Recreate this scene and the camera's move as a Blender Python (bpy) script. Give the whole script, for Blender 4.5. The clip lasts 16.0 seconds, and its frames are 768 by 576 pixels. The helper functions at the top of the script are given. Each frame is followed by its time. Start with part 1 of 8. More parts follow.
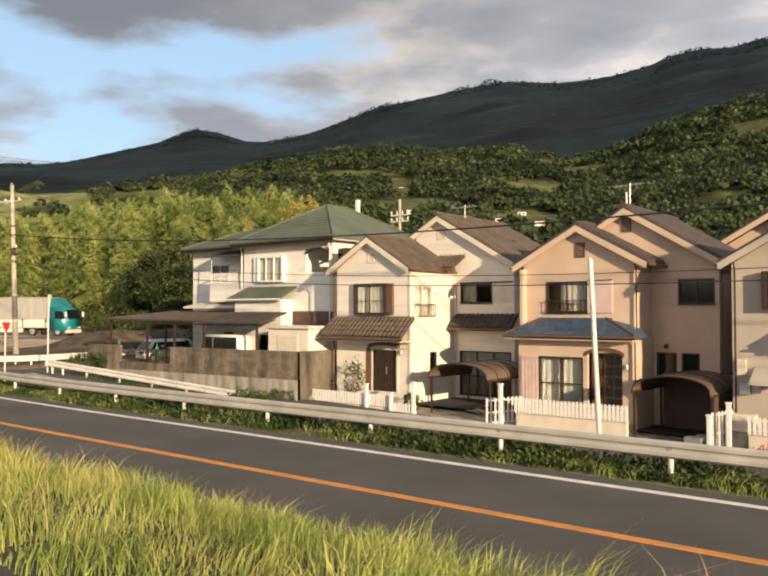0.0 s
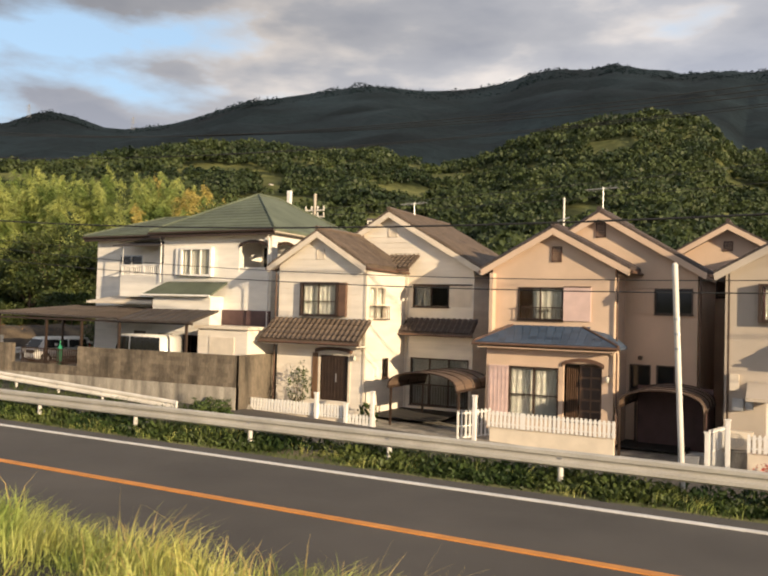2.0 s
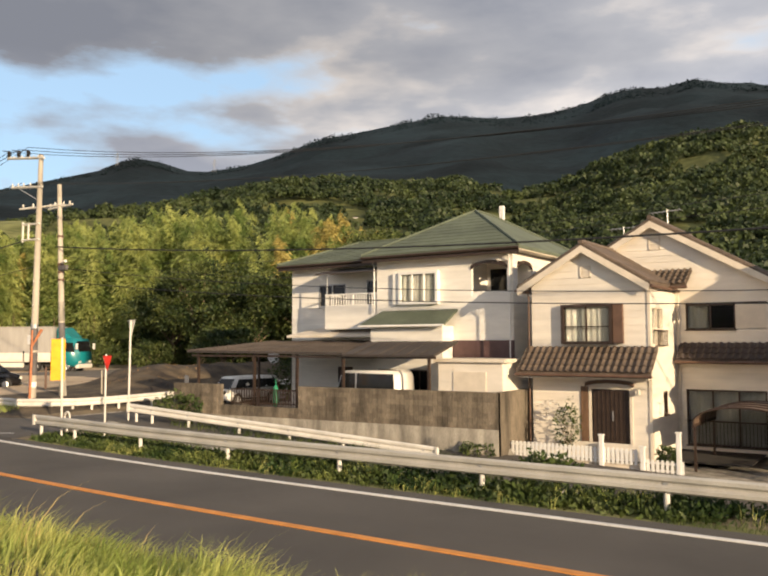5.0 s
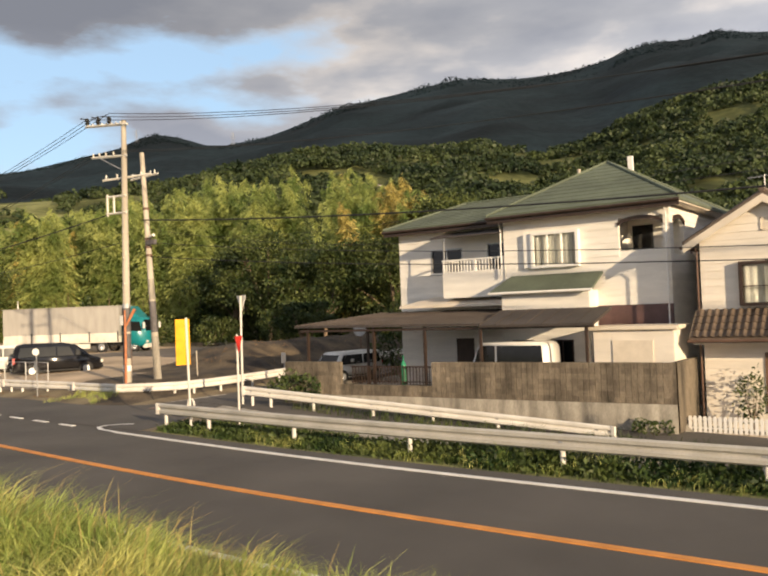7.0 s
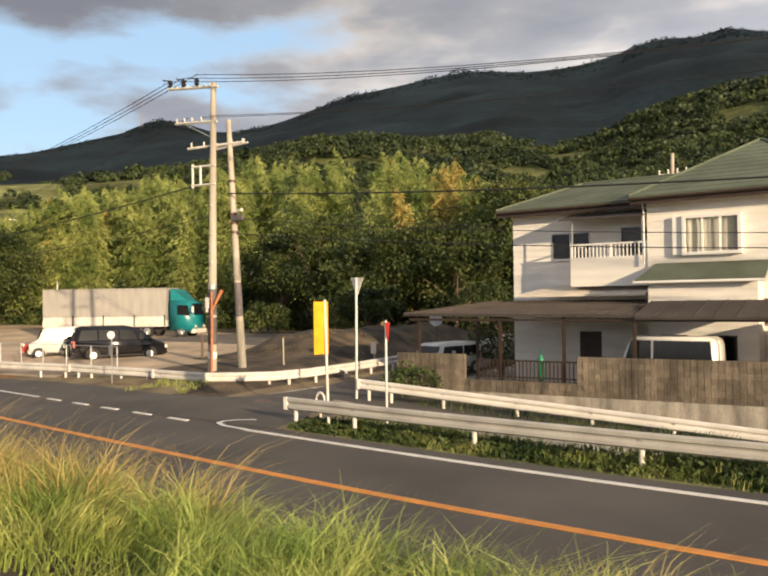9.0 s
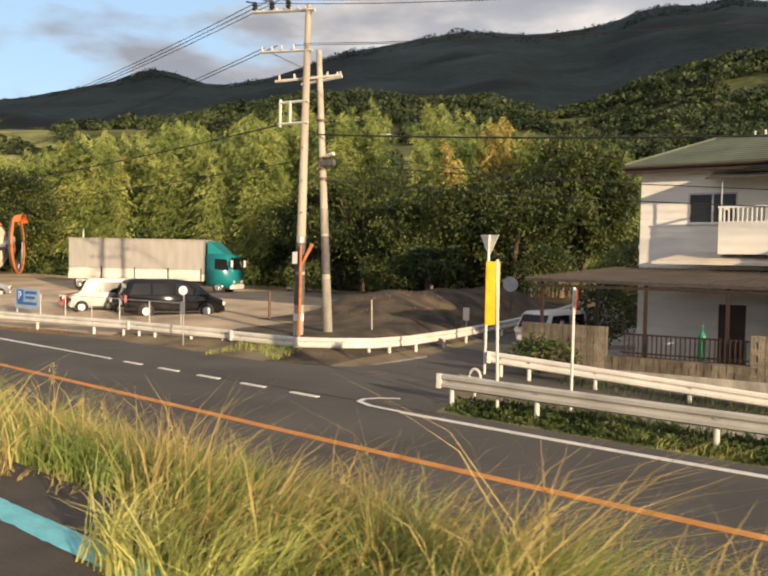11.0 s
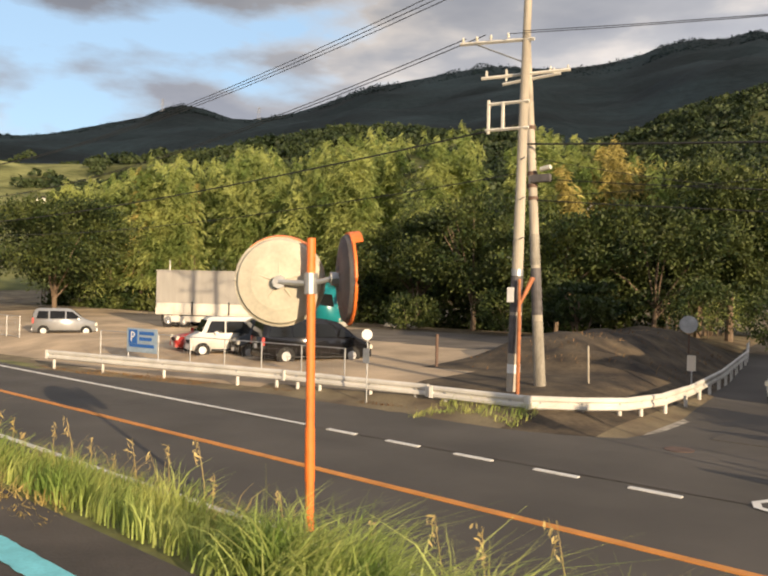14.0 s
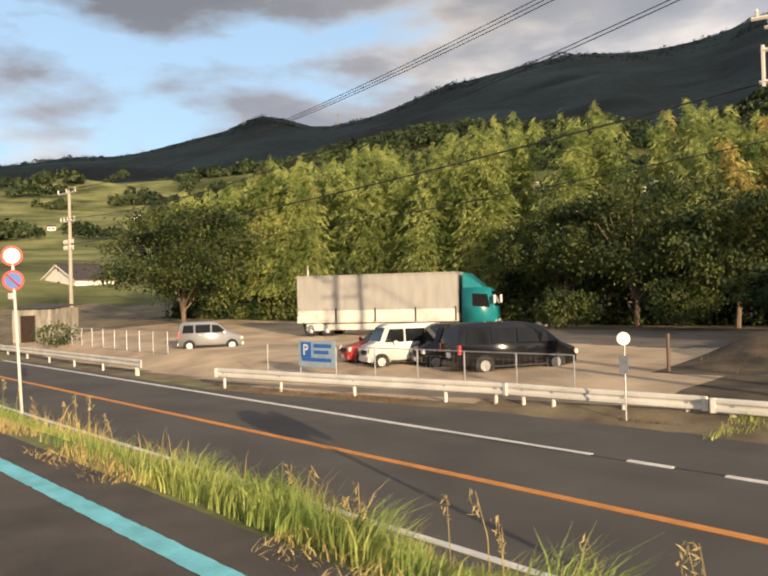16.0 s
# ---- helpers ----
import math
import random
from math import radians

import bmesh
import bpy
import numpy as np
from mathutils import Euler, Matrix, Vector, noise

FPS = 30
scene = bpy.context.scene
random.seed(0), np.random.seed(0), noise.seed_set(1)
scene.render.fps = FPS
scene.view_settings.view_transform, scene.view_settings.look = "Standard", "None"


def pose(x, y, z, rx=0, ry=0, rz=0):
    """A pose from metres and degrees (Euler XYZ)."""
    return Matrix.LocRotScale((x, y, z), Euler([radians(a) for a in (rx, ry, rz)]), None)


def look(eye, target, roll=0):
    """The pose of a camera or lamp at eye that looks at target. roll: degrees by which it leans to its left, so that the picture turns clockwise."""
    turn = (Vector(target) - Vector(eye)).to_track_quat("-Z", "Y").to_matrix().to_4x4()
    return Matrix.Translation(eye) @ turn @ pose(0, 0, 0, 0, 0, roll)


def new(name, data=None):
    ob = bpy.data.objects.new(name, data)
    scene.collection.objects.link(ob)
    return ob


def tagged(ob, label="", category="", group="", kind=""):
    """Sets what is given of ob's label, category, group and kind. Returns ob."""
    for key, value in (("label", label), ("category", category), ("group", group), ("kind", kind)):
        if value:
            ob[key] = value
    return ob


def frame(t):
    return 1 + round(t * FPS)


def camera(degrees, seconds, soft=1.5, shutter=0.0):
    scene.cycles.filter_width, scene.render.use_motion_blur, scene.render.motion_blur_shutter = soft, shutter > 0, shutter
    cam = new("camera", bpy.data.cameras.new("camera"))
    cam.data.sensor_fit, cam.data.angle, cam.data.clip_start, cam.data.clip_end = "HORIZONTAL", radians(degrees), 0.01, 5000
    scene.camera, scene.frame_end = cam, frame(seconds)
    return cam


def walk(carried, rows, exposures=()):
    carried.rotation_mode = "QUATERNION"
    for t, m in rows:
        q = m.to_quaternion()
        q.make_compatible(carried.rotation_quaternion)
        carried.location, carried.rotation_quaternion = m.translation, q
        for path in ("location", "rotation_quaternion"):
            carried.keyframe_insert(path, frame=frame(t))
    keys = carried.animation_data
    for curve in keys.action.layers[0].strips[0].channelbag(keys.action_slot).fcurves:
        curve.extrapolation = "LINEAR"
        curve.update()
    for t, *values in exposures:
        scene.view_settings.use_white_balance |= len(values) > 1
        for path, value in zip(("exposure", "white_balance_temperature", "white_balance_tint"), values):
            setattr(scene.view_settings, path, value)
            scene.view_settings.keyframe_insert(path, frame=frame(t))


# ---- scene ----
cam = camera(51.8, 16.0, soft=2.2, shutter=0.12)

PATH = [
    (0, (6.048, -1.441, 3.460), (4.8079, 0.1269, 3.5166), -0.01),
    (0.5, (4.759, -1.349, 3.495), (3.6117, 0.2868, 3.5878), 0.17),
    (1, (3.503, -1.282, 3.477), (2.4439, 0.4126, 3.5716), -0.01),
    (1.5, (2.225, -1.192, 3.495), (1.2499, 0.5527, 3.5669), 0.66),
    (2, (0.928, -1.127, 3.496), (-0.0219, 0.6322, 3.5579), 1.59),
    (2.5, (-0.398, -1.063, 3.538), (-1.3713, 0.6837, 3.5852), 0.92),
    (3, (-1.706, -1.050, 3.549), (-2.7148, 0.6771, 3.5819), 1.15),
    (3.5, (-3.104, -1.045, 3.520), (-4.1497, 0.6586, 3.5858), 1.83),
    (4, (-4.604, -0.973, 3.513), (-5.6712, 0.7155, 3.6105), 0.52),
    (4.5, (-6.097, -0.907, 3.458), (-7.1781, 0.7727, 3.5618), -0.26),
    (5, (-7.542, -0.895, 3.350), (-8.6580, 0.7590, 3.4867), -0.17),
    (7.5, (-14.306, -0.800, 3.564), (-15.4841, 0.8158, 3.6120), -2.38),
    (8, (-15.783, -1.005, 3.528), (-16.9957, 0.5840, 3.5853), -1.58),
    (10.5, (-23.178, -0.523, 3.448), (-24.2555, 1.1612, 3.4287), 0.72),
    (11, (-24.707, -0.446, 3.428), (-25.8495, 1.1939, 3.3629), 1.24),
    (11.5, (-26.201, -0.329, 3.450), (-27.3637, 1.2973, 3.3916), -0.59),
    (12, (-27.688, -0.186, 3.437), (-28.8350, 1.4524, 3.4225), -1.55),
    (12.5, (-29.122, 0.007, 3.426), (-30.2913, 1.6291, 3.4515), -0.94),
    (13, (-30.516, 0.248, 3.435), (-31.6791, 1.8735, 3.4946), 0.02),
    (13.5, (-31.916, 0.441, 3.424), (-33.0795, 2.0671, 3.4714), 1.11),
    (14, (-33.352, 0.572, 3.432), (-34.5426, 2.1790, 3.4491), 1.36),
    (14.5, (-34.804, 0.688, 3.481), (-36.0591, 2.2451, 3.4891), 0.53),
    (15, (-36.271, 0.758, 3.476), (-37.5822, 2.2680, 3.4664), 0.84),
    (15.5, (-37.759, 0.810, 3.505), (-39.1049, 2.2886, 3.5131), 0.83),
    (16, (-39.078, 0.867, 3.457), (-40.4328, 2.3375, 3.4743), -1.36),
]
walk(cam, [(t, look(eye, target, roll)) for t, eye, target, roll in PATH])

# ---- light ----
world = bpy.data.worlds.new("evening_sky")
scene.world = world
world.use_nodes = True
SUN_DIR = Vector((0.90, -0.385, 0.205)).normalized()


def build_world():
    nt = world.node_tree
    nt.nodes.clear()
    N, L = nt.nodes.new, nt.links.new
    out, bg = N("ShaderNodeOutputWorld"), N("ShaderNodeBackground")
    sky = N("ShaderNodeTexSky")
    sky.sky_type = "NISHITA"
    sky.sun_disc = False
    sky.sun_elevation = radians(11.8)
    sky.sun_rotation = radians(113)
    sky.air_density, sky.dust_density, sky.ozone_density = 1.0, 0.6, 1.5
    tc = N("ShaderNodeTexCoord")
    sep = N("ShaderNodeSeparateXYZ")
    L(tc.outputs["Generated"], sep.inputs[0])

    def math_node(op, a, b=None, clamp=False):
        n = N("ShaderNodeMath")
        n.operation, n.use_clamp = op, clamp
        for i, v in enumerate((a, b)):
            if v is None:
                continue
            if isinstance(v, (int, float)):
                n.inputs[i].default_value = v
            else:
                L(v, n.inputs[i])
        return n.outputs[0]
    # clouds lie on a flat deck: direction over height
    zz = math_node("ADD", math_node("MAXIMUM", sep.outputs[2], 0.0), 0.10)
    comb = N("ShaderNodeCombineXYZ")
    L(math_node("DIVIDE", sep.outputs[0], zz), comb.inputs[0])
    L(math_node("DIVIDE", sep.outputs[1], zz), comb.inputs[1])
    big = N("ShaderNodeTexNoise")
    big.inputs["Scale"].default_value, big.inputs["Detail"].default_value, big.inputs["Roughness"].default_value = 0.75, 5, 0.48
    L(comb.outputs[0], big.inputs["Vector"])
    puff = N("ShaderNodeTexNoise")
    puff.inputs["Scale"].default_value, puff.inputs["Detail"].default_value, puff.inputs["Roughness"].default_value = 5.2, 7, 0.50
    mp = N("ShaderNodeMapping")
    mp.inputs["Scale"].default_value = (1, 1, 2.9)
    L(tc.outputs["Generated"], mp.inputs["Vector"])
    L(mp.outputs[0], puff.inputs["Vector"])
    # a gap in the deck low over the western hills
    dot = N("ShaderNodeVectorMath")
    dot.operation = "DOT_PRODUCT"
    L(tc.outputs["Generated"], dot.inputs[0])
    a = radians(-63)
    dot.inputs[1].default_value = (math.cos(a), -math.sin(a), 0)
    gx = math_node("DIVIDE", dot.outputs["Value"], 0.34)
    gz_ = math_node("DIVIDE", math_node("SUBTRACT", sep.outputs[2], 0.262), 0.115)
    d2 = math_node("ADD", math_node("MULTIPLY", gx, gx), math_node("MULTIPLY", gz_, gz_))
    gap = math_node("SUBTRACT", 1.0, d2)
    gap = math_node("MAXIMUM", gap, -1.2)
    m = math_node("MULTIPLY", math_node("SUBTRACT", puff.outputs["Fac"], 0.5), 6.2)
    m = math_node("ADD", m, math_node("MULTIPLY", math_node("SUBTRACT", big.outputs["Fac"], 0.5), 1.6))
    m = math_node("SUBTRACT", m, math_node("MULTIPLY", gap, 0.72))
    m = math_node("ADD", m, 0.86)
    ramp = N("ShaderNodeValToRGB")
    ramp.color_ramp.elements[0].position, ramp.color_ramp.elements[1].position = 0.0, 1.0
    ramp.color_ramp.elements[0].color, ramp.color_ramp.elements[1].color = (0, 0, 0, 1), (1, 1, 1, 1)
    L(m, ramp.inputs[0])
    # body of the clouds: grey undersides, warm lit rims
    tone = N("ShaderNodeValToRGB")
    els = tone.color_ramp.elements
    els[0].position, els[0].color = 0.36, (6.3, 5.6, 5.0, 1)
    els[1].position, els[1].color = 0.58, (2.15, 2.25, 2.6, 1)
    e = els.new(0.47)
    e.color = (3.1, 3.1, 3.3, 1)
    tmix = math_node("ADD", math_node("MULTIPLY", big.outputs["Fac"], 0.55), math_node("MULTIPLY", puff.outputs["Fac"], 0.45))
    L(tmix, tone.inputs[0])
    # the deck is lit warmer and brighter towards the low sun
    side = N("ShaderNodeVectorMath")
    side.operation = "DOT_PRODUCT"
    L(tc.outputs["Generated"], side.inputs[0])
    side.inputs[1].default_value = (0.93, -0.37, 0.0)
    glow = N("ShaderNodeMapRange")
    glow.inputs[1].default_value, glow.inputs[2].default_value = -0.88, -0.48
    glow.inputs[3].default_value, glow.inputs[4].default_value = 0.86, 1.36
    L(side.outputs["Value"], glow.inputs[0])
    # clouds far off, low over the ridge, are seen from their lit side
    low = N("ShaderNodeMapRange")
    low.inputs[1].default_value, low.inputs[2].default_value = 0.20, 0.33
    low.inputs[3].default_value, low.inputs[4].default_value = 1.55, 0.97
    L(sep.outputs[2], low.inputs[0])
    lit = N("ShaderNodeVectorMath")
    lit.operation = "SCALE"
    L(tone.outputs[0], lit.inputs[0])
    L(math_node("MULTIPLY", glow.outputs[0], low.outputs[0]), lit.inputs["Scale"])
    haze = N("ShaderNodeMixRGB")
    haze.inputs[0].default_value = 0.5
    haze.inputs[2].default_value = (5.0, 7.0, 9.3, 1)
    L(sky.outputs[0], haze.inputs[1])
    mix = N("ShaderNodeMixRGB")
    L(ramp.outputs[0], mix.inputs[0])
    L(haze.outputs[0], mix.inputs[1])
    L(lit.outputs[0], mix.inputs[2])
    L(mix.outputs[0], bg.inputs[0])
    bg.inputs[1].default_value = 0.092
    L(bg.outputs[0], out.inputs[0])


build_world()
sun = new("sun", bpy.data.lights.new("sun", "SUN"))
sun.data.energy, sun.data.angle, sun.data.color = 5.0, radians(0.6), (1.0, 0.77, 0.50)
sun.matrix_world = look(SUN_DIR * 100, (0, 0, 0))
scene.view_settings.exposure = 0.58


# ---- materials ----
def mat(name, color, rough=0.7, metal=0.0, var=0.25, scale=3.0, fine=40.0, bump=0.15, hue=None, spec=0.5, obj_var=0.0, stretch=None, trans=0.0, island=0.0, relief=0.02, world_space=False):
    """A surface with two scales of variation in colour and a fine relief."""
    m = bpy.data.materials.new(name)
    m.use_nodes = True
    nt = m.node_tree
    N, L = nt.nodes.new, nt.links.new
    b = nt.nodes["Principled BSDF"]
    b.inputs["Roughness"].default_value, b.inputs["Metallic"].default_value = rough, metal
    b.inputs["Specular IOR Level"].default_value = spec
    if trans:
        b.inputs["Transmission Weight"].default_value = trans
    tc = N("ShaderNodeTexCoord")
    src = N("ShaderNodeNewGeometry").outputs["Position"] if world_space else tc.outputs["Object"]
    if stretch:
        mp = N("ShaderNodeMapping")
        mp.inputs["Scale"].default_value = stretch
        L(src, mp.inputs[0])
        src = mp.outputs[0]
    n1, n2 = N("ShaderNodeTexNoise"), N("ShaderNodeTexNoise")
    n1.inputs["Scale"].default_value, n1.inputs["Detail"].default_value = scale, 5
    n2.inputs["Scale"].default_value, n2.inputs["Detail"].default_value = fine, 3
    L(src, n1.inputs[0])
    L(src, n2.inputs[0])
    c1 = N("ShaderNodeMixRGB")
    dark = [c * (1 - var) for c in color]
    light = [min(1, c * (1 + var)) for c in (hue or color)]
    c1.inputs[1].default_value, c1.inputs[2].default_value = (*dark, 1), (*light, 1)
    r = N("ShaderNodeValToRGB")
    r.color_ramp.elements[0].position, r.color_ramp.elements[1].position = 0.32, 0.68
    L(n1.outputs["Fac"], r.inputs[0])
    L(r.outputs[0], c1.inputs[0])
    c2 = N("ShaderNodeMixRGB")
    c2.blend_type = "MULTIPLY"
    c2.inputs[0].default_value = min(1.0, var * 1.6)
    r2 = N("ShaderNodeValToRGB")
    r2.color_ramp.elements[0].position, r2.color_ramp.elements[1].position = 0.25, 0.6
    r2.color_ramp.elements[0].color = (0.55, 0.55, 0.55, 1)
    L(n2.outputs["Fac"], r2.inputs[0])
    L(c1.outputs[0], c2.inputs[1])
    L(r2.outputs[0], c2.inputs[2])
    last = c2.outputs[0]
    if obj_var or island:
        hsv, mr = N("ShaderNodeHueSaturation"), N("ShaderNodeMapRange")
        k = obj_var or island
        if island:
            L(N("ShaderNodeNewGeometry").outputs["Random Per Island"], mr.inputs[0])
        else:
            L(N("ShaderNodeObjectInfo").outputs["Random"], mr.inputs[0])
        mr.inputs[3].default_value, mr.inputs[4].default_value = 1 - k, 1 + k
        L(mr.outputs[0], hsv.inputs["Value"])
        L(last, hsv.inputs["Color"])
        last = hsv.outputs[0]
    L(last, b.inputs["Base Color"])
    if bump:
        bp = N("ShaderNodeBump")
        bp.inputs["Strength"].default_value, bp.inputs["Distance"].default_value = bump, relief
        L(n2.outputs["Fac"], bp.inputs["Height"])
        L(bp.outputs[0], b.inputs["Normal"])
    return m


def leaf_mat(name, color, hue, trans=0.35, var=0.45, scale=0.35):
    m = bpy.data.materials.new(name)
    m.use_nodes = True
    nt = m.node_tree
    N, L = nt.nodes.new, nt.links.new
    b = nt.nodes["Principled BSDF"]
    b.inputs["Roughness"].default_value = 0.55
    b.inputs["Specular IOR Level"].default_value = 0.3
    tc, n1 = N("ShaderNodeTexCoord"), N("ShaderNodeTexNoise")
    n1.inputs["Scale"].default_value, n1.inputs["Detail"].default_value = scale, 4
    L(tc.outputs["Object"], n1.inputs[0])
    r = N("ShaderNodeValToRGB")
    r.color_ramp.elements[0].position, r.color_ramp.elements[1].position = 0.38, 0.66
    r.color_ramp.elements[0].color, r.color_ramp.elements[1].color = (*color, 1), (*hue, 1)
    L(n1.outputs["Fac"], r.inputs[0])
    hsv, mr = N("ShaderNodeHueSaturation"), N("ShaderNodeMapRange")
    L(N("ShaderNodeNewGeometry").outputs["Random Per Island"], mr.inputs[0])
    mr.inputs[3].default_value, mr.inputs[4].default_value = 1 - var, 1 + var
    L(mr.outputs[0], hsv.inputs["Value"])
    L(r.outputs[0], hsv.inputs["Color"])
    L(hsv.outputs[0], b.inputs["Base Color"])
    t = N("ShaderNodeBsdfTranslucent")
    L(hsv.outputs[0], t.inputs[0])
    mx = N("ShaderNodeMixShader")
    mx.inputs[0].default_value = trans
    L(b.outputs[0], mx.inputs[1])
    L(t.outputs[0], mx.inputs[2])
    L(mx.outputs[0], nt.nodes["Material Output"].inputs[0])
    return m


def glass_mat(name, tint, rough=0.03):
    m = bpy.data.materials.new(name)
    m.use_nodes = True
    b = m.node_tree.nodes["Principled BSDF"]
    b.inputs["Base Color"].default_value = (*tint, 1)
    b.inputs["Roughness"].default_value = rough
    b.inputs["Transmission Weight"].default_value = 1.0
    b.inputs["IOR"].default_value = 1.12
    b.inputs["Specular IOR Level"].default_value = 0.9
    return m


M = {}
M["asphalt"] = mat("asphalt", (0.088, 0.077, 0.066), 0.85, var=0.22, scale=0.35, fine=55, bump=0.35)
M["path"] = mat("path_asphalt", (0.080, 0.066, 0.054), 0.9, var=0.3, scale=1.5, fine=45, bump=0.6)
M["white_line"] = mat("road_white", (0.72, 0.70, 0.66), 0.7, var=0.12, scale=2, fine=30, bump=0.1)
M["orange_line"] = mat("road_orange", (0.66, 0.27, 0.06), 0.7, var=0.15, scale=2, fine=30, bump=0.1)
M["cyan_line"] = mat("path_cyan", (0.20, 0.60, 0.66), 0.75, var=0.18, scale=4, fine=40, bump=0.25)
M["soil"] = mat("soil", (0.16, 0.11, 0.07), 0.95, var=0.35, scale=0.6, fine=14, bump=0.6, hue=(0.20, 0.16, 0.09))
# brown earth, darkened in its colour for the shade on the slope
M["earth"] = mat("shade_darkened_earth", (0.050, 0.034, 0.023), 0.95, var=0.5, scale=0.9, fine=7, bump=0.9, hue=(0.085, 0.062, 0.036))
M["gravel"] = mat("gravel", (0.50, 0.375, 0.245), 0.95, var=0.3, scale=0.35, fine=22, bump=0.5)
M["lot"] = mat("lot_asphalt", (0.15, 0.125, 0.10), 0.95, var=0.3, scale=0.5, fine=20, bump=0.4)
M["field"] = mat("hill_field", (0.105, 0.125, 0.045), 0.95, spec=0.1, var=0.45, scale=0.03, fine=0.2, bump=0.0, hue=(0.23, 0.23, 0.09))
M["turf"] = mat("turf", (0.13, 0.155, 0.042), 0.95, var=0.4, scale=0.5, fine=9, bump=0.8, hue=(0.20, 0.19, 0.065))
M["grove"] = mat("hill_grove", (0.045, 0.062, 0.022), 0.95, spec=0.1, var=0.5, scale=0.02, fine=0.16, bump=0.0, hue=(0.115, 0.120, 0.044))
# near-black blue: cloud shadow and distance haze are put into this forest colour
M["conifer"] = mat("mountain_forest_shaded", (0.0125, 0.0215, 0.0270), 0.95, spec=0.1, var=0.5, scale=0.004, fine=0.06, bump=0.45, relief=6.0)
# the rail paint again, its colour lowered for sun that only grazes the beam
M["steel_dimmed"] = mat("rail_paint_dimmed", (0.43, 0.41, 0.37), 0.5, var=0.15, scale=1.2, fine=20, bump=0.06)
M["steel_white"] = mat("rail_paint", (0.62, 0.59, 0.54), 0.5, var=0.13, scale=1.2, fine=20, bump=0.06)
M["galv"] = mat("galvanised", (0.45, 0.45, 0.45), 0.45, metal=0.7, var=0.15, scale=4, fine=40, bump=0.05)
M["concrete"] = mat("concrete", (0.33, 0.30, 0.25), 0.85, var=0.45, scale=1.1, fine=18, bump=0.25, stretch=(2.2, 2.2, 0.5), world_space=True)
M["pole"] = mat("pole_concrete", (0.42, 0.37, 0.30), 0.8, var=0.2, scale=0.8, fine=20, bump=0.15, stretch=(3, 3, 0.5))
M["pole_dark"] = mat("pole_wrap", (0.11, 0.10, 0.10), 0.7, var=0.3, scale=4, fine=30)
M["block"] = mat("concrete_block", (0.165, 0.135, 0.10), 0.95, var=0.6, scale=0.8, fine=13, bump=0.9, obj_var=0.2, stretch=(2.2, 2.2, 0.45), world_space=True)
M["siding"] = mat("siding_cream", (0.75, 0.685, 0.59), 0.6, var=0.08, scale=0.8, fine=25, bump=0.08, obj_var=0.05, stretch=(1, 1, 4))
M["siding_w"] = mat("siding_white", (0.77, 0.735, 0.67), 0.6, var=0.08, scale=0.8, fine=25, bump=0.08, obj_var=0.05, stretch=(1, 1, 4))
M["stucco_o"] = mat("stucco_peach", (0.60, 0.45, 0.335), 0.9, var=0.10, scale=0.6, fine=60, bump=0.25)
M["stucco_g"] = mat("stucco_beige", (0.46, 0.40, 0.335), 0.9, var=0.10, scale=0.6, fine=60, bump=0.25)
M["trim"] = mat("cream_trim", (0.68, 0.60, 0.49), 0.55, var=0.08, scale=2, fine=30, bump=0.05)
M["trim_w"] = mat("white_trim", (0.78, 0.76, 0.72), 0.5, var=0.06, scale=2, fine=30, bump=0.04)
M["pink"] = mat("shutter_pink", (0.62, 0.46, 0.42), 0.6, var=0.08, scale=2, fine=30, bump=0.1)
M["brown"] = mat("bronze_frame", (0.055, 0.035, 0.025), 0.45, metal=0.3, var=0.2, scale=3, fine=30, bump=0.04)
M["rust"] = mat("brown_gutter", (0.12, 0.068, 0.045), 0.55, var=0.2, scale=3, fine=30, bump=0.05)
M["wood"] = mat("dark_wood", (0.16, 0.09, 0.05), 0.6, var=0.3, scale=2, fine=25, bump=0.2, stretch=(6, 6, 1))
M["tile_br"] = mat("roof_tile_brown", (0.115, 0.084, 0.060), 0.5, var=0.25, scale=2.5, fine=25, bump=0.15, obj_var=0.16, island=0.0)
M["tile_dark"] = mat("roof_tile_dark", (0.07, 0.052, 0.045), 0.55, var=0.25, scale=2.5, fine=25, bump=0.15, obj_var=0.14)
M["slate_g"] = mat("roof_green_slate", (0.105, 0.125, 0.085), 0.75, var=0.25, scale=0.7, fine=12, bump=0.3)
M["tile_blue"] = mat("roof_blue_slate", (0.055, 0.085, 0.135), 0.5, var=0.3, scale=1.8, fine=14, bump=0.25, obj_var=0.2)
M["sheet"] = mat("brown_sheet_roof", (0.058, 0.046, 0.039), 0.6, var=0.25, scale=1.2, fine=15, bump=0.15)
M["poly"] = mat("smoked_acrylic", (0.16, 0.11, 0.08), 0.35, var=0.15, scale=1.2, fine=15, bump=0.05, trans=0.10)
M["glass"] = glass_mat("window_glass", (0.75, 0.78, 0.78))
M["glass_dark"] = mat("dark_glass", (0.012, 0.013, 0.014), 0.08, var=0.2, scale=2, fine=10, bump=0.0, spec=0.35)
M["curtain"] = mat("curtain", (0.48, 0.46, 0.41), 0.95, var=0.12, scale=3, fine=30, bump=0.1, stretch=(8, 8, 0.5))
M["curtain_red"] = mat("curtain_red", (0.07, 0.03, 0.035), 0.95, var=0.15, scale=3, fine=30, bump=0.1)
M["dark"] = mat("dark_interior", (0.03, 0.026, 0.023), 0.9, var=0.2, scale=2, fine=20, bump=0.0)
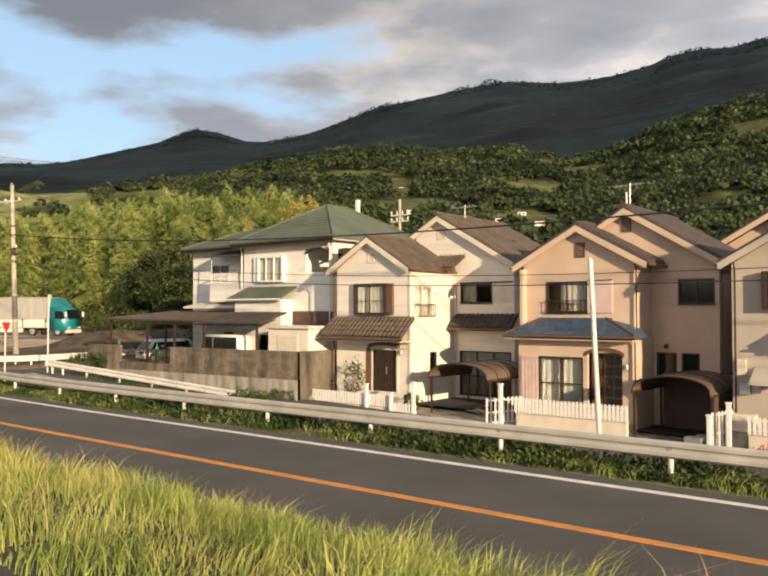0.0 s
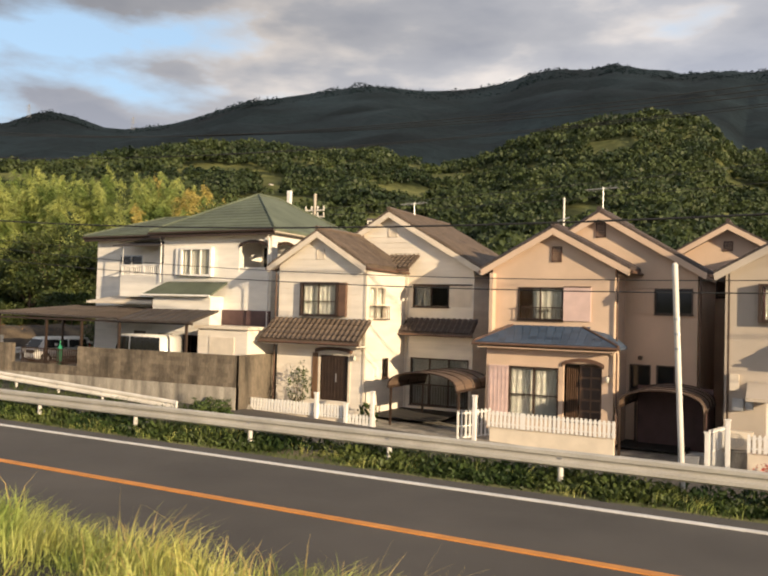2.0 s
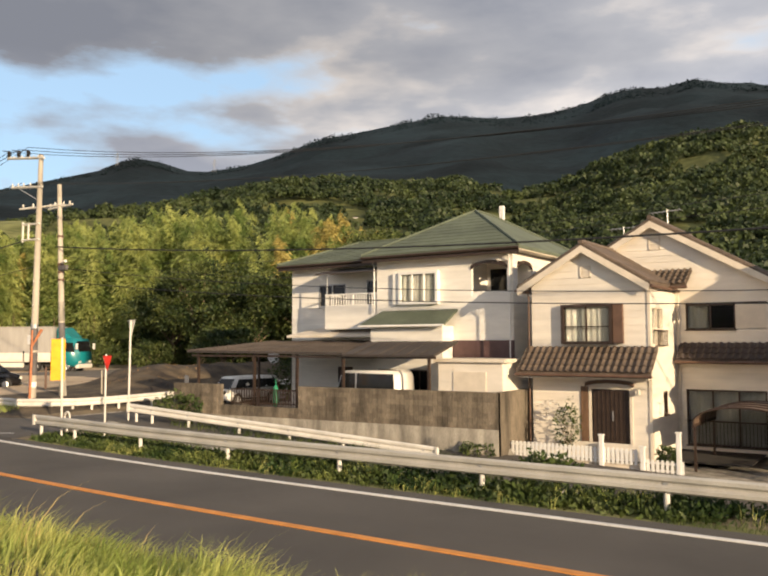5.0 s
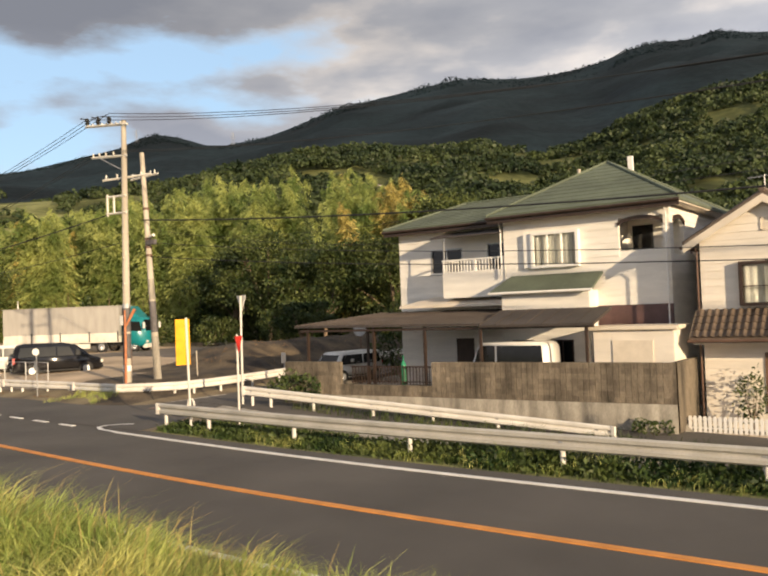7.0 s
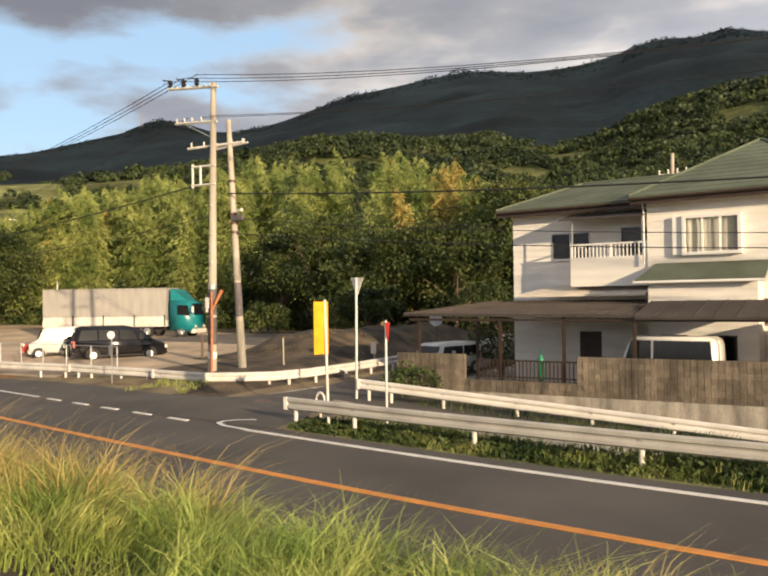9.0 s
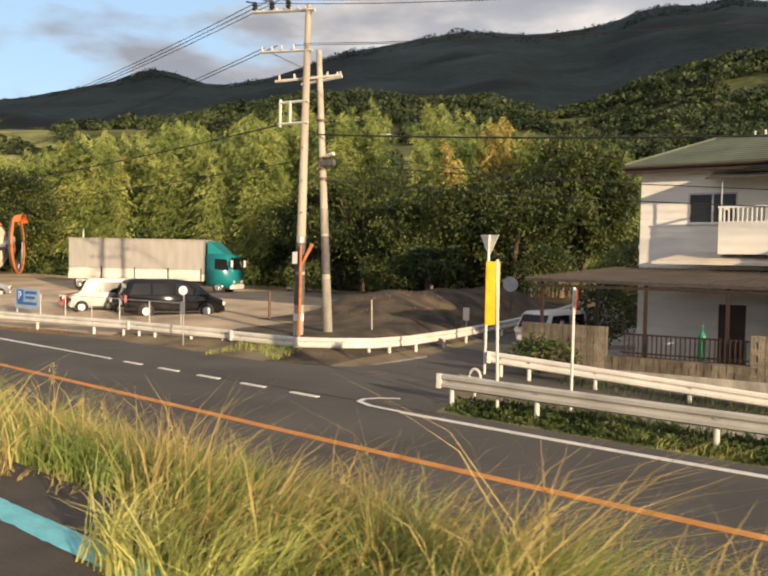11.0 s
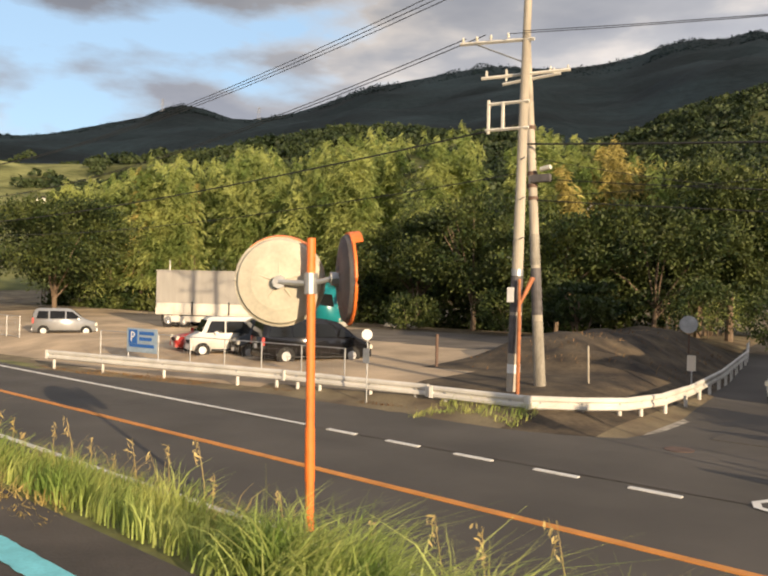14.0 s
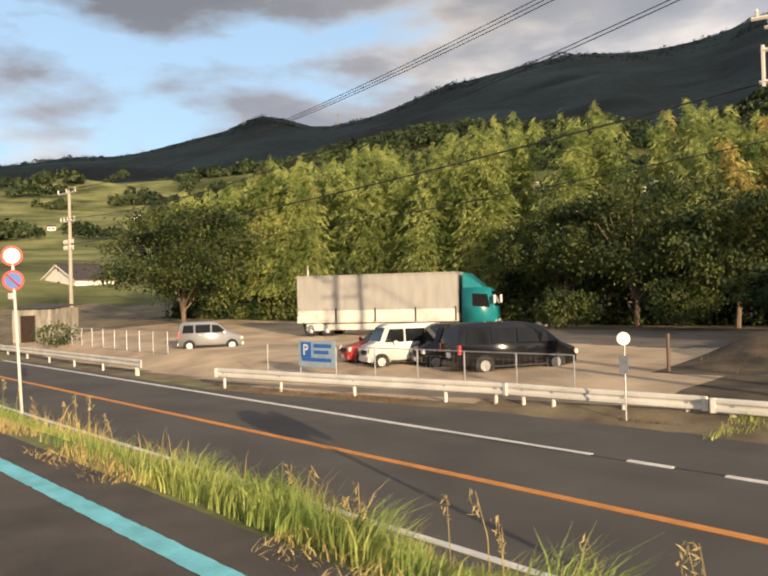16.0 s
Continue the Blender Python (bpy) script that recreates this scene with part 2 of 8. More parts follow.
M["maroon"] = mat("maroon_sheet", (0.10, 0.055, 0.052), 0.6, var=0.2, scale=2, fine=20, bump=0.1)
M["red"] = mat("red_paint", (0.52, 0.030, 0.022), 0.4, var=0.12, scale=3, fine=25, bump=0.03)
M["orange_dull"] = mat("faded_orange", (0.42, 0.15, 0.06), 0.6, var=0.25, scale=5, fine=30, bump=0.05)
M["dead"] = leaf_mat("dead_grass", (0.16, 0.085, 0.04), (0.30, 0.19, 0.09), trans=0.25, var=0.3)
M["orange"] = mat("orange_paint", (0.80, 0.19, 0.035), 0.45, var=0.14, scale=5, fine=30, bump=0.05)
M["yellow"] = mat("yellow_paint", (0.80, 0.38, 0.015), 0.45, var=0.1, scale=5, fine=30, bump=0.03)
M["blue"] = mat("blue_sign", (0.03, 0.13, 0.42), 0.4, var=0.1, scale=5, fine=30, bump=0.02)
M["sign_pale"] = mat("pale_blue_board", (0.30, 0.38, 0.46), 0.5, var=0.12, scale=4, fine=25, bump=0.03)
M["green"] = mat("green_plastic", (0.02, 0.22, 0.11), 0.45, var=0.1, scale=5, fine=30, bump=0.02)
M["disc"] = mat("mirror_back", (0.50, 0.455, 0.36), 0.6, var=0.16, scale=3, fine=22, bump=0.1)
M["mirror"] = mat("mirror_face", (0.8, 0.8, 0.8), 0.05, metal=1.0, var=0.03, scale=3, fine=22, bump=0.0)
M["teal"] = mat("teal_paint", (0.008, 0.18, 0.20), 0.3, var=0.1, scale=2, fine=20, bump=0.02, spec=0.6)
M["tarp"] = mat("grey_tarpaulin", (0.36, 0.34, 0.31), 0.75, var=0.1, scale=0.8, fine=12, bump=0.15, stretch=(3, 3, 0.6))
M["alu"] = mat("white_panel", (0.70, 0.66, 0.58), 0.45, var=0.1, scale=2, fine=25, bump=0.05)
M["rubber"] = mat("rubber", (0.022, 0.021, 0.020), 0.85, var=0.2, scale=6, fine=40, bump=0.1)
M["hub"] = mat("wheel_rim", (0.45, 0.45, 0.45), 0.35, metal=0.8, var=0.1, scale=6, fine=40, bump=0.02)
M["car_black"] = mat("black_car_paint", (0.010, 0.010, 0.012), 0.18, var=0.1, scale=2, fine=20, bump=0.0, spec=0.7)
M["car_white"] = mat("white_car_paint", (0.72, 0.70, 0.66), 0.3, var=0.05, scale=2, fine=20, bump=0.0, spec=0.6)
M["car_silver"] = mat("silver_car_paint", (0.42, 0.43, 0.45), 0.35, metal=0.45, var=0.06, scale=2, fine=20, bump=0.0)
M["car_red"] = mat("red_car_paint", (0.42, 0.03, 0.025), 0.3, var=0.08, scale=2, fine=20, bump=0.0)
M["lamp"] = mat("lamp_glass", (0.6, 0.58, 0.5), 0.15, var=0.1, scale=5, fine=20, bump=0.0)
M["bark"] = mat("bark", (0.17, 0.12, 0.08), 0.9, var=0.35, scale=3, fine=20, bump=0.5, stretch=(4, 4, 1))
M["cable"] = mat("black_cable", (0.018, 0.018, 0.018), 0.6, var=0.1, scale=2, fine=10, bump=0.0)
M["stone"] = mat("rock", (0.36, 0.33, 0.28), 0.9, var=0.3, scale=2, fine=15, bump=0.5)
M["bamboo"] = leaf_mat("bamboo_leaf", (0.14, 0.20, 0.052), (0.46, 0.49, 0.16), trans=0.45, var=0.28)
M["bamboo_dry"] = leaf_mat("bamboo_leaf_dry", (0.30, 0.25, 0.07), (0.46, 0.38, 0.12))
M["broad"] = leaf_mat("broad_leaf", (0.026, 0.046, 0.014), (0.12, 0.14, 0.038), trans=0.3, var=0.35, scale=0.5)
M["weed"] = leaf_mat("weed_leaf", (0.030, 0.056, 0.015), (0.12, 0.145, 0.040), trans=0.3)
M["grass"] = leaf_mat("grass_blade", (0.33, 0.41, 0.10), (0.64, 0.61, 0.21), trans=0.45, var=0.4, scale=1.2)
M["grass_g"] = leaf_mat("green_grass_blade", (0.23, 0.33, 0.08), (0.54, 0.56, 0.18), trans=0.4, var=0.4, scale=1.2)
M["straw"] = leaf_mat("dry_grass", (0.50, 0.38, 0.14), (0.66, 0.52, 0.23), trans=0.35, var=0.3)
M["canopy"] = leaf_mat("hill_canopy", (0.024, 0.040, 0.016), (0.080, 0.104, 0.036), trans=0.3, var=0.28, scale=0.02)
M["flower"] = leaf_mat("red_flower", (0.45, 0.02, 0.02), (0.60, 0.05, 0.04), trans=0.2)


# ---- mesh helpers ----
ORIGIN = {}


def part(name, bm, material, parent=None, label="", smooth=False):
    """Links a bmesh as one mesh object under a thing or a part."""
    root = parent
    while root is not None and root.parent is not None:
        root = root.parent
    if root is not None and root.name in ORIGIN:
        bmesh.ops.translate(bm, verts=bm.verts, vec=-ORIGIN[root.name])
    me = bpy.data.meshes.new(name)
    bm.to_mesh(me)
    bm.free()
    if smooth:
        me.shade_smooth()
    me.materials.append(M[material])
    ob = new(name, me)
    if parent:
        ob.parent = parent
    return tagged(ob, label) if label else ob


def thing(name, label, category, at=(0, 0, 0), turn=0.0, group="", kind=""):
    ob = new(name)
    ob.matrix_world = pose(*at, 0, 0, turn)
    ob.empty_display_size = 0.2
    return tagged(ob, label, category, group, kind)


def placed(name, label, category, at, group="", kind=""):
    """A thing whose parts are given by their places in the world."""
    ob = thing(name, label, category, at, 0.0, group, kind)
    ORIGIN[ob.name] = Vector(at)
    return ob


def add_box(bm, x0, x1, y0, y1, z0, z1, bevel=0.0):
    vs = [bm.verts.new(p) for p in ((x0, y0, z0), (x1, y0, z0), (x1, y1, z0), (x0, y1, z0), (x0, y0, z1), (x1, y0, z1), (x1, y1, z1), (x0, y1, z1))]
    fs = [bm.faces.new([vs[i] for i in f]) for f in ((0, 3, 2, 1), (4, 5, 6, 7), (0, 1, 5, 4), (1, 2, 6, 5), (2, 3, 7, 6), (3, 0, 4, 7))]
    if bevel:
        es = list({e for f in fs for e in f.edges})
        bmesh.ops.bevel(bm, geom=es, offset=bevel, segments=2, affect="EDGES")
    return bm


def box(x0, x1, y0, y1, z0, z1, bevel=0.0):
    return add_box(bmesh.new(), min(x0, x1), max(x0, x1), min(y0, y1), max(y0, y1), min(z0, z1), max(z0, z1), bevel)


def add_hull(bm, pts, flip=False):
    """A solid between two rings of the same number of points."""
    a, b = [[bm.verts.new(p) for p in ring] for ring in pts]
    n = len(a)
    bm.faces.new(a[::-1] if not flip else a)
    bm.faces.new(b if not flip else b[::-1])
    for i in range(n):
        q = [a[i], a[(i + 1) % n], b[(i + 1) % n], b[i]]
        bm.faces.new(q if not flip else q[::-1])
    return bm


def slab(ring, thick):
    """A flat ring of points with thickness downwards."""
    bm = add_hull(bmesh.new(), ([(x, y, z - thick) for x, y, z in ring], ring))
    bmesh.ops.recalc_face_normals(bm, faces=bm.faces)
    return bm


def add_tube(bm, pts, radii, seg=8, cap=True):
    """A round bar along points, with a radius at each."""
    pts = [Vector(p) for p in pts]
    if isinstance(radii, (int, float)):
        radii = [radii] * len(pts)
    rings = []
    for i, p in enumerate(pts):
        d = (pts[min(i + 1, len(pts) - 1)] - pts[max(i - 1, 0)]).normalized()
        u = d.orthogonal().normalized() if abs(d.z) > 0.99 else d.cross(Vector((0, 0, 1))).normalized()
        v = d.cross(u)
        rings.append([bm.verts.new(p + (u * math.cos(k * math.tau / seg) + v * math.sin(k * math.tau / seg)) * radii[i]) for k in range(seg)])
    for a, b in zip(rings, rings[1:]):
        for k in range(seg):
            bm.faces.new((a[k], a[(k + 1) % seg], b[(k + 1) % seg], b[k]))
    if cap and seg > 2:
        bm.faces.new(rings[0][::-1])
        bm.faces.new(rings[-1])
    return bm


def tube(pts, radii, seg=8, cap=True):
    bm = add_tube(bmesh.new(), pts, radii, seg, cap)
    bmesh.ops.recalc_face_normals(bm, faces=bm.faces)
    return bm


def mesh_from(name, verts, faces, material, smooth=False, kind="", label="", category="", parent=None):
    me = bpy.data.meshes.new(name)
    verts, faces = np.asarray(verts, dtype=np.float32), np.asarray(faces, dtype=np.int32)
    me.vertices.add(len(verts))
    me.vertices.foreach_set("co", verts.ravel())
    k = faces.shape[1]
    me.loops.add(faces.size)
    me.loops.foreach_set("vertex_index", faces.ravel())
    me.polygons.add(len(faces))
    me.polygons.foreach_set("loop_start", np.arange(0, faces.size, k, dtype=np.int32))
    me.update(calc_edges=True)
    if smooth:
        me.shade_smooth()
    for k in ([material] if isinstance(material, str) else material):
        me.materials.append(M[k])
    ob = new(name, me)
    if parent:
        ob.parent = parent
    return tagged(ob, label, category, "", kind)


# ---- the lie of the land ----
def yc(x):
    """The road's middle line: straight, then bending away."""
    u = (-26 - x) / 3
    return 10.35 + 0.11 * 3 * (math.log1p(math.exp(-abs(u))) + max(u, 0))


def lerp_at(x, xs, ys):
    return float(np.interp(x, xs, ys))


def lane_z(x):
    return lerp_at(x, (-60, -37, -30, -20, -5, 6, 40), (0.0, 0.0, -0.30, -0.80, -1.32, -1.5, -1.5))


def smooth01(t):
    t = min(1, max(0, t))
    return t * t * (3 - 2 * t)


def near_z(x, y):
    """Ground height round the road, before the hills."""
    d = y - yc(x)
    if d < -8.0:
        z = 1.76
    elif d < -3.45:
        z = 1.76 - 1.84 * smooth01((d + 8.0) / 4.4)
    elif d < 3.7:
        z = -0.06
    elif d < 5.4:
        z = -0.08
    else:
        # east: down to the lane; west: up to the parking ground
        west = smooth01((-39.6 - x) / 4.0) if y < 30 else smooth01((-41.3 - x) / 5.5)
        yard = smooth01((-36.6 - x) / -1.5) * smooth01((y - 24.6 - (x + 33) * 0.07) / 0.6) * smooth01((-20.3 - x) / 0.4)
        low = -0.08 + (lane_z(x) + 0.08) * smooth01((d - 5.6) / 3.0)
        low = low * (1 - yard) + 0.05 * yard
        high = 0.62 * smooth01((d - 6.6) / 3.6) + 0.35 * smooth01((d - 10) / 12) + ((0.95 + 0.35 * noise.noise((x * 0.6, y * 0.6, 4.0))) * smooth01((x + 50.8) / 2.6) * smooth01((y - 27) / 5) * smooth01((-41.6 - x) / 3.2) * smooth01((50 - y) / 6) if y > 26 else 0)
        z = low * (1 - west) + high * west
    return z


AZ = (-180, -110, -80, -68.5, -67, -64.7, -62, -58, -54.3, -52.8, -51.4, -50, -48, -45.4, -42.8, -41.7, -39.4, -37.7, -34.2, -32.2, -31.4, -30.5, -28, -25.2, -22, -19.1, -17.7, -16.4, -14.2, -12.1, -10.2, -7.2, -4.1, -2, 6, 20, 45, 80, 180)
RIDGE = (1, 2, 6.5, 8.85, 9.25, 9.55, 9.7, 10.6, 11.6, 12.45, 12.8, 12.5, 11.9, 12.4, 12.8, 13.3, 14.3, 14.9, 15.35, 16.0, 15.85, 16.3, 16.15, 15.95, 16.1, 16.5, 17.1, 17.35, 17.2, 17.5, 17.05, 16.5, 16.4, 16.2, 15, 12, 7, 2, 1)
FOOT_AZ = (-180, -110, -80, -68.5, -58, -51.5, -46, -41.2, -35.6, -32.4, -27.7, -25.2, -23.4, -19.8, -16.3, -12.9, -8.6, -5.5, -4.2, -3.3, 6, 20, 45, 80, 180)
FOOT = (0.5, 1, 6.5, 7.7, 8.1, 8.8, 10.0, 11.0, 11.4, 11.2, 11.5, 11.0, 10.5, 11.0, 12.3, 13.0, 13.3, 12.8, 11.6, 10.3, 9, 6, 3, 1, 0.5)
HUB = Vector((-17, 0, 3.35))


def ground_z(x, y):
    z = near_z(x, y)
    dx, dy = x - HUB.x, y - HUB.y
    r = math.hypot(dx, dy)
    if r > 70:
        a = math.degrees(math.atan2(dx, dy))
        e, f = np.interp(a, AZ, RIDGE), np.interp(a, FOOT_AZ, FOOT)
        lump = noise.noise((x * 0.004, y * 0.004, 2.0)) * 0.9 + noise.noise((x * 0.013, y * 0.013, 7.0)) * 0.45
        el = np.interp(r, (70, 110, 180, 420, 800, 1000, 1500, 2400, 2700, 4200), (0, 0.5, 2.6, f * 0.62, f, f - 0.15, f + (e - f) * 0.45, e, e - 1.0, e * 0.35))
        el += lump * min(1, max(0, r - 150) / 400) * (1.0 if r < 2000 else 0.12)
        h = r * math.tan(math.radians(max(0, el)))
        h += noise.noise((x * 0.03, y * 0.03, 3.0)) * min(9, max(0, r - 140) / 110)
        if r > 1300:
            h += noise.noise((x * 0.008, y * 0.008, 9.0)) * (22 if r < 2000 else 6) * min(1, (r - 1300) / 500)
        z += h
    return z


def axis(lo, hi, step, far_lo, far_hi, grow=1.16):
    vals = list(np.arange(lo, hi + 1e-6, step))
    s, v = step, lo
    left = []
    while v > far_lo:
        s *= grow
        v -= min(s, 75)
        left.append(v)
    s, v = step, hi
    right = []
    while v < far_hi:
        s *= grow
        v += min(s, 75)
        right.append(v)
    return left[::-1] + vals + right


def build_ground():
    xs, ys = axis(-100, 14, 0.8, -3600, 2400), axis(-8, 48, 0.55, -900, 4300)
    nx, ny = len(xs), len(ys)
    verts = [(x, y, ground_z(x, y)) for y in ys for x in xs]
    faces, idx = [], []
    for j in range(ny - 1):
        for i in range(nx - 1):
            faces.append((j * nx + i, j * nx + i + 1, (j + 1) * nx + i + 1, (j + 1) * nx + i))
            x, y = (xs[i] + xs[i + 1]) / 2, (ys[j] + ys[j + 1]) / 2
            d, r = y - yc(x), math.hypot(x - HUB.x, y - HUB.y)
            # beyond this distance the ground takes the cloud-shadow colour
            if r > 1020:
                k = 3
            elif r > 125:
                k = 8 if math.degrees(math.atan2(x - HUB.x, y - HUB.y)) < -56 else 2
            elif x < -43.5 and 5.8 < d and y < 46 and x > -100:
                k = 1
            elif d > 8.2 and x > -40:
                k = 4
            elif d > 4.9:
                k = 5
            else:
                k = 0
            # slope and soil round the poles get the earth colour with shade in it
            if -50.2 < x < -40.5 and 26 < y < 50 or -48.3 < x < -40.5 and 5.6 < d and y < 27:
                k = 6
            elif k == 1 and x > -68 and y > 34 + 0.6 * math.sin(x * 0.5) and x < -50:
                k = 7
            rail_y = np.interp(x, (-110, -93.7, -72.5, -65.2, -52.5, -46.5, -43), (24.4, 22.5, 20.3, 19.4, 20.7, 20.95, 20.7))
            if x < -43 and not -72 < x < -65.6 and 3.9 < d and y < rail_y + 0.25 and r < 120:
                k = 5
            idx.append(k)
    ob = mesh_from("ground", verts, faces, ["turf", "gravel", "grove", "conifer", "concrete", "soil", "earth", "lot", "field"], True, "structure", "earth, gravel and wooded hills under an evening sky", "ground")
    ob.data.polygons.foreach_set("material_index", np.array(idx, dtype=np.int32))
    ob.data.update()


build_ground()


def ribbon(name, d0, d1, x0, x1, z, material, label, category, step=1.0, kind="structure", thick=0.02, f=yc):
    """A strip along the road between two distances from its middle line."""
    n = max(2, int(abs(x1 - x0) / step) + 1)
    bm = bmesh.new()
    rows_ = []
    for x in np.linspace(x0, x1, n):
        y = f(x)
        rows_.append([bm.verts.new((x, y + d, z + dz)) for d, dz in ((d0, 0), (d1, 0), (d1, -thick), (d0, -thick))])
    for a, b in zip(rows_, rows_[1:]):
        for k in range(4):
            bm.faces.new((a[k], b[k], b[(k + 1) % 4], a[(k + 1) % 4]))
    bm.faces.new(rows_[0])
    bm.faces.new(rows_[-1][::-1])
    bmesh.ops.recalc_face_normals(bm, faces=bm.faces)
    ob = part(name, bm, material)
    return tagged(ob, label, category, "", kind)


ribbon("road", -3.75, 3.95, -190, 70, 0.0, "asphalt", "worn grey asphalt two-lane road", "road", thick=0.3)
ribbon("centre_line", -0.09, 0.09, -190, 70, 0.02, "orange_line", "orange no-passing centre line on asphalt", "road marking")
ribbon("edge_line", 3.18, 3.33, -34.6, 70, 0.02, "white_line", "white edge line on asphalt", "road marking")
ribbon("edge_line", 3.22, 3.37, -190, -47.2, 0.02, "white_line", "white edge line on asphalt", "road marking")
ribbon("near_edge_line", -3.22, -3.08, -190, 70, 0.02, "white_line", "white edge line beside the grass bank", "road marking")
for k in range(5):
    xa = -37.35 - k * 2.0
    ribbon("lane_dash", 3.2, 3.35, xa - 0.98, xa, 0.02, "white_line", "white dash across the junction mouth", "road marking", 0.5)
ribbon("path", -16.5, -7.95, -190, 70, 1.80, "path", "dark worn asphalt footpath above the road", "path", thick=0.12)


def path_line():
    """The turquoise line along the path, with ragged worn edges."""
    bm = bmesh.new()
    prev = None
    for x in np.concatenate([np.arange(-190, -62, 1.0), np.arange(-62, -25.4, 0.06)]):
        e = 0.016 * noise.noise((x * 9.0, 0.0, 1.0)) + 0.010 * noise.noise((x * 31.0, 0.0, 5.0))
        f = 0.016 * noise.noise((x * 8.0, 4.0, 2.0)) + 0.010 * noise.noise((x * 29.0, 3.0, 6.0))
        cur = [bm.verts.new((x, yc(x) - 8.655 + e, 1.806)), bm.verts.new((x, yc(x) - 8.455 + f, 1.806))]
        if prev:
            bm.faces.new((prev[0], cur[0], cur[1], prev[1]))
        prev = cur
    tagged(part("path_line", bm, "cyan_line"), "pale turquoise line painted along the path", "path marking", "", "structure")


path_line()


def road_shoulder():
    """The asphalt widens from the edge line towards the rail before the parking ground."""
    bm = bmesh.new()
    prev = None
    for x in np.linspace(-64, -43.5, 42):
        y0 = yc(x) + 3.9
        y1 = max(y0 + 0.04, float(np.interp(x, (-65.2, -52.5, -46.5, -43), (19.4, 20.7, 20.95, 20.7))) - 0.95 + 0.12 * noise.noise((x * 0.8, 0.0, 2.0)))
        cur = [bm.verts.new(p) for p in ((x, y0, 0.006), (x, y1, 0.006), (x, y1, -0.2), (x, y0, -0.2))]
        if prev:
            for k in range(4):
                bm.faces.new((prev[k], cur[k], cur[(k + 1) % 4], prev[(k + 1) % 4]))
        prev = cur
    bmesh.ops.recalc_face_normals(bm, faces=bm.faces)
    tagged(part("road_shoulder", bm, "asphalt"), "worn asphalt widening towards the guard rail", "road", "", "structure")


road_shoulder()


def paint_mark(points, width):
    """A rough stroke of sprayed paint on the path."""
    bm = bmesh.new()
    prev = None
    for i, (x, y) in enumerate(points):
        d = Vector(points[min(i + 1, len(points) - 1)]) - Vector(points[max(i - 1, 0)])
        nrm = Vector((-d.y, d.x)).normalized() * width * (0.7 + 0.6 * abs(math.sin(i * 2.3)))
        cur = [bm.verts.new((x + s * nrm.x, y + s * nrm.y, 1.806)) for s in (1, -1)]
        if prev:
            bm.faces.new((prev[0], prev[1], cur[1], cur[0]))
        prev = cur
    for f_ in bm.faces:
        f_.normal_update()
        if f_.normal.z < 0:
            f_.normal_flip()
    tagged(part("paint_mark", bm, "red"), "rough red sprayed paint mark on the path", "path marking", "", "structure")


paint_mark([(-43.05, 3.28), (-42.9, 3.34), (-42.7, 3.36), (-42.5, 3.35)], 0.035)
paint_mark([(-42.45, 3.47), (-42.35, 3.40), (-42.2, 3.42), (-42.1, 3.36)], 0.05)
paint_mark([(-42.6, 3.20), (-42.4, 3.17), (-42.3, 3.22)], 0.05)


def hook_line():
    """The edge line turns back on itself at the corner of the side road."""
    bm = bmesh.new()
    c = [(-34.6, yc(-34.6) + 3.255), (-35.6, yc(-35.6) + 3.30), (-36.15, yc(-36.1) + 3.55), (-36.25, yc(-36) + 3.9), (-36.05, yc(-36) + 4.25), (-35.6, yc(-35.6) + 4.6)]
    prev = None
    for i, p in enumerate(c):
        d = Vector(c[min(i + 1, len(c) - 1)]) - Vector(c[max(i - 1, 0)])
        nrm = Vector((-d.y, d.x)).normalized() * 0.08
        cur = [bm.verts.new((p[0] + s * nrm.x, p[1] + s * nrm.y, 0.022)) for s in (1, -1)]
        if prev:
            bm.faces.new((prev[0], prev[1], cur[1], cur[0]))
        prev = cur
    bmesh.ops.recalc_face_normals(bm, faces=bm.faces)
    for f_ in bm.faces:
        if f_.normal.z < 0:
            f_.normal_flip()
    tagged(part("corner_line", bm, "white_line"), "white corner hook of the edge line", "road marking", "", "structure")


hook_line()


def side_road():
    pts = [(-52.0, 16.2, -34.0, 15.0), (-49.0, 18.6, -34.4, 16.6), (-45.4, 20.0, -36.0, 19.6), (-41.2, 21.6, -37.0, 21.5), (-40.7, 24, -37.2, 24), (-40.6, 28, -37.3, 28), (-41.0, 34, -37.6, 34), (-42.3, 43, -38.6, 43), (-45, 55, -41, 55), (-50, 70, -46, 70)]
    bm = bmesh.new()
    rows_ = []
    for xa, ya, xb, yb in pts:
        z = 0.012 + 0.02 * max(0, ya - 24)
        rows_.append([bm.verts.new(p) for p in ((xa, ya, z), (xb, yb, z), (xb, yb, z - 0.4), (xa, ya, z - 0.4))])
    for a, b in zip(rows_, rows_[1:]):
        for k in range(4):
            bm.faces.new((a[k], b[k], b[(k + 1) % 4], a[(k + 1) % 4]))
    bmesh.ops.recalc_face_normals(bm, faces=bm.faces)
    tagged(part("side_road", bm, "asphalt"), "narrow asphalt side road running into the trees", "road", "", "structure")


side_road()


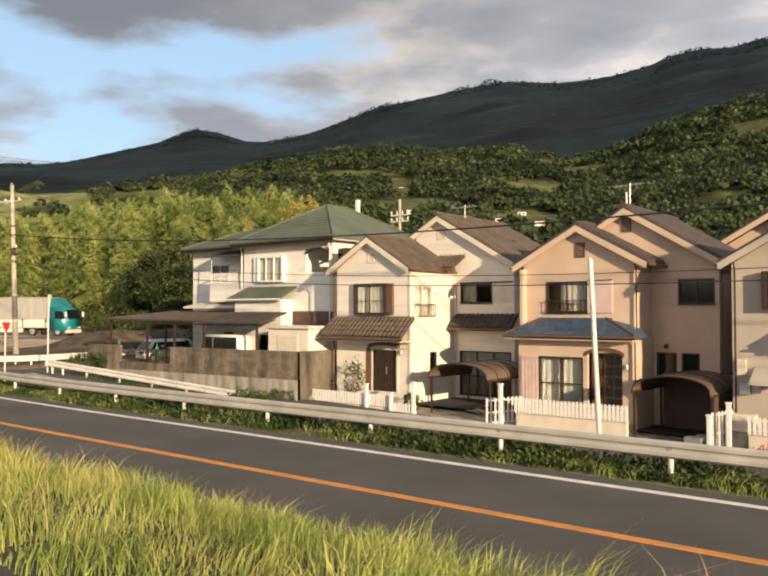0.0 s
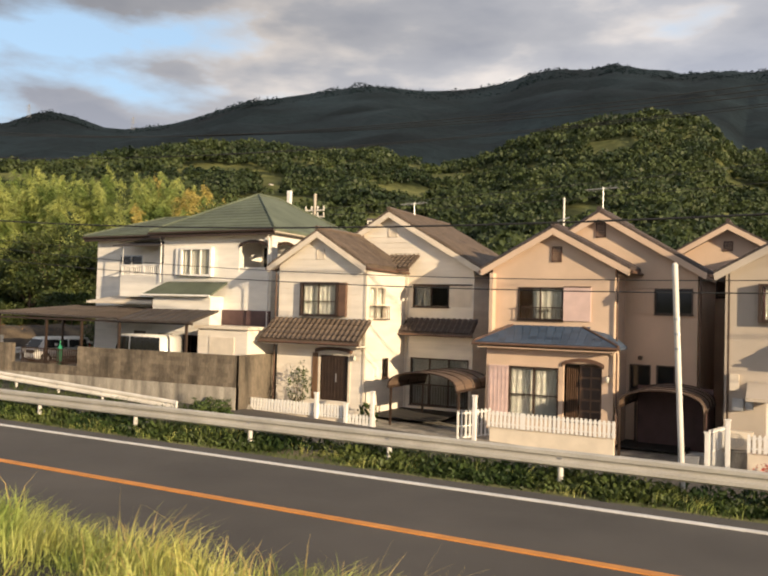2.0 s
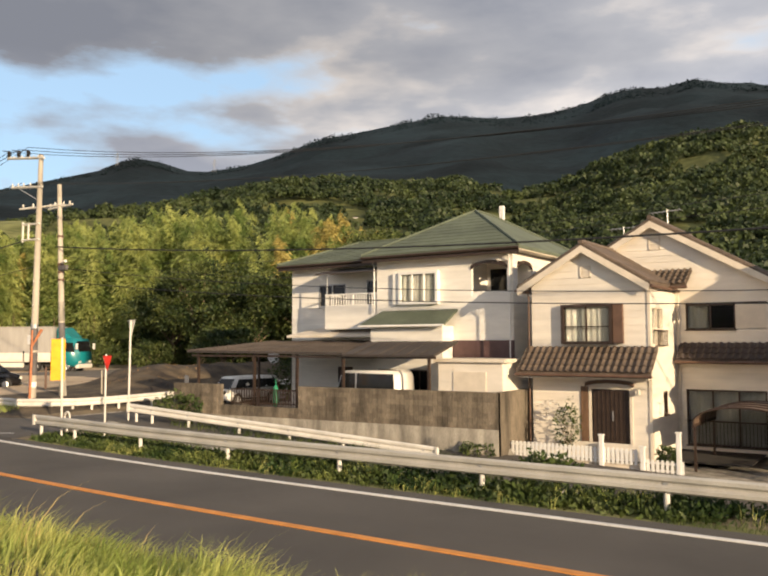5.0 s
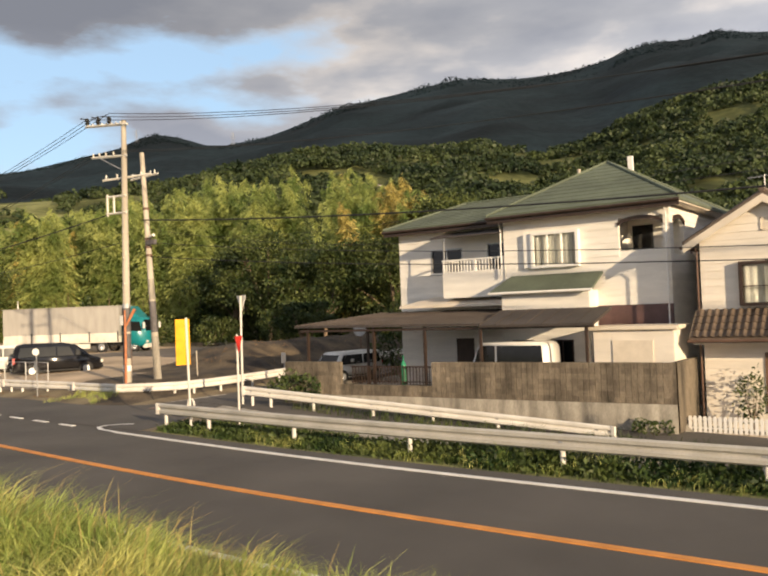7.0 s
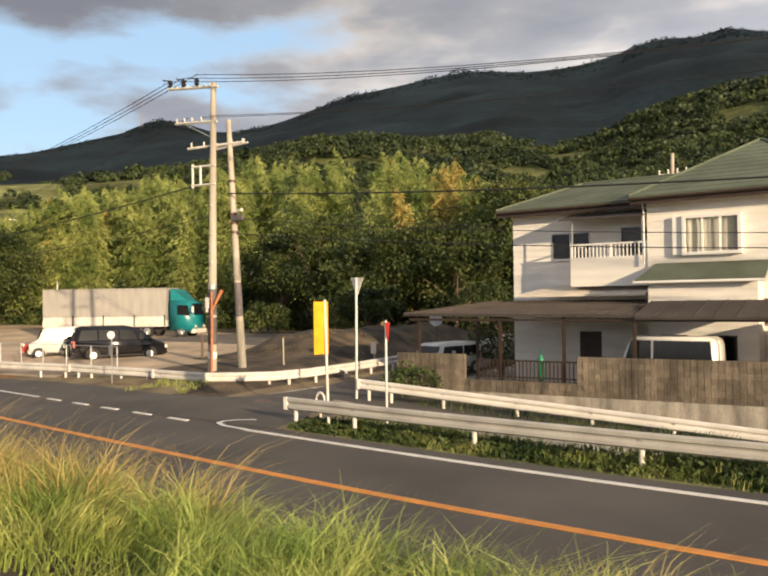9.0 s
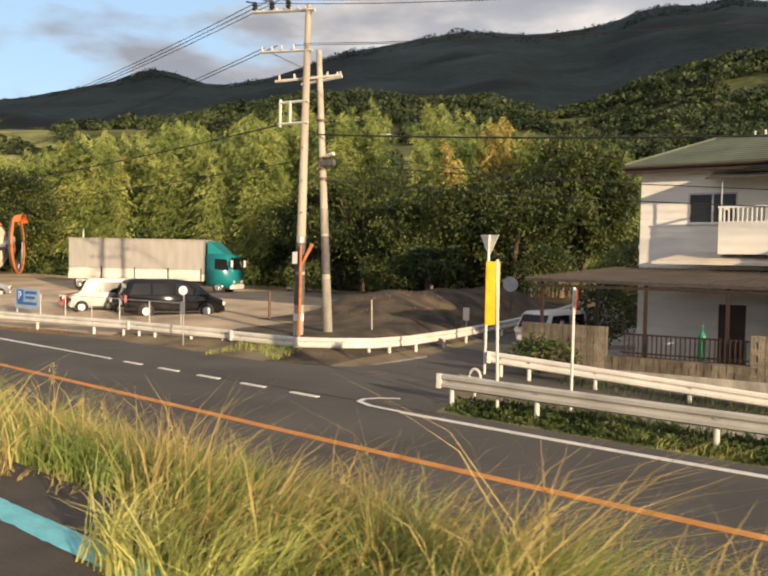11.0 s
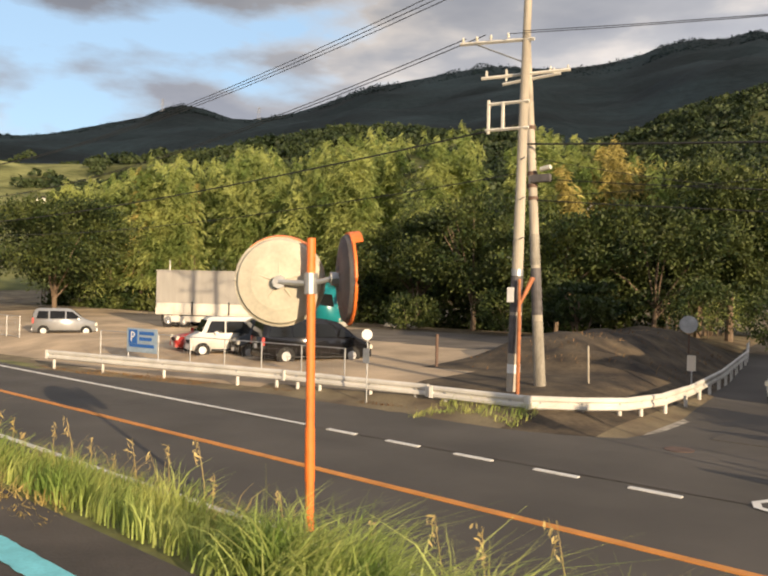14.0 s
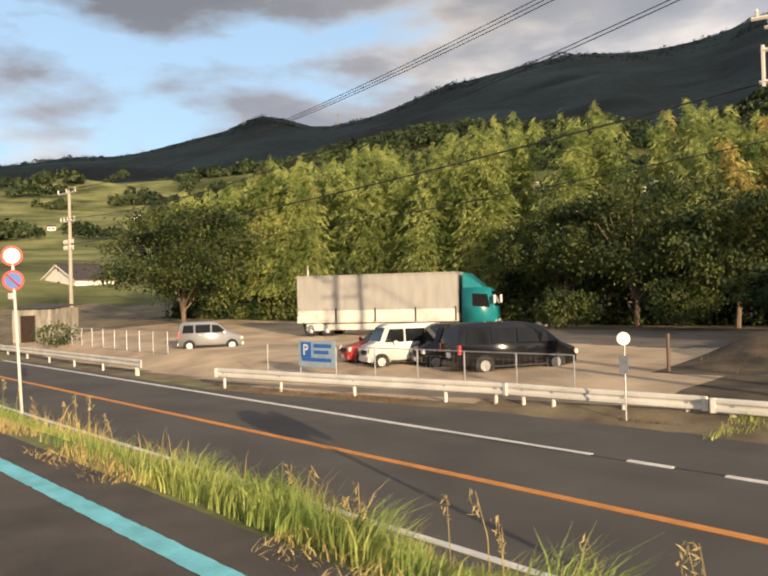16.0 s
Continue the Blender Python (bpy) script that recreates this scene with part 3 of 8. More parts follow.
def lane():
    bm = bmesh.new()
    rows_ = []
    for x in np.linspace(-38.5, 40, 60):
        z = lane_z(x) + 0.03
        y0 = yc(x) + 9.6 + 1.2 * smooth01((x + 24) / 6)
        y1 = 24.2 + (x + 33) * 0.07 if x < -20 else 26.0
        rows_.append([bm.verts.new(p) for p in ((x, y0, z), (x, y1, z), (x, y1, z - 0.4), (x, y0, z - 0.4))])
    for a, b in zip(rows_, rows_[1:]):
        for k in range(4):
            bm.faces.new((a[k], b[k], b[(k + 1) % 4], a[(k + 1) % 4]))
    bmesh.ops.recalc_face_normals(bm, faces=bm.faces)
    tagged(part("lane", bm, "asphalt"), "asphalt lane sloping down past the houses", "road", "", "structure")


lane()


# ---- guard rails ----
def guard_rail(label, line, posts, post_drop, thick_end=(True, True), beam=0.37, paint="steel_white"):
    """A W-profile beam along a line of points at its top, on round posts at distances along it."""
    g = thing("guard_rail", label, "guard rail", line[0])
    base = Vector(line[0])
    P = [Vector(p) - base for p in line]
    prof = [(0.0, 0.0), (0.055, -0.035), (0.055, -0.10), (0.0, -0.145), (0.0, -0.175), (0.055, -0.22), (0.055, -0.285), (0.0, -0.32)]
    bm = bmesh.new()
    rings = []
    for i, p in enumerate(P):
        d = (P[min(i + 1, len(P) - 1)] - P[max(i - 1, 0)])
        nrm = Vector((d.y, -d.x, 0)).normalized()
        ring = [bm.verts.new(p + nrm * a + Vector((0, 0, b * beam / 0.32))) for a, b in prof]
        ring += [bm.verts.new(p + nrm * (a - 0.012) + Vector((0, 0, b * beam / 0.32))) for a, b in prof[::-1]]
        rings.append(ring)
    n = len(rings[0])
    for a, b in zip(rings, rings[1:]):
        for k in range(n):
            bm.faces.new((a[k], a[(k + 1) % n], b[(k + 1) % n], b[k]))
    bm.faces.new(rings[0])
    bm.faces.new(rings[-1][::-1])
    bmesh.ops.recalc_face_normals(bm, faces=bm.faces)
    part("beam", bm, paint, g)
    L_ = [0.0]
    for a, b in zip(P, P[1:]):
        L_.append(L_[-1] + (b - a).length)
    for s in posts:
        q = Vector([np.interp(s, L_, [p[k] for p in P]) for k in range(3)])
        d = (P[1] - P[0]).normalized()
        nrm = Vector((d.y, -d.x, 0)).normalized()
        b0 = q - nrm * 0.08
        post = part("post", tube([b0 + Vector((0, 0, -post_drop - 0.25)), b0 + Vector((0, 0, -0.07)), b0 + Vector((0, 0, -0.045))], [0.06, 0.06, 0.03], 12), "steel_white", g, smooth=False)
        part("bracket", box(b0.x - 0.05, b0.x + 0.05, b0.y - 0.09, b0.y + 0.0, b0.z - 0.25, b0.z - 0.05), "galv", post)
    for end, (on, i, j) in enumerate(((thick_end[0], 0, 1), (thick_end[1], -1, -2))):
        if on:
            d = (P[i] - P[j]).normalized()
            nrm = Vector((d.y, -d.x, 0)).normalized() * (1 if end else -1)
            e = bmesh.new()
            pts = [P[i] + nrm * (-0.02), P[i] + d * 0.10 + nrm * 0.0, P[i] + d * 0.15 + nrm * 0.05, P[i] + d * 0.10 + nrm * 0.09, P[i] + nrm * 0.07]
            add_hull(e, ([p - Vector((0, 0, beam)) for p in pts], pts))
            bmesh.ops.recalc_face_normals(e, faces=e.faces)
            part("end_cap", e, "steel_white", g)
    return g


R1 = [(x, yc(x) + 4.95, 0.73) for x in np.linspace(-34.55, 30, 60)]
guard_rail("long white steel guard rail above the weedy bank", R1, [0.25, 2.6] + [6.5 + 4.07 * k for k in range(15)], 0.75, beam=0.36, paint="steel_dimmed")
R2 = [(-35.9, 21.5, 0.74), (-32.4, 21.93, 0.48), (-28.8, 22.36, 0.22), (-25.2, 22.8, -0.04), (-21.68, 23.23, -0.30)]
guard_rail("white steel guard rail beside the sloping lane", R2, [0.3, 1.2, 3.2, 5.8, 8.2, 10.6, 13.9], 0.78, beam=0.36)
R4 = [(-43.1, 20.75, 0.72), (-42.0, 21.4, 0.72), (-41.0, 22.4, 0.72), (-40.55, 24, 0.74), (-40.5, 27, 0.78), (-41.0, 33, 0.86), (-42.2, 43, 1.1), (-43.6, 50, 1.3)]
guard_rail("white guard rail curving along the side road", R4, [0.25, 1.4, 2.5, 3.4] + [4.8 + 2.0 * k for k in range(13)], 0.75, (True, False))
guard_rail("short white guard rail before the utility poles", [(-46.35, 20.75, 0.72), (-44.8, 20.7, 0.72), (-43.3, 20.72, 0.72)], [0.4, 2.6], 0.75)
guard_rail("white guard rail before the parking ground", [(-52.45, 20.72, 0.74), (-50, 20.75, 0.73), (-46.75, 20.95, 0.72)], [0.5, 1.5, 3.6, 5.3], 0.75)
guard_rail("white guard rail before the parking ground", [(-65.2, 19.4, 0.72), (-60, 19.9, 0.72), (-52.55, 20.68, 0.74)], [0.3, 3.4, 6.9, 10.6, 12.4], 0.75)
guard_rail("white guard rail past the parking entrance", [(-110, 24.4, 0.7), (-93.7, 22.5, 0.7), (-72.5, 20.3, 0.7)], [1 + 4 * k for k in range(10)] + [37.2], 0.72)


# ---- houses ----
class Plane:
    """A wall's face: a point, the way along it and the way out of it."""

    def __init__(self, o, u, n):
        self.o, self.u, self.n = Vector(o), Vector(u), Vector(n)

    def at(self, s, z, out=0.0):
        p = self.o + self.u * s + self.n * out
        return Vector((p.x, p.y, z))

    def box(self, bm, s0, s1, z0, z1, o0, o1):
        a = [self.at(s0, z0, o0), self.at(s1, z0, o0), self.at(s1, z1, o0), self.at(s0, z1, o0)]
        b = [self.at(s0, z0, o1), self.at(s1, z0, o1), self.at(s1, z1, o1), self.at(s0, z1, o1)]
        add_hull(bm, (a, b))
        return bm


def front(y):
    return Plane((0, y, 0), (1, 0, 0), (0, -1, 0))


def east(x):
    return Plane((x, 0, 0), (0, 1, 0), (1, 0, 0))


def west(x):
    return Plane((x, 0, 0), (0, 1, 0), (-1, 0, 0))


def back(y):
    return Plane((0, y, 0), (1, 0, 0), (0, 1, 0))


def spans_at(za, zb, s0, s1, eave, apex, holes):
    def iv(z):
        if apex is None or z <= eave:
            return s0, s1
        k = (z - eave) / (apex[1] - eave)
        return s0 + (apex[0] - s0) * k, s1 + (apex[0] - s1) * k
    a, b = iv(za), iv(zb)
    segs = [(a[0], a[1], b[0], b[1])]
    for h0, h1, hz0, hz1 in holes:
        if hz0 < zb - 1e-4 and hz1 > za + 1e-4:
            nxt = []
            for p0, p1, q0, q1 in segs:
                if p0 < h0:
                    nxt.append((p0, min(p1, h0), q0, min(q1, h0)))
                if p1 > h1:
                    nxt.append((max(p0, h1), p1, max(q0, h1), q1))
            segs = nxt
    return segs


def wall(parent, name, pl, s0, s1, z0, eave, apex, holes, material, course=0.0, thick=0.14):
    """A wall with openings cut through it; with a course height it is clad in lapped boards."""
    top = apex[1] if apex else eave
    cuts = sorted({z for z in [z0, eave, top] + [h[2] for h in holes] + [h[3] for h in holes] if z0 <= z <= top})
    bm = bmesh.new()
    # side walls butt against the inner face of the front wall
    b0 = s0 + 0.145 if abs(pl.n.x) > 0.5 else s0
    for za, zb in zip(cuts, cuts[1:]):
        if zb - za < 1e-4:
            continue
        for p0, p1, q0, q1 in spans_at(za, zb, b0, s1, eave, apex, holes):
            if p1 - p0 < 1e-3:
                continue
            add_hull(bm, ([pl.at(p0, za, -thick), pl.at(p1, za, -thick), pl.at(q1, zb, -thick), pl.at(q0, zb, -thick)],
                          [pl.at(p0, za, 0), pl.at(p1, za, 0), pl.at(q1, zb, 0), pl.at(q0, zb, 0)]))
    bmesh.ops.remove_doubles(bm, verts=bm.verts, dist=0.0005)
    w = part(name, bm, material, parent)
    if course:
        z = z0
        while z < top - 0.02:
            zt = min(top, z + course)
            sub = sorted({z, zt} | {c for c in cuts if z < c < zt})
            for za, zb in zip(sub, sub[1:]):
                oa, ob_ = 0.026 - 0.018 * (za - z) / course, 0.026 - 0.018 * (zb - z) / course
                for p0, p1, q0, q1 in spans_at(za, zb, s0, s1, eave, apex, holes):
                    if p1 - p0 < 1e-3:
                        continue
                    bm = bmesh.new()
                    add_hull(bm, ([pl.at(p0, za, 0.001), pl.at(p1, za, 0.001), pl.at(q1, zb, 0.001), pl.at(q0, zb, 0.001)],
                                  [pl.at(p0, za, oa), pl.at(p1, za, oa), pl.at(q1, zb, ob_), pl.at(q0, zb, ob_)]))
                    bmesh.ops.recalc_face_normals(bm, faces=bm.faces)
                    part("siding_board", bm, material, w)
            z = zt
    return w


def window(parent, pl, s0, s1, z0, z1, panes=2, frame_mat="brown", cover=((0, 1),), out=0.03, glass="glass", curtain="curtain", sill=True, rail=False):
    """A sliding window: a frame, its panes, and the curtains that hang behind them."""
    t = 0.055
    bm = bmesh.new()
    for a, b, c, d in ((s0, s1, z0, z0 + t), (s0, s1, z1 - t, z1), (s0, s0 + t, z0 + t, z1 - t), (s1 - t, s1, z0 + t, z1 - t)):
        pl.box(bm, a, b, c, d, -0.10, out)
    w = (s1 - s0 - t) / panes
    bmesh.ops.recalc_face_normals(bm, faces=bm.faces)
    bmesh.ops.remove_doubles(bm, verts=bm.verts, dist=0.0005)
    f = part("window", bm, frame_mat, parent)
    bars = [(s0 + k * w, s0 + k * w + t, z0 + t, z1 - t, -0.07, out - 0.01) for k in range(1, panes)]
    if rail:
        zr = z0 + (z1 - z0) * 0.42
        bars += [(s0 + t + k * w, s0 + (k + 1) * w, zr, zr + 0.04, -0.05, out - 0.012) for k in range(panes)]
    for b_ in bars:
        g = bmesh.new()
        pl.box(g, *b_)
        bmesh.ops.recalc_face_normals(g, faces=g.faces)
        part("mullion", g, frame_mat, f)
    for k in range(panes):
        o = -0.035 if k % 2 else -0.055
        g = bmesh.new()
        pl.box(g, s0 + t + k * w - 0.004, s0 + (k + 1) * w + 0.004, z0 + t - 0.003, z1 - t + 0.003, o - 0.006, o)
        bmesh.ops.recalc_face_normals(g, faces=g.faces)
        p = part("pane", g, glass, f)
        p.visible_shadow = False
    for c0, c1 in cover:
        g = bmesh.new()
        a, b = s0 + (s1 - s0) * c0 + 0.03, s0 + (s1 - s0) * c1 - 0.03
        n = max(8, int((b - a) / 0.035))
        prev = None
        for i in range(n + 1):
            s = a + (b - a) * i / n
            o = -0.16 + 0.009 * math.sin(i * 0.9) + 0.007 * math.sin(i * 0.37)
            cur = [g.verts.new(pl.at(s, z, o)) for z in (z0 + 0.02, z1 - 0.02)]
            if prev:
                g.faces.new((prev[0], cur[0], cur[1], prev[1]))
            prev = cur
        part("curtain", g, curtain, f)
    if sill:
        g = bmesh.new()
        pl.box(g, s0 - 0.04, s1 + 0.04, z0 - 0.045, z0 - 0.002, -0.02, out + 0.05)
        bmesh.ops.recalc_face_normals(g, faces=g.faces)
        part("sill", g, frame_mat, f)
    return f


def window_guard(h, plane, start, step, count, z0, z1, d, rails):
    """Rails that stand off the wall, with upright bars between them."""
    bm = bmesh.new()
    for a, b, low, high in rails:
        plane.box(bm, a, b, low, high, 0.04, d + 0.03)
    bmesh.ops.recalc_face_normals(bm, faces=bm.faces)
    guard = part("window_guard", bm, "brown", h)
    for k in range(count):
        bm = bmesh.new()
        plane.box(bm, start + k * step, start + k * step + 0.02, z0, z1, d, d + 0.02)
        bmesh.ops.recalc_face_normals(bm, faces=bm.faces)
        part("bar", bm, "brown", guard)


def panel(parent, name, pl, s0, s1, z0, z1, o0, o1, material, label="", ribs=0):
    bm = bmesh.new()
    pl.box(bm, s0, s1, z0, z1, o0, o1)
    bmesh.ops.recalc_face_normals(bm, faces=bm.faces)
    ob = part(name, bm, material, parent, label)
    for k in range(ribs):
        s = s0 + (s1 - s0) * (k + 0.5) / ribs
        rb = bmesh.new()
        pl.box(rb, s - 0.012, s + 0.012, z0 + 0.03, z1 - 0.03, o1 + 0.001, o1 + 0.012)
        bmesh.ops.recalc_face_normals(rb, faces=rb.faces)
        part("rib", rb, material, ob)
    return ob


def louvre(parent, pl, s0, s1, z0, z1, material="rust", surround="trim"):
    bm = bmesh.new()
    for a, b, c, d in ((s0, s1, z0, z0 + 0.04), (s0, s1, z1 - 0.04, z1), (s0, s0 + 0.04, z0, z1), (s1 - 0.04, s1, z0, z1)):
        pl.box(bm, a, b, c, d, -0.02, 0.05)
    n = max(3, int((z1 - z0) / 0.07))
    for k in range(n):
        z = z0 + 0.04 + (z1 - z0 - 0.08) * (k + 0.5) / n
        pl.box(bm, s0 + 0.03, s1 - 0.03, z - 0.018, z + 0.018, 0.0, 0.035)
    bmesh.ops.recalc_face_normals(bm, faces=bm.faces)
    return part("gable_vent", bm, material, parent)


def roof_side(parent, xe, ze, xa, za, y0, y1, material, rolls=True, thick=0.11, name="roof"):
    """One slope of a gable roof whose ridge runs back from the street, with rows of tiles."""
    ring = [(xe, y0, ze), (xa, y0, za), (xa, y1, za), (xe, y1, ze)]
    r = part(name, slab(ring, thick), material, parent)
    if rolls:
        n = int((y1 - y0) / 0.27)
        m = 7
        d = Vector((xa - xe, 0, za - ze))
        nrm = Vector((-d.z, 0, d.x)).normalized()
        if nrm.z < 0:
            nrm = -nrm
        for k in range(n):
            y = y0 + 0.14 + k * (y1 - y0 - 0.28) / max(1, n - 1)
            bm = bmesh.new()
            prev = None
            for i in range(m + 1):
                f = i / m
                p = Vector((xe, y, ze)) + d * f + nrm * (0.012 * (i % 2))
                cur = [bm.verts.new(p + Vector((0, w, 0)) + nrm * h) for w, h in ((-0.075, 0.0), (-0.045, 0.05), (0.0, 0.068), (0.045, 0.05), (0.075, 0.0))]
                if prev:
                    for q in range(4):
                        bm.faces.new((prev[q], prev[q + 1], cur[q + 1], cur[q]))
                else:
                    bm.faces.new(cur)
                prev = cur
            bmesh.ops.recalc_face_normals(bm, faces=bm.faces)
            part("roof_tile", bm, material, r)
    return r


def gable_roof(parent, xl, xr, ze, xa, za, y0, y1, material, barge="trim", rolls=True, gutter="rust"):
    for xe in (xl, xr):
        roof_side(parent, xe, ze, xa, za, y0, y1, material, rolls)
        # barge board under the front edge, and the gutter along the eave
        s = 1 if xe < xa else -1
        ring0 = [(xe, y0 - 0.03, ze - 0.10), (xa, y0 - 0.03, za - 0.10), (xa, y0 - 0.03, za - 0.36), (xe + 0.04 * s, y0 - 0.03, ze - 0.34)]
        ring1 = [(x, y0 + 0.05, z) for x, _, z in ring0]
        bm = add_hull(bmesh.new(), (ring0, ring1))
        bmesh.ops.recalc_face_normals(bm, faces=bm.faces)
        part("barge_board", bm, barge, parent)
        # soffit between the barge board and the wall
        ring = [(xe, y0 + 0.05, ze - 0.16), (xa, y0 + 0.05, za - 0.16), (xa, y0 + 0.62, za - 0.16), (xe, y0 + 0.62, ze - 0.16)]
        part("soffit", slab(ring, 0.03), barge, parent)
        part("gutter", tube([(xe - 0.05 * s, y0, ze - 0.17), (xe - 0.05 * s, y1, ze - 0.17)], 0.06, 8), gutter, parent)
    part("ridge", tube([(xa, y0 - 0.06, za + 0.05), (xa, y1, za + 0.05)], 0.10, 8), material, parent)


def downpipe(parent, x, y, z0, z1, material="rust"):
    part("downpipe", tube([(x, y, z0), (x, y, z1 - 0.25), (x, y - 0.12, z1)], 0.035, 8), material, parent)


def tile_mesh(w, l, material):
    """One pan tile with its roll, lying in x and up the slope in y."""
    bm = bmesh.new()
    prof = [(-0.5, 0.02), (-0.36, 0.0), (-0.1, 0.0), (0.06, 0.03), (0.22, 0.062), (0.38, 0.05), (0.5, 0.02)]
    rows_ = []
    for y, dz in ((0, 0.03), (l, 0.0)):
        rows_.append([bm.verts.new((x * w, y, z + dz)) for x, z in prof])
    rows_.append([bm.verts.new((x * w, 0, z)) for x, z in prof])
    for a, b in ((rows_[0], rows_[1]), (rows_[2], rows_[0])):
        for k in range(len(prof) - 1):
            bm.faces.new((a[k], a[k + 1], b[k + 1], b[k]))
    me = bpy.data.meshes.new("tile")
    bm.to_mesh(me)
    bm.free()
    me.materials.append(M[material])
    return me


def tiled_lean_to(parent, x0, x1, y0, z0, y1, z1, material, cols, rws, name="porch_roof"):
    """A lean-to roof falling to the street, laid with single tiles."""
    r = part(name, slab([(x0, y0, z0), (x1, y0, z0), (x1, y1, z1), (x0, y1, z1)], 0.08), material, parent)
    org = ORIGIN.get(parent.name, Vector())
    w, sl = (x1 - x0) / cols, math.hypot(y1 - y0, z1 - z0)
    a = math.atan2(z1 - z0, y1 - y0)
    me = tile_mesh(w * 1.02, sl / rws * 1.08, material)
    for j in range(rws):
        for i in range(cols):
            ob = new("tile", me)
            ob.parent = r
            f = j / rws
            p = Vector((x0 + (i + 0.5) * w, y0 - 0.02 + (y1 - y0) * f, z0 + 0.012 + (z1 - z0) * f)) - org
            ob.matrix_basis = Matrix.Translation(p) @ Matrix.Rotation(a + random.uniform(-0.01, 0.01), 4, "X")
    part("fascia", box(x0, x1, y0 - 0.02, y0 + 0.03, z0 - 0.16, z0 - 0.05), "rust", parent)
    part("gutter", tube([(x0 - 0.05, y0 - 0.06, z0 - 0.1), (x1 + 0.05, y0 - 0.06, z0 - 0.1)], 0.05, 8), "rust", parent)
    return r


def picket_fence(label, x0, x1, y, z0, z1, pitch=0.155):
    g = placed("picket_fence", label, "fence", (x0, y, z0))
    n = int((x1 - x0) / pitch)
    me = None
    for k in range(n + 1):
        x = x0 + (x1 - x0) * k / n
        if me is None:
            b = bmesh.new()
            ring = [(-0.05, z0), (0.05, z0), (0.05, z1 - 0.05), (0.03, z1), (-0.03, z1), (-0.05, z1 - 0.05)]
            add_hull(b, ([(px + x, y - 0.04, pz) for px, pz in ring], [(px + x, y, pz) for px, pz in ring]))
            bmesh.ops.recalc_face_normals(b, faces=b.faces)
            ob = part("picket", b, "trim_w", g)
            me = ob.data
        else:
            ob = new("picket", me)
            ob.parent = g
            ob.location = (x - x0, 0, 0)
    for z in (z0 + 0.10, z1 - 0.14):
        part("rail", box(x0 - 0.05, x1 + 0.05, y, y + 0.035, z, z + 0.06), "trim_w", g)
    return g


def masonry(name, label, category, x0, x1, y0, y1, z0, z1, material, kind=""):
    g = placed(name, label, category, (x0, y0, z0), "", kind)
    part("body", box(x0, x1, y0, y1, z0, z1, 0.015), material, g)
    part("coping", box(x0 - 0.02, x1 + 0.02, y0 - 0.025, y1 + 0.025, z1 + 0.002, z1 + 0.05, 0.01), material, g)
    return g


def carport_arch(label, x0, x1, y0, y1, z_eave, z_top, zg, screens=False):
    """A carport with a bowed acrylic roof on slim posts."""
    g = placed("carport", label, "carport", (x0, y0, zg))
    xc, hw, n = (x0 + x1) / 2, (x1 - x0) / 2, 14

    def arc(k):
        a = math.pi * k / n
        return xc - hw * math.cos(a), z_eave + (z_top - z_eave) * math.sin(a) ** 0.75
    bm = bmesh.new()
    rows_ = [[bm.verts.new((arc(k)[0], y, arc(k)[1] - d)) for y, d in ((y0, 0), (y1, 0), (y1, 0.02), (y0, 0.02))] for k in range(n + 1)]
    for a, b in zip(rows_, rows_[1:]):
        for k in range(4):
            bm.faces.new((a[k], a[(k + 1) % 4], b[(k + 1) % 4], b[k]))
    bm.faces.new(rows_[0])
    bm.faces.new(rows_[-1][::-1])
    bmesh.ops.recalc_face_normals(bm, faces=bm.faces)
    part("roof_sheet", bm, "poly", g)
    for y in np.linspace(y0, y1, 5):
        part("rib", tube([(arc(k)[0], y, arc(k)[1] + 0.01) for k in range(n + 1)], 0.028, 6), "brown", g)
    for x in (x0, x1):
        part("eave_beam", box(x - 0.04, x + 0.04, y0, y1, z_eave - 0.06, z_eave + 0.03), "brown", g)
        for y in (y0 + 0.25, y1 - 0.25):
            part("post", box(x - 0.04, x + 0.04, y - 0.04, y + 0.04, zg, z_eave - 0.06), "brown", g)
    if screens:
        part("rear_screen", box(x0 + 0.05, x1 - 0.05, y1 - 0.12, y1 - 0.07, zg, z_top - 0.1), "maroon", g, "dark brown sheet closing the back")
        part("side_screen", box(x1 - 0.03, x1 - 0.005, y0 + 0.3, y1 - 0.3, zg, z_eave - 0.07), "maroon", g, "dark brown sheet closing the side")
    return g


def sliding_door(parent, pl, s0, s1, z0, z1):
    d = panel(parent, "door", pl, s0, s1, z0, z1, -0.12, -0.05, "brown", "dark bronze sliding door with slim lattice")
    n = 9
    for k in range(n):
        s = s0 + 0.06 + (s1 - s0 - 0.12) * k / (n - 1)
        panel(d, "slat", pl, s - 0.014, s + 0.014, z0 + 0.08, z1 - 0.08, -0.05, -0.03, "brown")
    panel(d, "handle", pl, (s0 + s1) / 2 + 0.05, (s0 + s1) / 2 + 0.08, z0 + 0.8, z0 + 1.15, -0.05, -0.005, "galv")
    bm = bmesh.new()
    for a, b, c, e in ((s0 - 0.10, s0, z0, z1), (s1, s1 + 0.10, z0, z1), (s0 - 0.10, s1 + 0.10, z1, z1 + 0.12)):
        pl.box(bm, a, b, c, e, -0.14, 0.05)
    bmesh.ops.recalc_face_normals(bm, faces=bm.faces)
    part("door_frame", bm, "trim", parent)
    return d


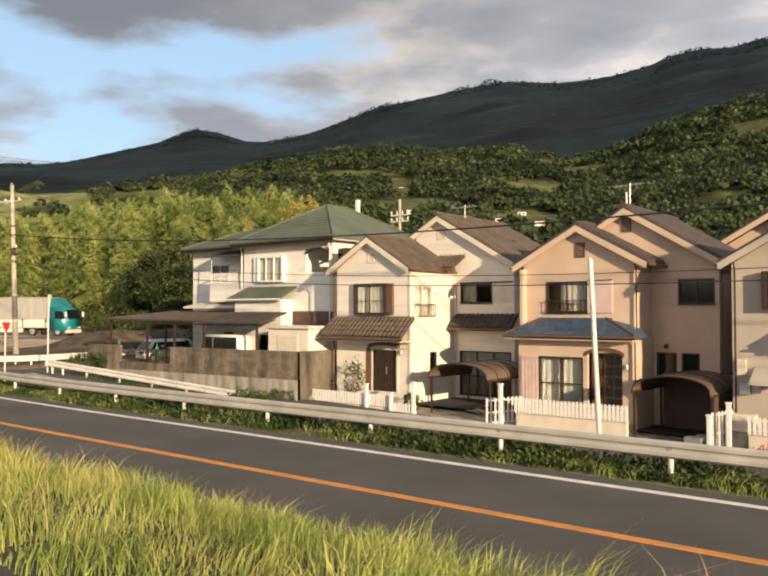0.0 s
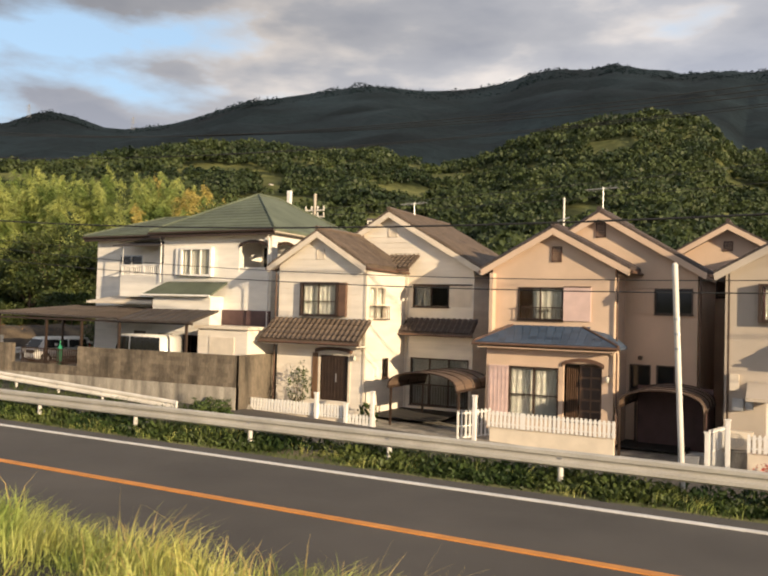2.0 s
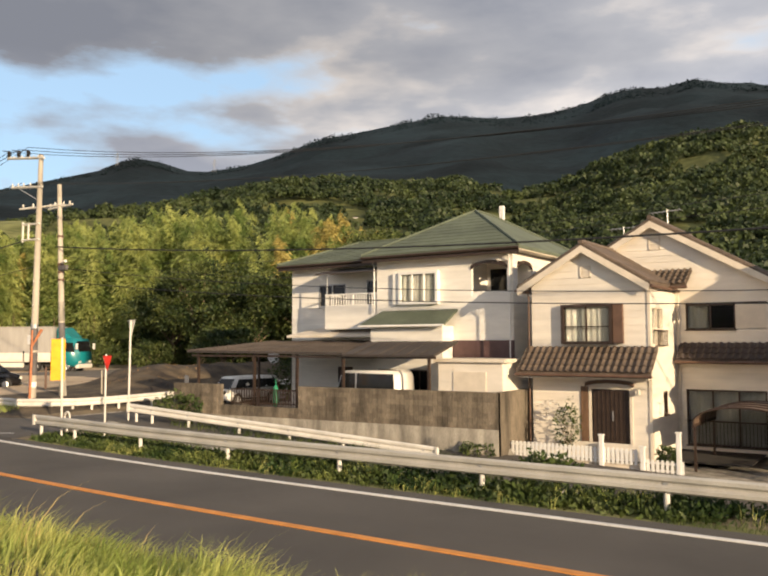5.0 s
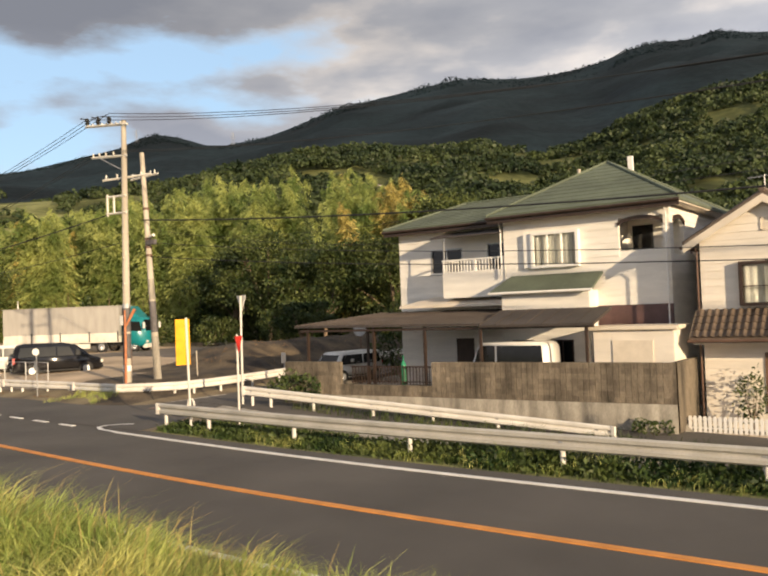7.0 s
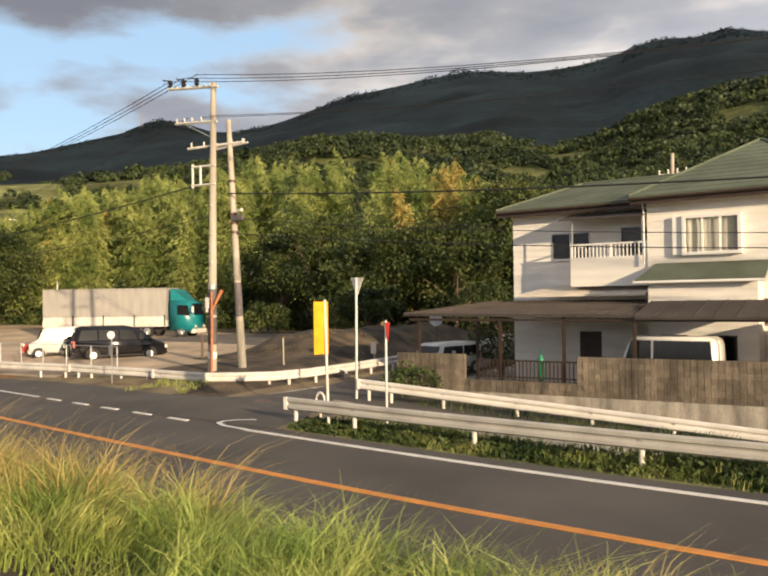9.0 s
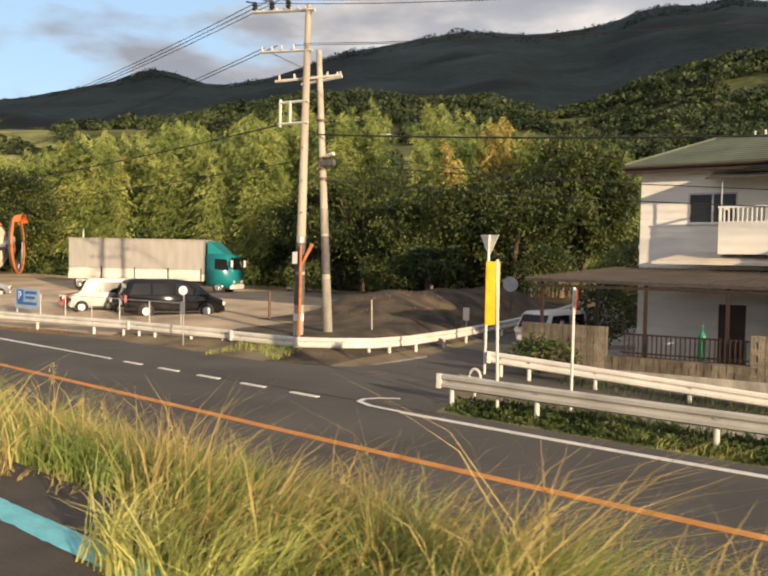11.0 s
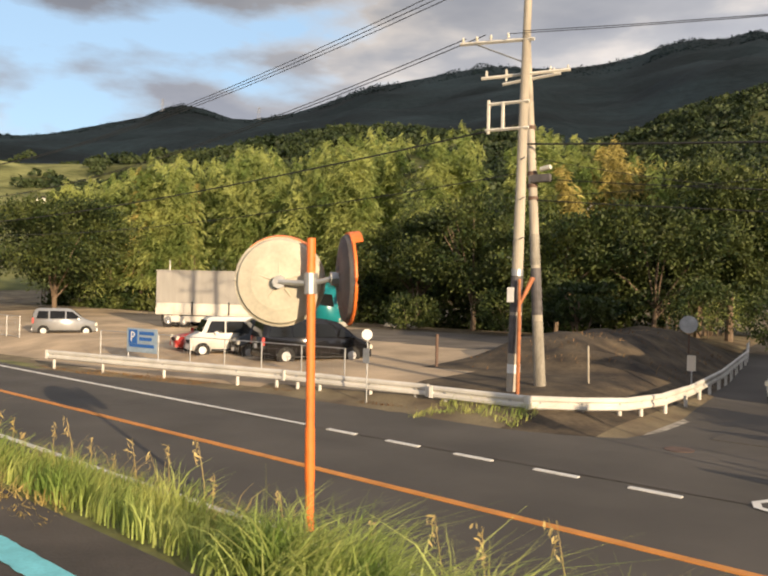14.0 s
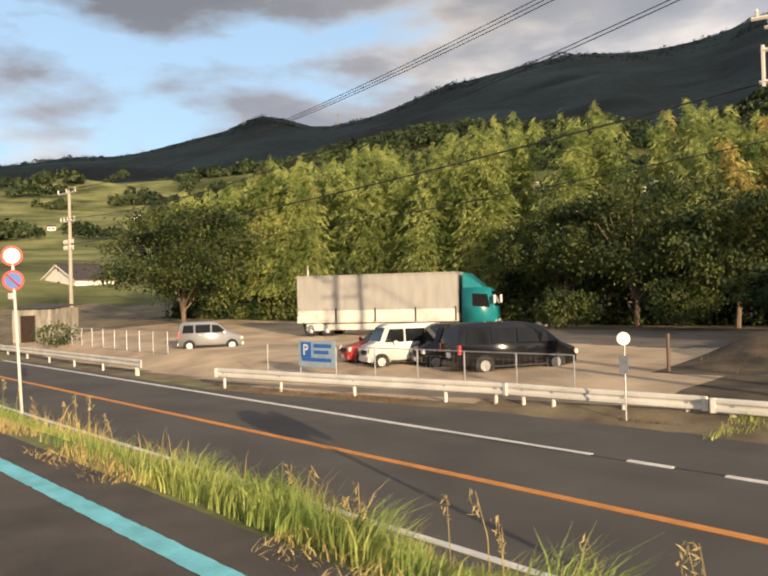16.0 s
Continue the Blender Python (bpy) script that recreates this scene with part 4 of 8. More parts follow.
def arch_trim(parent, pl, s0, s1, z0, rise, material, depth=0.10):
    bm = bmesh.new()
    n = 12
    inner = [pl.at(s0 + (s1 - s0) * k / n, z0 + rise * math.sin(math.pi * k / n) ** 0.6) for k in range(n + 1)]
    prev = None
    for p in inner:
        cur = [bm.verts.new(p + pl.n * o + Vector((0, 0, h))) for o, h in ((0.0, 0), (depth, 0), (depth, 0.14), (0.0, 0.14))]
        if prev:
            for k in range(4):
                bm.faces.new((prev[k], cur[k], cur[(k + 1) % 4], prev[(k + 1) % 4]))
        else:
            bm.faces.new(cur)
        prev = cur
    bm.faces.new(prev[::-1])
    bmesh.ops.recalc_face_normals(bm, faces=bm.faces)
    return part("arch", bm, material, parent)


def wall_lamp(parent, x, y, z):
    l = part("wall_lamp", tube([(x, y - 0.12, z - 0.12), (x, y - 0.12, z - 0.08), (x, y - 0.12, z + 0.08), (x, y - 0.12, z + 0.12)], [0.03, 0.07, 0.07, 0.02], 8), "lamp", parent)
    part("bracket", box(x - 0.02, x + 0.02, y - 0.12, y, z + 0.10, z + 0.13), "brown", l)


def bay_window(parent, pl, s0, s1, z0, z1, depth, frame_mat, **kw):
    """A window box that stands proud of the wall."""
    bm = bmesh.new()
    t = 0.06
    for a, b, c, d in ((s0, s1, z0 - 0.05, z0), (s0, s1, z1, z1 + 0.05), (s0, s0 + t, z0, z1), (s1 - t, s1, z0, z1)):
        pl.box(bm, a, b, c, d, -0.02, depth)
    bmesh.ops.recalc_face_normals(bm, faces=bm.faces)
    b = part("bay_box", bm, frame_mat, parent)
    pf = Plane(pl.o + pl.n * depth, pl.u, pl.n)
    window(parent, pf, s0 + t + 0.002, s1 - t - 0.002, z0 + 0.002, z1 - 0.002, frame_mat=frame_mat, out=0.0, sill=False, **kw)
    return b


def shell(parent, x0, x1, y0, y1, z, material):
    """The plain back and a floor that close a house."""
    part("floor", box(x0 + 0.15, x1 - 0.15, y0 + 0.15, y1 - 0.15, z, z + 0.05), "dark", parent)


# the cream boarded house with brown tiles
def cream_house():
    h = placed("house", "cream boarded two-storey house with brown tiled gables", "house", (-17.6, 27.65, -0.9))
    F, B, E, E2 = front(27.65), front(31.3), east(-15.45), east(-12.1)
    door, up = (-17.6, -16.2, -0.32, 1.62), (-18.66, -16.72, 3.3, 4.68)
    wall(h, "wall_front", F, -19.9, -15.45, -0.9, 5.46, (-17.75, 6.80), [door, up], "siding", 0.255)
    side_w, low_w = (27.85, 29.35, 3.2, 4.6), (29.2, 29.75, 0.65, 1.5)
    wall(h, "wall_side", E, 27.65, 31.3, -0.9, 5.28, None, [side_w, low_w], "siding", 0.255)
    bw, bl = (-15.05, -12.18, 3.80, 4.78), (-15.1, -12.25, -0.62, 1.5)
    wall(h, "wall_rear_front", B, -20.2, -12.1, -0.9, 5.68, (-16.25, 8.02), [bw, bl], "siding", 0.255)
    wall(h, "wall_rear_side", E2, 31.3, 37.5, -0.9, 5.28, None, [], "siding_w", 0.255)
    wall(h, "wall_west", west(-19.9), 27.65, 31.3, -0.9, 5.28, None, [], "siding_w")
    wall(h, "wall_rear_west", west(-20.2), 31.3, 37.5, -0.9, 5.28, None, [], "siding_w")
    wall(h, "wall_back", back(37.5), -20.2, -12.1, -0.9, 5.28, (-16.15, 7.80), [], "siding_w")
    shell(h, -20, -12.2, 27.8, 37.4, -0.85, "dark")
    gable_roof(h, -20.40, -15.33, 5.48, -17.80, 7.01, 27.36, 31.6, "tile_br")
    gable_roof(h, -20.97, -11.54, 5.53, -16.27, 8.25, 31.0, 37.9, "tile_br")
    bay_window(h, F, -18.66, -16.72, 3.3, 4.68, 0.22, "brown", panes=2, rail=True, cover=((0.02, 0.98),))
    panel(h, "shutter_box", F, -16.70, -16.35, 3.28, 4.72, 0.0, 0.18, "rust")
    window(h, E, *side_w, panes=2, frame_mat="trim", cover=((0, 1),), rail=True)
    window_guard(h, E, 28.2, 0.16, 9, 3.2, 3.75, 0.14, ((28.15, 29.55, 3.185, 3.215), (28.15, 29.55, 3.735, 3.765)))
    window(h, E, *low_w, panes=1, cover=())
    window(h, B, -15.05, -13.25, 3.80, 4.78, panes=2, cover=((0, 0.45),))
    panel(h, "shutter", B, -13.25, -12.18, 3.82, 4.76, -0.06, 0.03, "trim", "", 7)
    panel(h, "shutter_rail", B, -15.08, -12.15, 4.78, 4.83, -0.02, 0.06, "brown")
    window(h, B, *bl, panes=3, cover=((0, 1),), rail=True)
    window_guard(h, B, -15.05, 0.128, 22, -0.6, 0.32, 0.10, ((-15.1, -12.25, 0.30, 0.34),))
    sliding_door(h, F, *door)
    arch_trim(h, F, -17.78, -16.02, 1.72, 0.12, "rust", 0.22)
    panel(h, "door_side_panel", F, -18.0, -17.72, -0.3, 1.7, 0.0, 0.05, "wood")
    tiled_lean_to(h, -20.1, -15.15, 26.6, 2.24, 27.62, 3.12, "tile_br", 20, 4)
    tiled_lean_to(h, -15.3, -11.85, 30.6, 2.66, 31.27, 3.26, "tile_dark", 13, 3, "pent_roof")
    tiled_lean_to(h, -16.35, -14.75, 30.15, 5.50, 31.25, 6.14, "tile_br", 7, 4, "valley_roof")
    part("porch_soffit", box(-20.0, -15.25, 26.66, 27.62, 2.02, 2.08), "trim", h)
    louvre(h, F, -17.95, -17.55, 5.72, 6.16, "trim")
    louvre(h, B, -16.4, -15.95, 7.0, 7.5, "trim")
    downpipe(h, -15.30, 31.18, -0.9, 5.35, "trim")
    downpipe(h, -19.98, 27.52, -0.9, 5.3, "rust")
    wall_lamp(h, -15.85, 27.62, 1.55)
    part("corner_trim", box(-15.50, -15.40, 27.60, 27.68, -0.9, 5.26), "trim", h)
    part("meter_box", box(-15.44, -15.3, 28.5, 28.75, 0.75, 1.15, 0.01), "trim_w", h)


cream_house()


# the peach stucco house with a blue slate porch
def peach_house():
    h = placed("house", "peach stucco two-storey house with a blue slate porch", "house", (-7.9, 28.6, -1.3))
    F, G, B = front(29.1), front(28.6), front(30.9)
    up = (-9.32, -7.49, 3.36, 4.66)
    wall(h, "wall_front", F, -10.4, -5.53, 2.3, 5.42, (-7.85, 6.85), [up], "stucco_o")
    lw, dr = (-10.27, -7.48, -0.35, 1.56), (-7.3, -5.85, -0.5, 1.78)
    wall(h, "wall_porch", G, -10.4, -5.43, -1.3, 2.42, None, [lw, dr], "stucco_o", 0, 0.16)
    wall(h, "wall_porch_side", east(-5.43), 28.62, 30.9, -1.3, 2.42, None, [], "stucco_o")
    wall(h, "wall_side", east(-5.53), 29.1, 30.9, 2.3, 5.25, None, [], "stucco_o")
    bw, bl1, bl2 = (-5.35, -3.0, 3.72, 4.72), (-5.3, -4.5, 0.72, 1.75), (-4.3, -3.6, 0.72, 1.75)
    wall(h, "wall_rear_front", B, -10.4, -2.83, -1.3, 5.34, (-6.54, 7.60), [bw, bl1, bl2], "stucco_o")
    wall(h, "wall_rear_side", east(-2.83), 30.9, 37, -1.3, 5.2, None, [], "stucco_o")
    wall(h, "wall_west", west(-10.4), 28.6, 37, -1.3, 5.2, None, [], "stucco_o")
    wall(h, "wall_back", back(37), -10.4, -2.83, -1.3, 5.2, (-6.5, 7.45), [], "stucco_o")
    shell(h, -10.4, -2.83, 28.8, 37, -1.25, "dark")
    gable_roof(h, -10.82, -4.93, 5.43, -7.87, 7.05, 28.8, 31.4, "tile_dark", "stucco_o")
    gable_roof(h, -10.62, -2.48, 5.39, -6.55, 7.83, 30.62, 37.4, "tile_dark", "stucco_o")
    window(h, F, *up, panes=2, cover=((0.3, 1.0),))
    window_guard(h, F, -9.25, 0.168, 11, 3.4, 3.85, 0.13, ((-9.32, -7.49, 3.84, 3.88), (-9.32, -7.49, 3.40, 3.43)))
    sh = panel(h, "shutter", F, -7.47, -6.42, 3.36, 4.66, 0.0, 0.07, "pink", "pale pink storm-shutter box")
    panel(sh, "shutter_frame", F, -7.47, -6.42, 4.665, 4.70, 0.0, 0.10, "rust")
    window(h, B, -4.4, -3.0, 3.72, 4.72, panes=2, cover=((0.6, 1.0),), glass="glass_dark")
    panel(h, "shutter", B, -5.35, -4.42, 3.74, 4.70, -0.06, 0.05, "stucco_o", "", 6)
    window(h, B, *bl1, panes=1, cover=(), glass="glass_dark")
    window(h, B, *bl2, panes=1, cover=(), glass="glass_dark")
    window(h, G, -9.45, -7.48, -0.35, 1.56, panes=2, cover=((0, 0.5), (0.5, 1)), rail=True)
    panel(h, "shutter", G, -10.27, -9.46, -0.35, 1.56, -0.06, 0.05, "pink", "pale pink storm-shutter box", 5)
    D = front(28.95)
    dd = panel(h, "door", D, -6.75, -5.9, -0.5, 1.70, -0.08, 0.0, "wood", "dark carved wooden front door")
    for i in range(2):
        for j in range(5):
            panel(dd, "door_panel", D, -6.68 + i * 0.38, -6.36 + i * 0.38, -0.4 + j * 0.42, -0.06 + j * 0.42, 0.0, 0.025, "brown")
    lat = panel(h, "lattice", D, -7.3, -6.8, -0.5, 1.70, -0.08, -0.03, "glass_dark", "dark glazed lattice beside the door")
    for k in range(6):
        panel(lat, "slat", D, -7.26 + k * 0.08, -7.235 + k * 0.08, -0.45, 1.66, -0.03, 0.0, "wood")
    panel(h, "alcove_wall", front(28.97), -7.3, -5.6, -0.5, 1.9, -0.2, -0.09, "stucco_o")
    arch_trim(h, G, -7.38, -5.77, 1.62, 0.22, "rust", 0.05)
    r = bmesh.new()
    e = [(-10.75, 28.05, 2.46), (-5.15, 28.05, 2.46), (-5.15, 29.6, 2.46), (-10.75, 29.6, 2.46)]
    t = [(-9.5, 29.08, 3.12), (-6.7, 29.08, 3.12), (-6.0, 29.6, 3.12), (-10.2, 29.6, 3.12)]
    lower = [(x, y, z - 0.10) for x, y, z in e]
    add_hull(r, (lower, e))
    add_hull(r, ([(x, y, z + 0.001) for x, y, z in e], t))
    bmesh.ops.recalc_face_normals(r, faces=r.faces)
    pr = part("porch_roof", r, "tile_blue", h, "hipped blue slate porch roof")
    # slates on the front slope
    org = ORIGIN[h.name]
    bm = bmesh.new()
    add_box(bm, -0.148, 0.148, 0.0, 0.27, 0.0, 0.014)
    me = bpy.data.meshes.new("slate")
    bm.to_mesh(me)
    bm.free()
    me.materials.append(M["tile_blue"])
    sl = math.hypot(1.03, 0.66)
    ang = math.atan2(0.66, 1.03)
    for j in range(5):
        f = j / 5
        xa, xb = -10.68 + 1.22 * f, -5.22 - 1.5 * f
        n = int((xb - xa) / 0.30)
        for i in range(n):
            ob = new("slate", me)
            ob.parent = pr
            ob.matrix_basis = Matrix.Translation(Vector((xa + 0.15 + (xb - xa - 0.3) * i / (n - 1), 28.05 + 1.03 * f, 2.468 + 0.66 * f)) - org) @ Matrix.Rotation(ang + 0.02 + random.uniform(-0.012, 0.012), 4, "X")
    part("gutter", tube([(-10.8, 28.0, 2.40), (-5.1, 28.0, 2.40)], 0.055, 8), "rust", h)
    for a, b in (((-10.75, 28.05, 2.49), (-9.5, 29.08, 3.15)), ((-5.15, 28.05, 2.49), (-6.7, 29.08, 3.15))):
        part("hip_ridge", tube([a, b], 0.05, 6), "rust", h)
    part("porch_soffit", box(-10.6, -5.25, 28.1, 28.6, 2.25, 2.30), "stucco_o", h)
    louvre(h, F, -7.98, -7.58, 5.65, 6.25)
    louvre(h, B, -6.72, -6.32, 6.75, 7.35)
    downpipe(h, -5.42, 29.0, 2.5, 5.3)
    downpipe(h, -5.30, 28.5, -1.3, 2.4)
    downpipe(h, -2.72, 30.8, -1.3, 5.3)
    wall_lamp(h, -5.63, 28.6, 1.25)
    part("vent_hood", tube([(-4.9, 30.88, 2.0), (-4.9, 30.78, 2.0)], 0.09, 10), "brown", h)
    part("skirting", box(-10.42, -5.41, 28.57, 28.62, -1.3, -0.95), "concrete", h)


peach_house()


# the beige house beside it
def beige_house():
    h = placed("house", "beige stucco two-storey house with a striped-curtain window", "house", (1.2, 28.0, -1.4))
    F = front(28.0)
    up, dr = (-0.6, 1.4, 3.55, 4.74), (-0.33, 0.42, -1.1, 0.85)
    wall(h, "wall_front", F, -1.62, 4.0, -1.4, 5.1, (1.2, 6.75), [up, dr], "stucco_g")
    wall(h, "wall_west", west(-1.62), 28.0, 37, -1.4, 5.1, None, [], "stucco_g")
    wall(h, "wall_side", east(4.0), 28.0, 37, -1.4, 5.1, None, [], "stucco_g")
    wall(h, "wall_back", back(37), -1.62, 4.0, -1.4, 5.1, (1.2, 6.75), [], "stucco_g")
    shell(h, -1.6, 4, 28.2, 37, -1.35, "dark")
    gable_roof(h, -1.95, 4.35, 5.2, 1.2, 6.98, 27.4, 37.4, "tile_dark", "stucco_g", rolls=False)
    bay_window(h, F, -0.6, 1.4, 3.55, 4.74, 0.28, "brown", panes=2, cover=((0.0, 0.5),), curtain="curtain")
    stripes = bmesh.new()
    for k in range(5):
        F.box(stripes, -0.46 + k * 0.19, -0.38 + k * 0.19, 3.6, 4.68, 0.135, 0.142)
    bmesh.ops.recalc_face_normals(stripes, faces=stripes.faces)
    part("curtain_stripes", stripes, "curtain_red", h, "dark red stripes on a pale curtain")
    panel(h, "door", F, -0.33, 0.42, -1.1, 0.85, -0.1, -0.03, "trim_w", "white panelled door")
    aw = part("door_hood", slab([(-0.9, 27.25, 1.05), (0.75, 27.25, 1.05), (0.75, 28.0, 1.5), (-0.9, 28.0, 1.5)], 0.12), "stucco_g", h)
    tiled_lean_to(h, 0.55, 3.6, 27.3, 2.55, 27.97, 3.2, "tile_br", 12, 3, "pent_roof")
    panel(h, "brown_board", F, 0.5, 3.6, 2.2, 2.45, 0.4, 0.6, "wood")
    arch_trim(h, F, 0.6, 1.7, 1.5, 0.35, "wood", 0.1)
    # no recess is cut: a flat dark sheet gives the shade under the arch
    panel(h, "alcove_shade", F, 0.62, 1.68, -1.1, 1.6, -0.02, 0.01, "dark")
    louvre(h, F, 0.95, 1.45, 5.7, 6.3)
    downpipe(h, -1.5, 27.9, -1.4, 5.15, "brown")
    part("meter_box", box(-1.45, -1.15, 27.85, 27.995, 1.2, 1.75, 0.01), "trim", h)
    part("gas_meter", box(-1.35, -1.0, 27.75, 27.99, 0.55, 0.95, 0.02), "galv", h)
    part("gas_meter", box(-0.95, -0.7, 27.8, 27.99, 0.6, 0.9, 0.02), "galv", h)


beige_house()


# a cream gabled house standing behind
def rear_house(label, x0, x1, y, z0, eave, top, material, roof):
    h = placed("house", label, "house", ((x0 + x1) / 2, y, z0))
    F = front(y)
    xm = (x0 + x1) / 2
    w_ = (xm - 0.5, xm + 0.5, eave - 0.9, eave - 0.1)
    wall(h, "wall_front", F, x0, x1, z0, eave, (xm, top - 0.3), [w_], material)
    wall(h, "wall_side", east(x1), y, y + 7, z0, eave, None, [], material)
    wall(h, "wall_west", west(x0), y, y + 7, z0, eave, None, [], material)
    wall(h, "wall_back", back(y + 7), x0, x1, z0, eave, (xm, top - 0.3), [], material)
    window(h, F, *w_, panes=2, cover=())
    gable_roof(h, x0 - 0.4, x1 + 0.4, eave + 0.15, xm, top, y - 0.5, y + 7.4, roof, material, rolls=False)
    louvre(h, F, xm - 0.2, xm + 0.2, top - 1.3, top - 0.85)


rear_house("peach stucco gabled house behind the row", -6.2, 1.4, 38, -1.3, 5.5, 8.03, "stucco_o", "tile_dark")
rear_house("white gabled house behind the row", -13.2, -7.4, 42, -0.5, 6.0, 7.75, "siding_w", "tile_dark")


# the white boarded house with green hipped roofs
def hip_roof(parent, x0, x1, y0, y1, ze, xa, xb, ya, yb, za, material, gutter_mat="brown"):
    """Four slopes up to a ridge from (xa, ya) to (xb, yb)."""
    bm = bmesh.new()
    e = [bm.verts.new(p) for p in ((x0, y0, ze), (x1, y0, ze), (x1, y1, ze), (x0, y1, ze))]
    lo = [bm.verts.new((v.co.x, v.co.y, ze - 0.12)) for v in e]
    r0, r1 = bm.verts.new((xa, ya, za)), bm.verts.new((xb, yb, za))
    along_y = abs(yb - ya) > abs(xb - xa)
    fs = ((e[0], e[1], r0), (e[1], e[2], r1, r0), (e[2], e[3], r1), (e[3], e[0], r0, r1)) if along_y else ((e[0], e[1], r1, r0), (e[1], e[2], r1), (e[2], e[3], r0, r1), (e[3], e[0], r0))
    for f in fs:
        bm.faces.new(f)
    for k in range(4):
        bm.faces.new((e[k], lo[k], lo[(k + 1) % 4], e[(k + 1) % 4]))
    bm.faces.new(lo)
    bmesh.ops.recalc_face_normals(bm, faces=bm.faces)
    r = part("roof", bm, material, parent, "mossy green slate hipped roof")
    hips = (((x0, y0, ze), (xa, ya, za)), ((x1, y0, ze), ((xa, ya, za) if along_y else (xb, yb, za))), ((xa, ya, za), (xb, yb, za)),
            ((x1, y1, ze), (xb, yb, za)), ((x0, y1, ze), ((xb, yb, za) if along_y else (xa, ya, za))))
    for a, b in hips:
        part("hip_ridge", tube([Vector(a) + Vector((0, 0, 0.03)), Vector(b) + Vector((0, 0, 0.03))], 0.06, 6), material, r)
    # slate courses on the street slope, each a thin lapped strip
    n = 12
    apex_l, apex_r = ((xa, ya), (xa, ya)) if along_y else ((xa, ya), (xb, ya))
    for k in range(n):
        f0, f1 = k / n, (k + 1) / n
        P = lambda f, s: Vector((x0 + (apex_l[0] - x0) * f if s else x1 + (apex_r[0] - x1) * f, y0 + (apex_l[1] - y0) * f, ze + (za - ze) * f))
        bm = bmesh.new()
        a, b, c, d = P(f0, 1), P(f0, 0), P(f1, 0), P(f1, 1)
        up = Vector((0, -0.3, 1)).normalized()
        add_hull(bm, ([a + up * 0.002, b + up * 0.002, c + up * 0.002, d + up * 0.002], [a + up * 0.028, b + up * 0.028, c + up * 0.006, d + up * 0.006]))
        bmesh.ops.recalc_face_normals(bm, faces=bm.faces)
        part("slate_course", bm, material, r)
    part("gutter", tube([(x0, y0 - 0.05, ze - 0.10), (x1, y0 - 0.05, ze - 0.10)], 0.06, 8), gutter_mat, parent)
    part("fascia", box(x0 + 0.03, x1 - 0.03, y0 + 0.02, y0 + 0.05, ze - 0.30, ze - 0.121), gutter_mat, parent)
    part("soffit", box(x0 + 0.05, x1 - 0.05, y0 + 0.05, y1 - 0.05, ze - 0.17, ze - 0.125), "trim", parent)


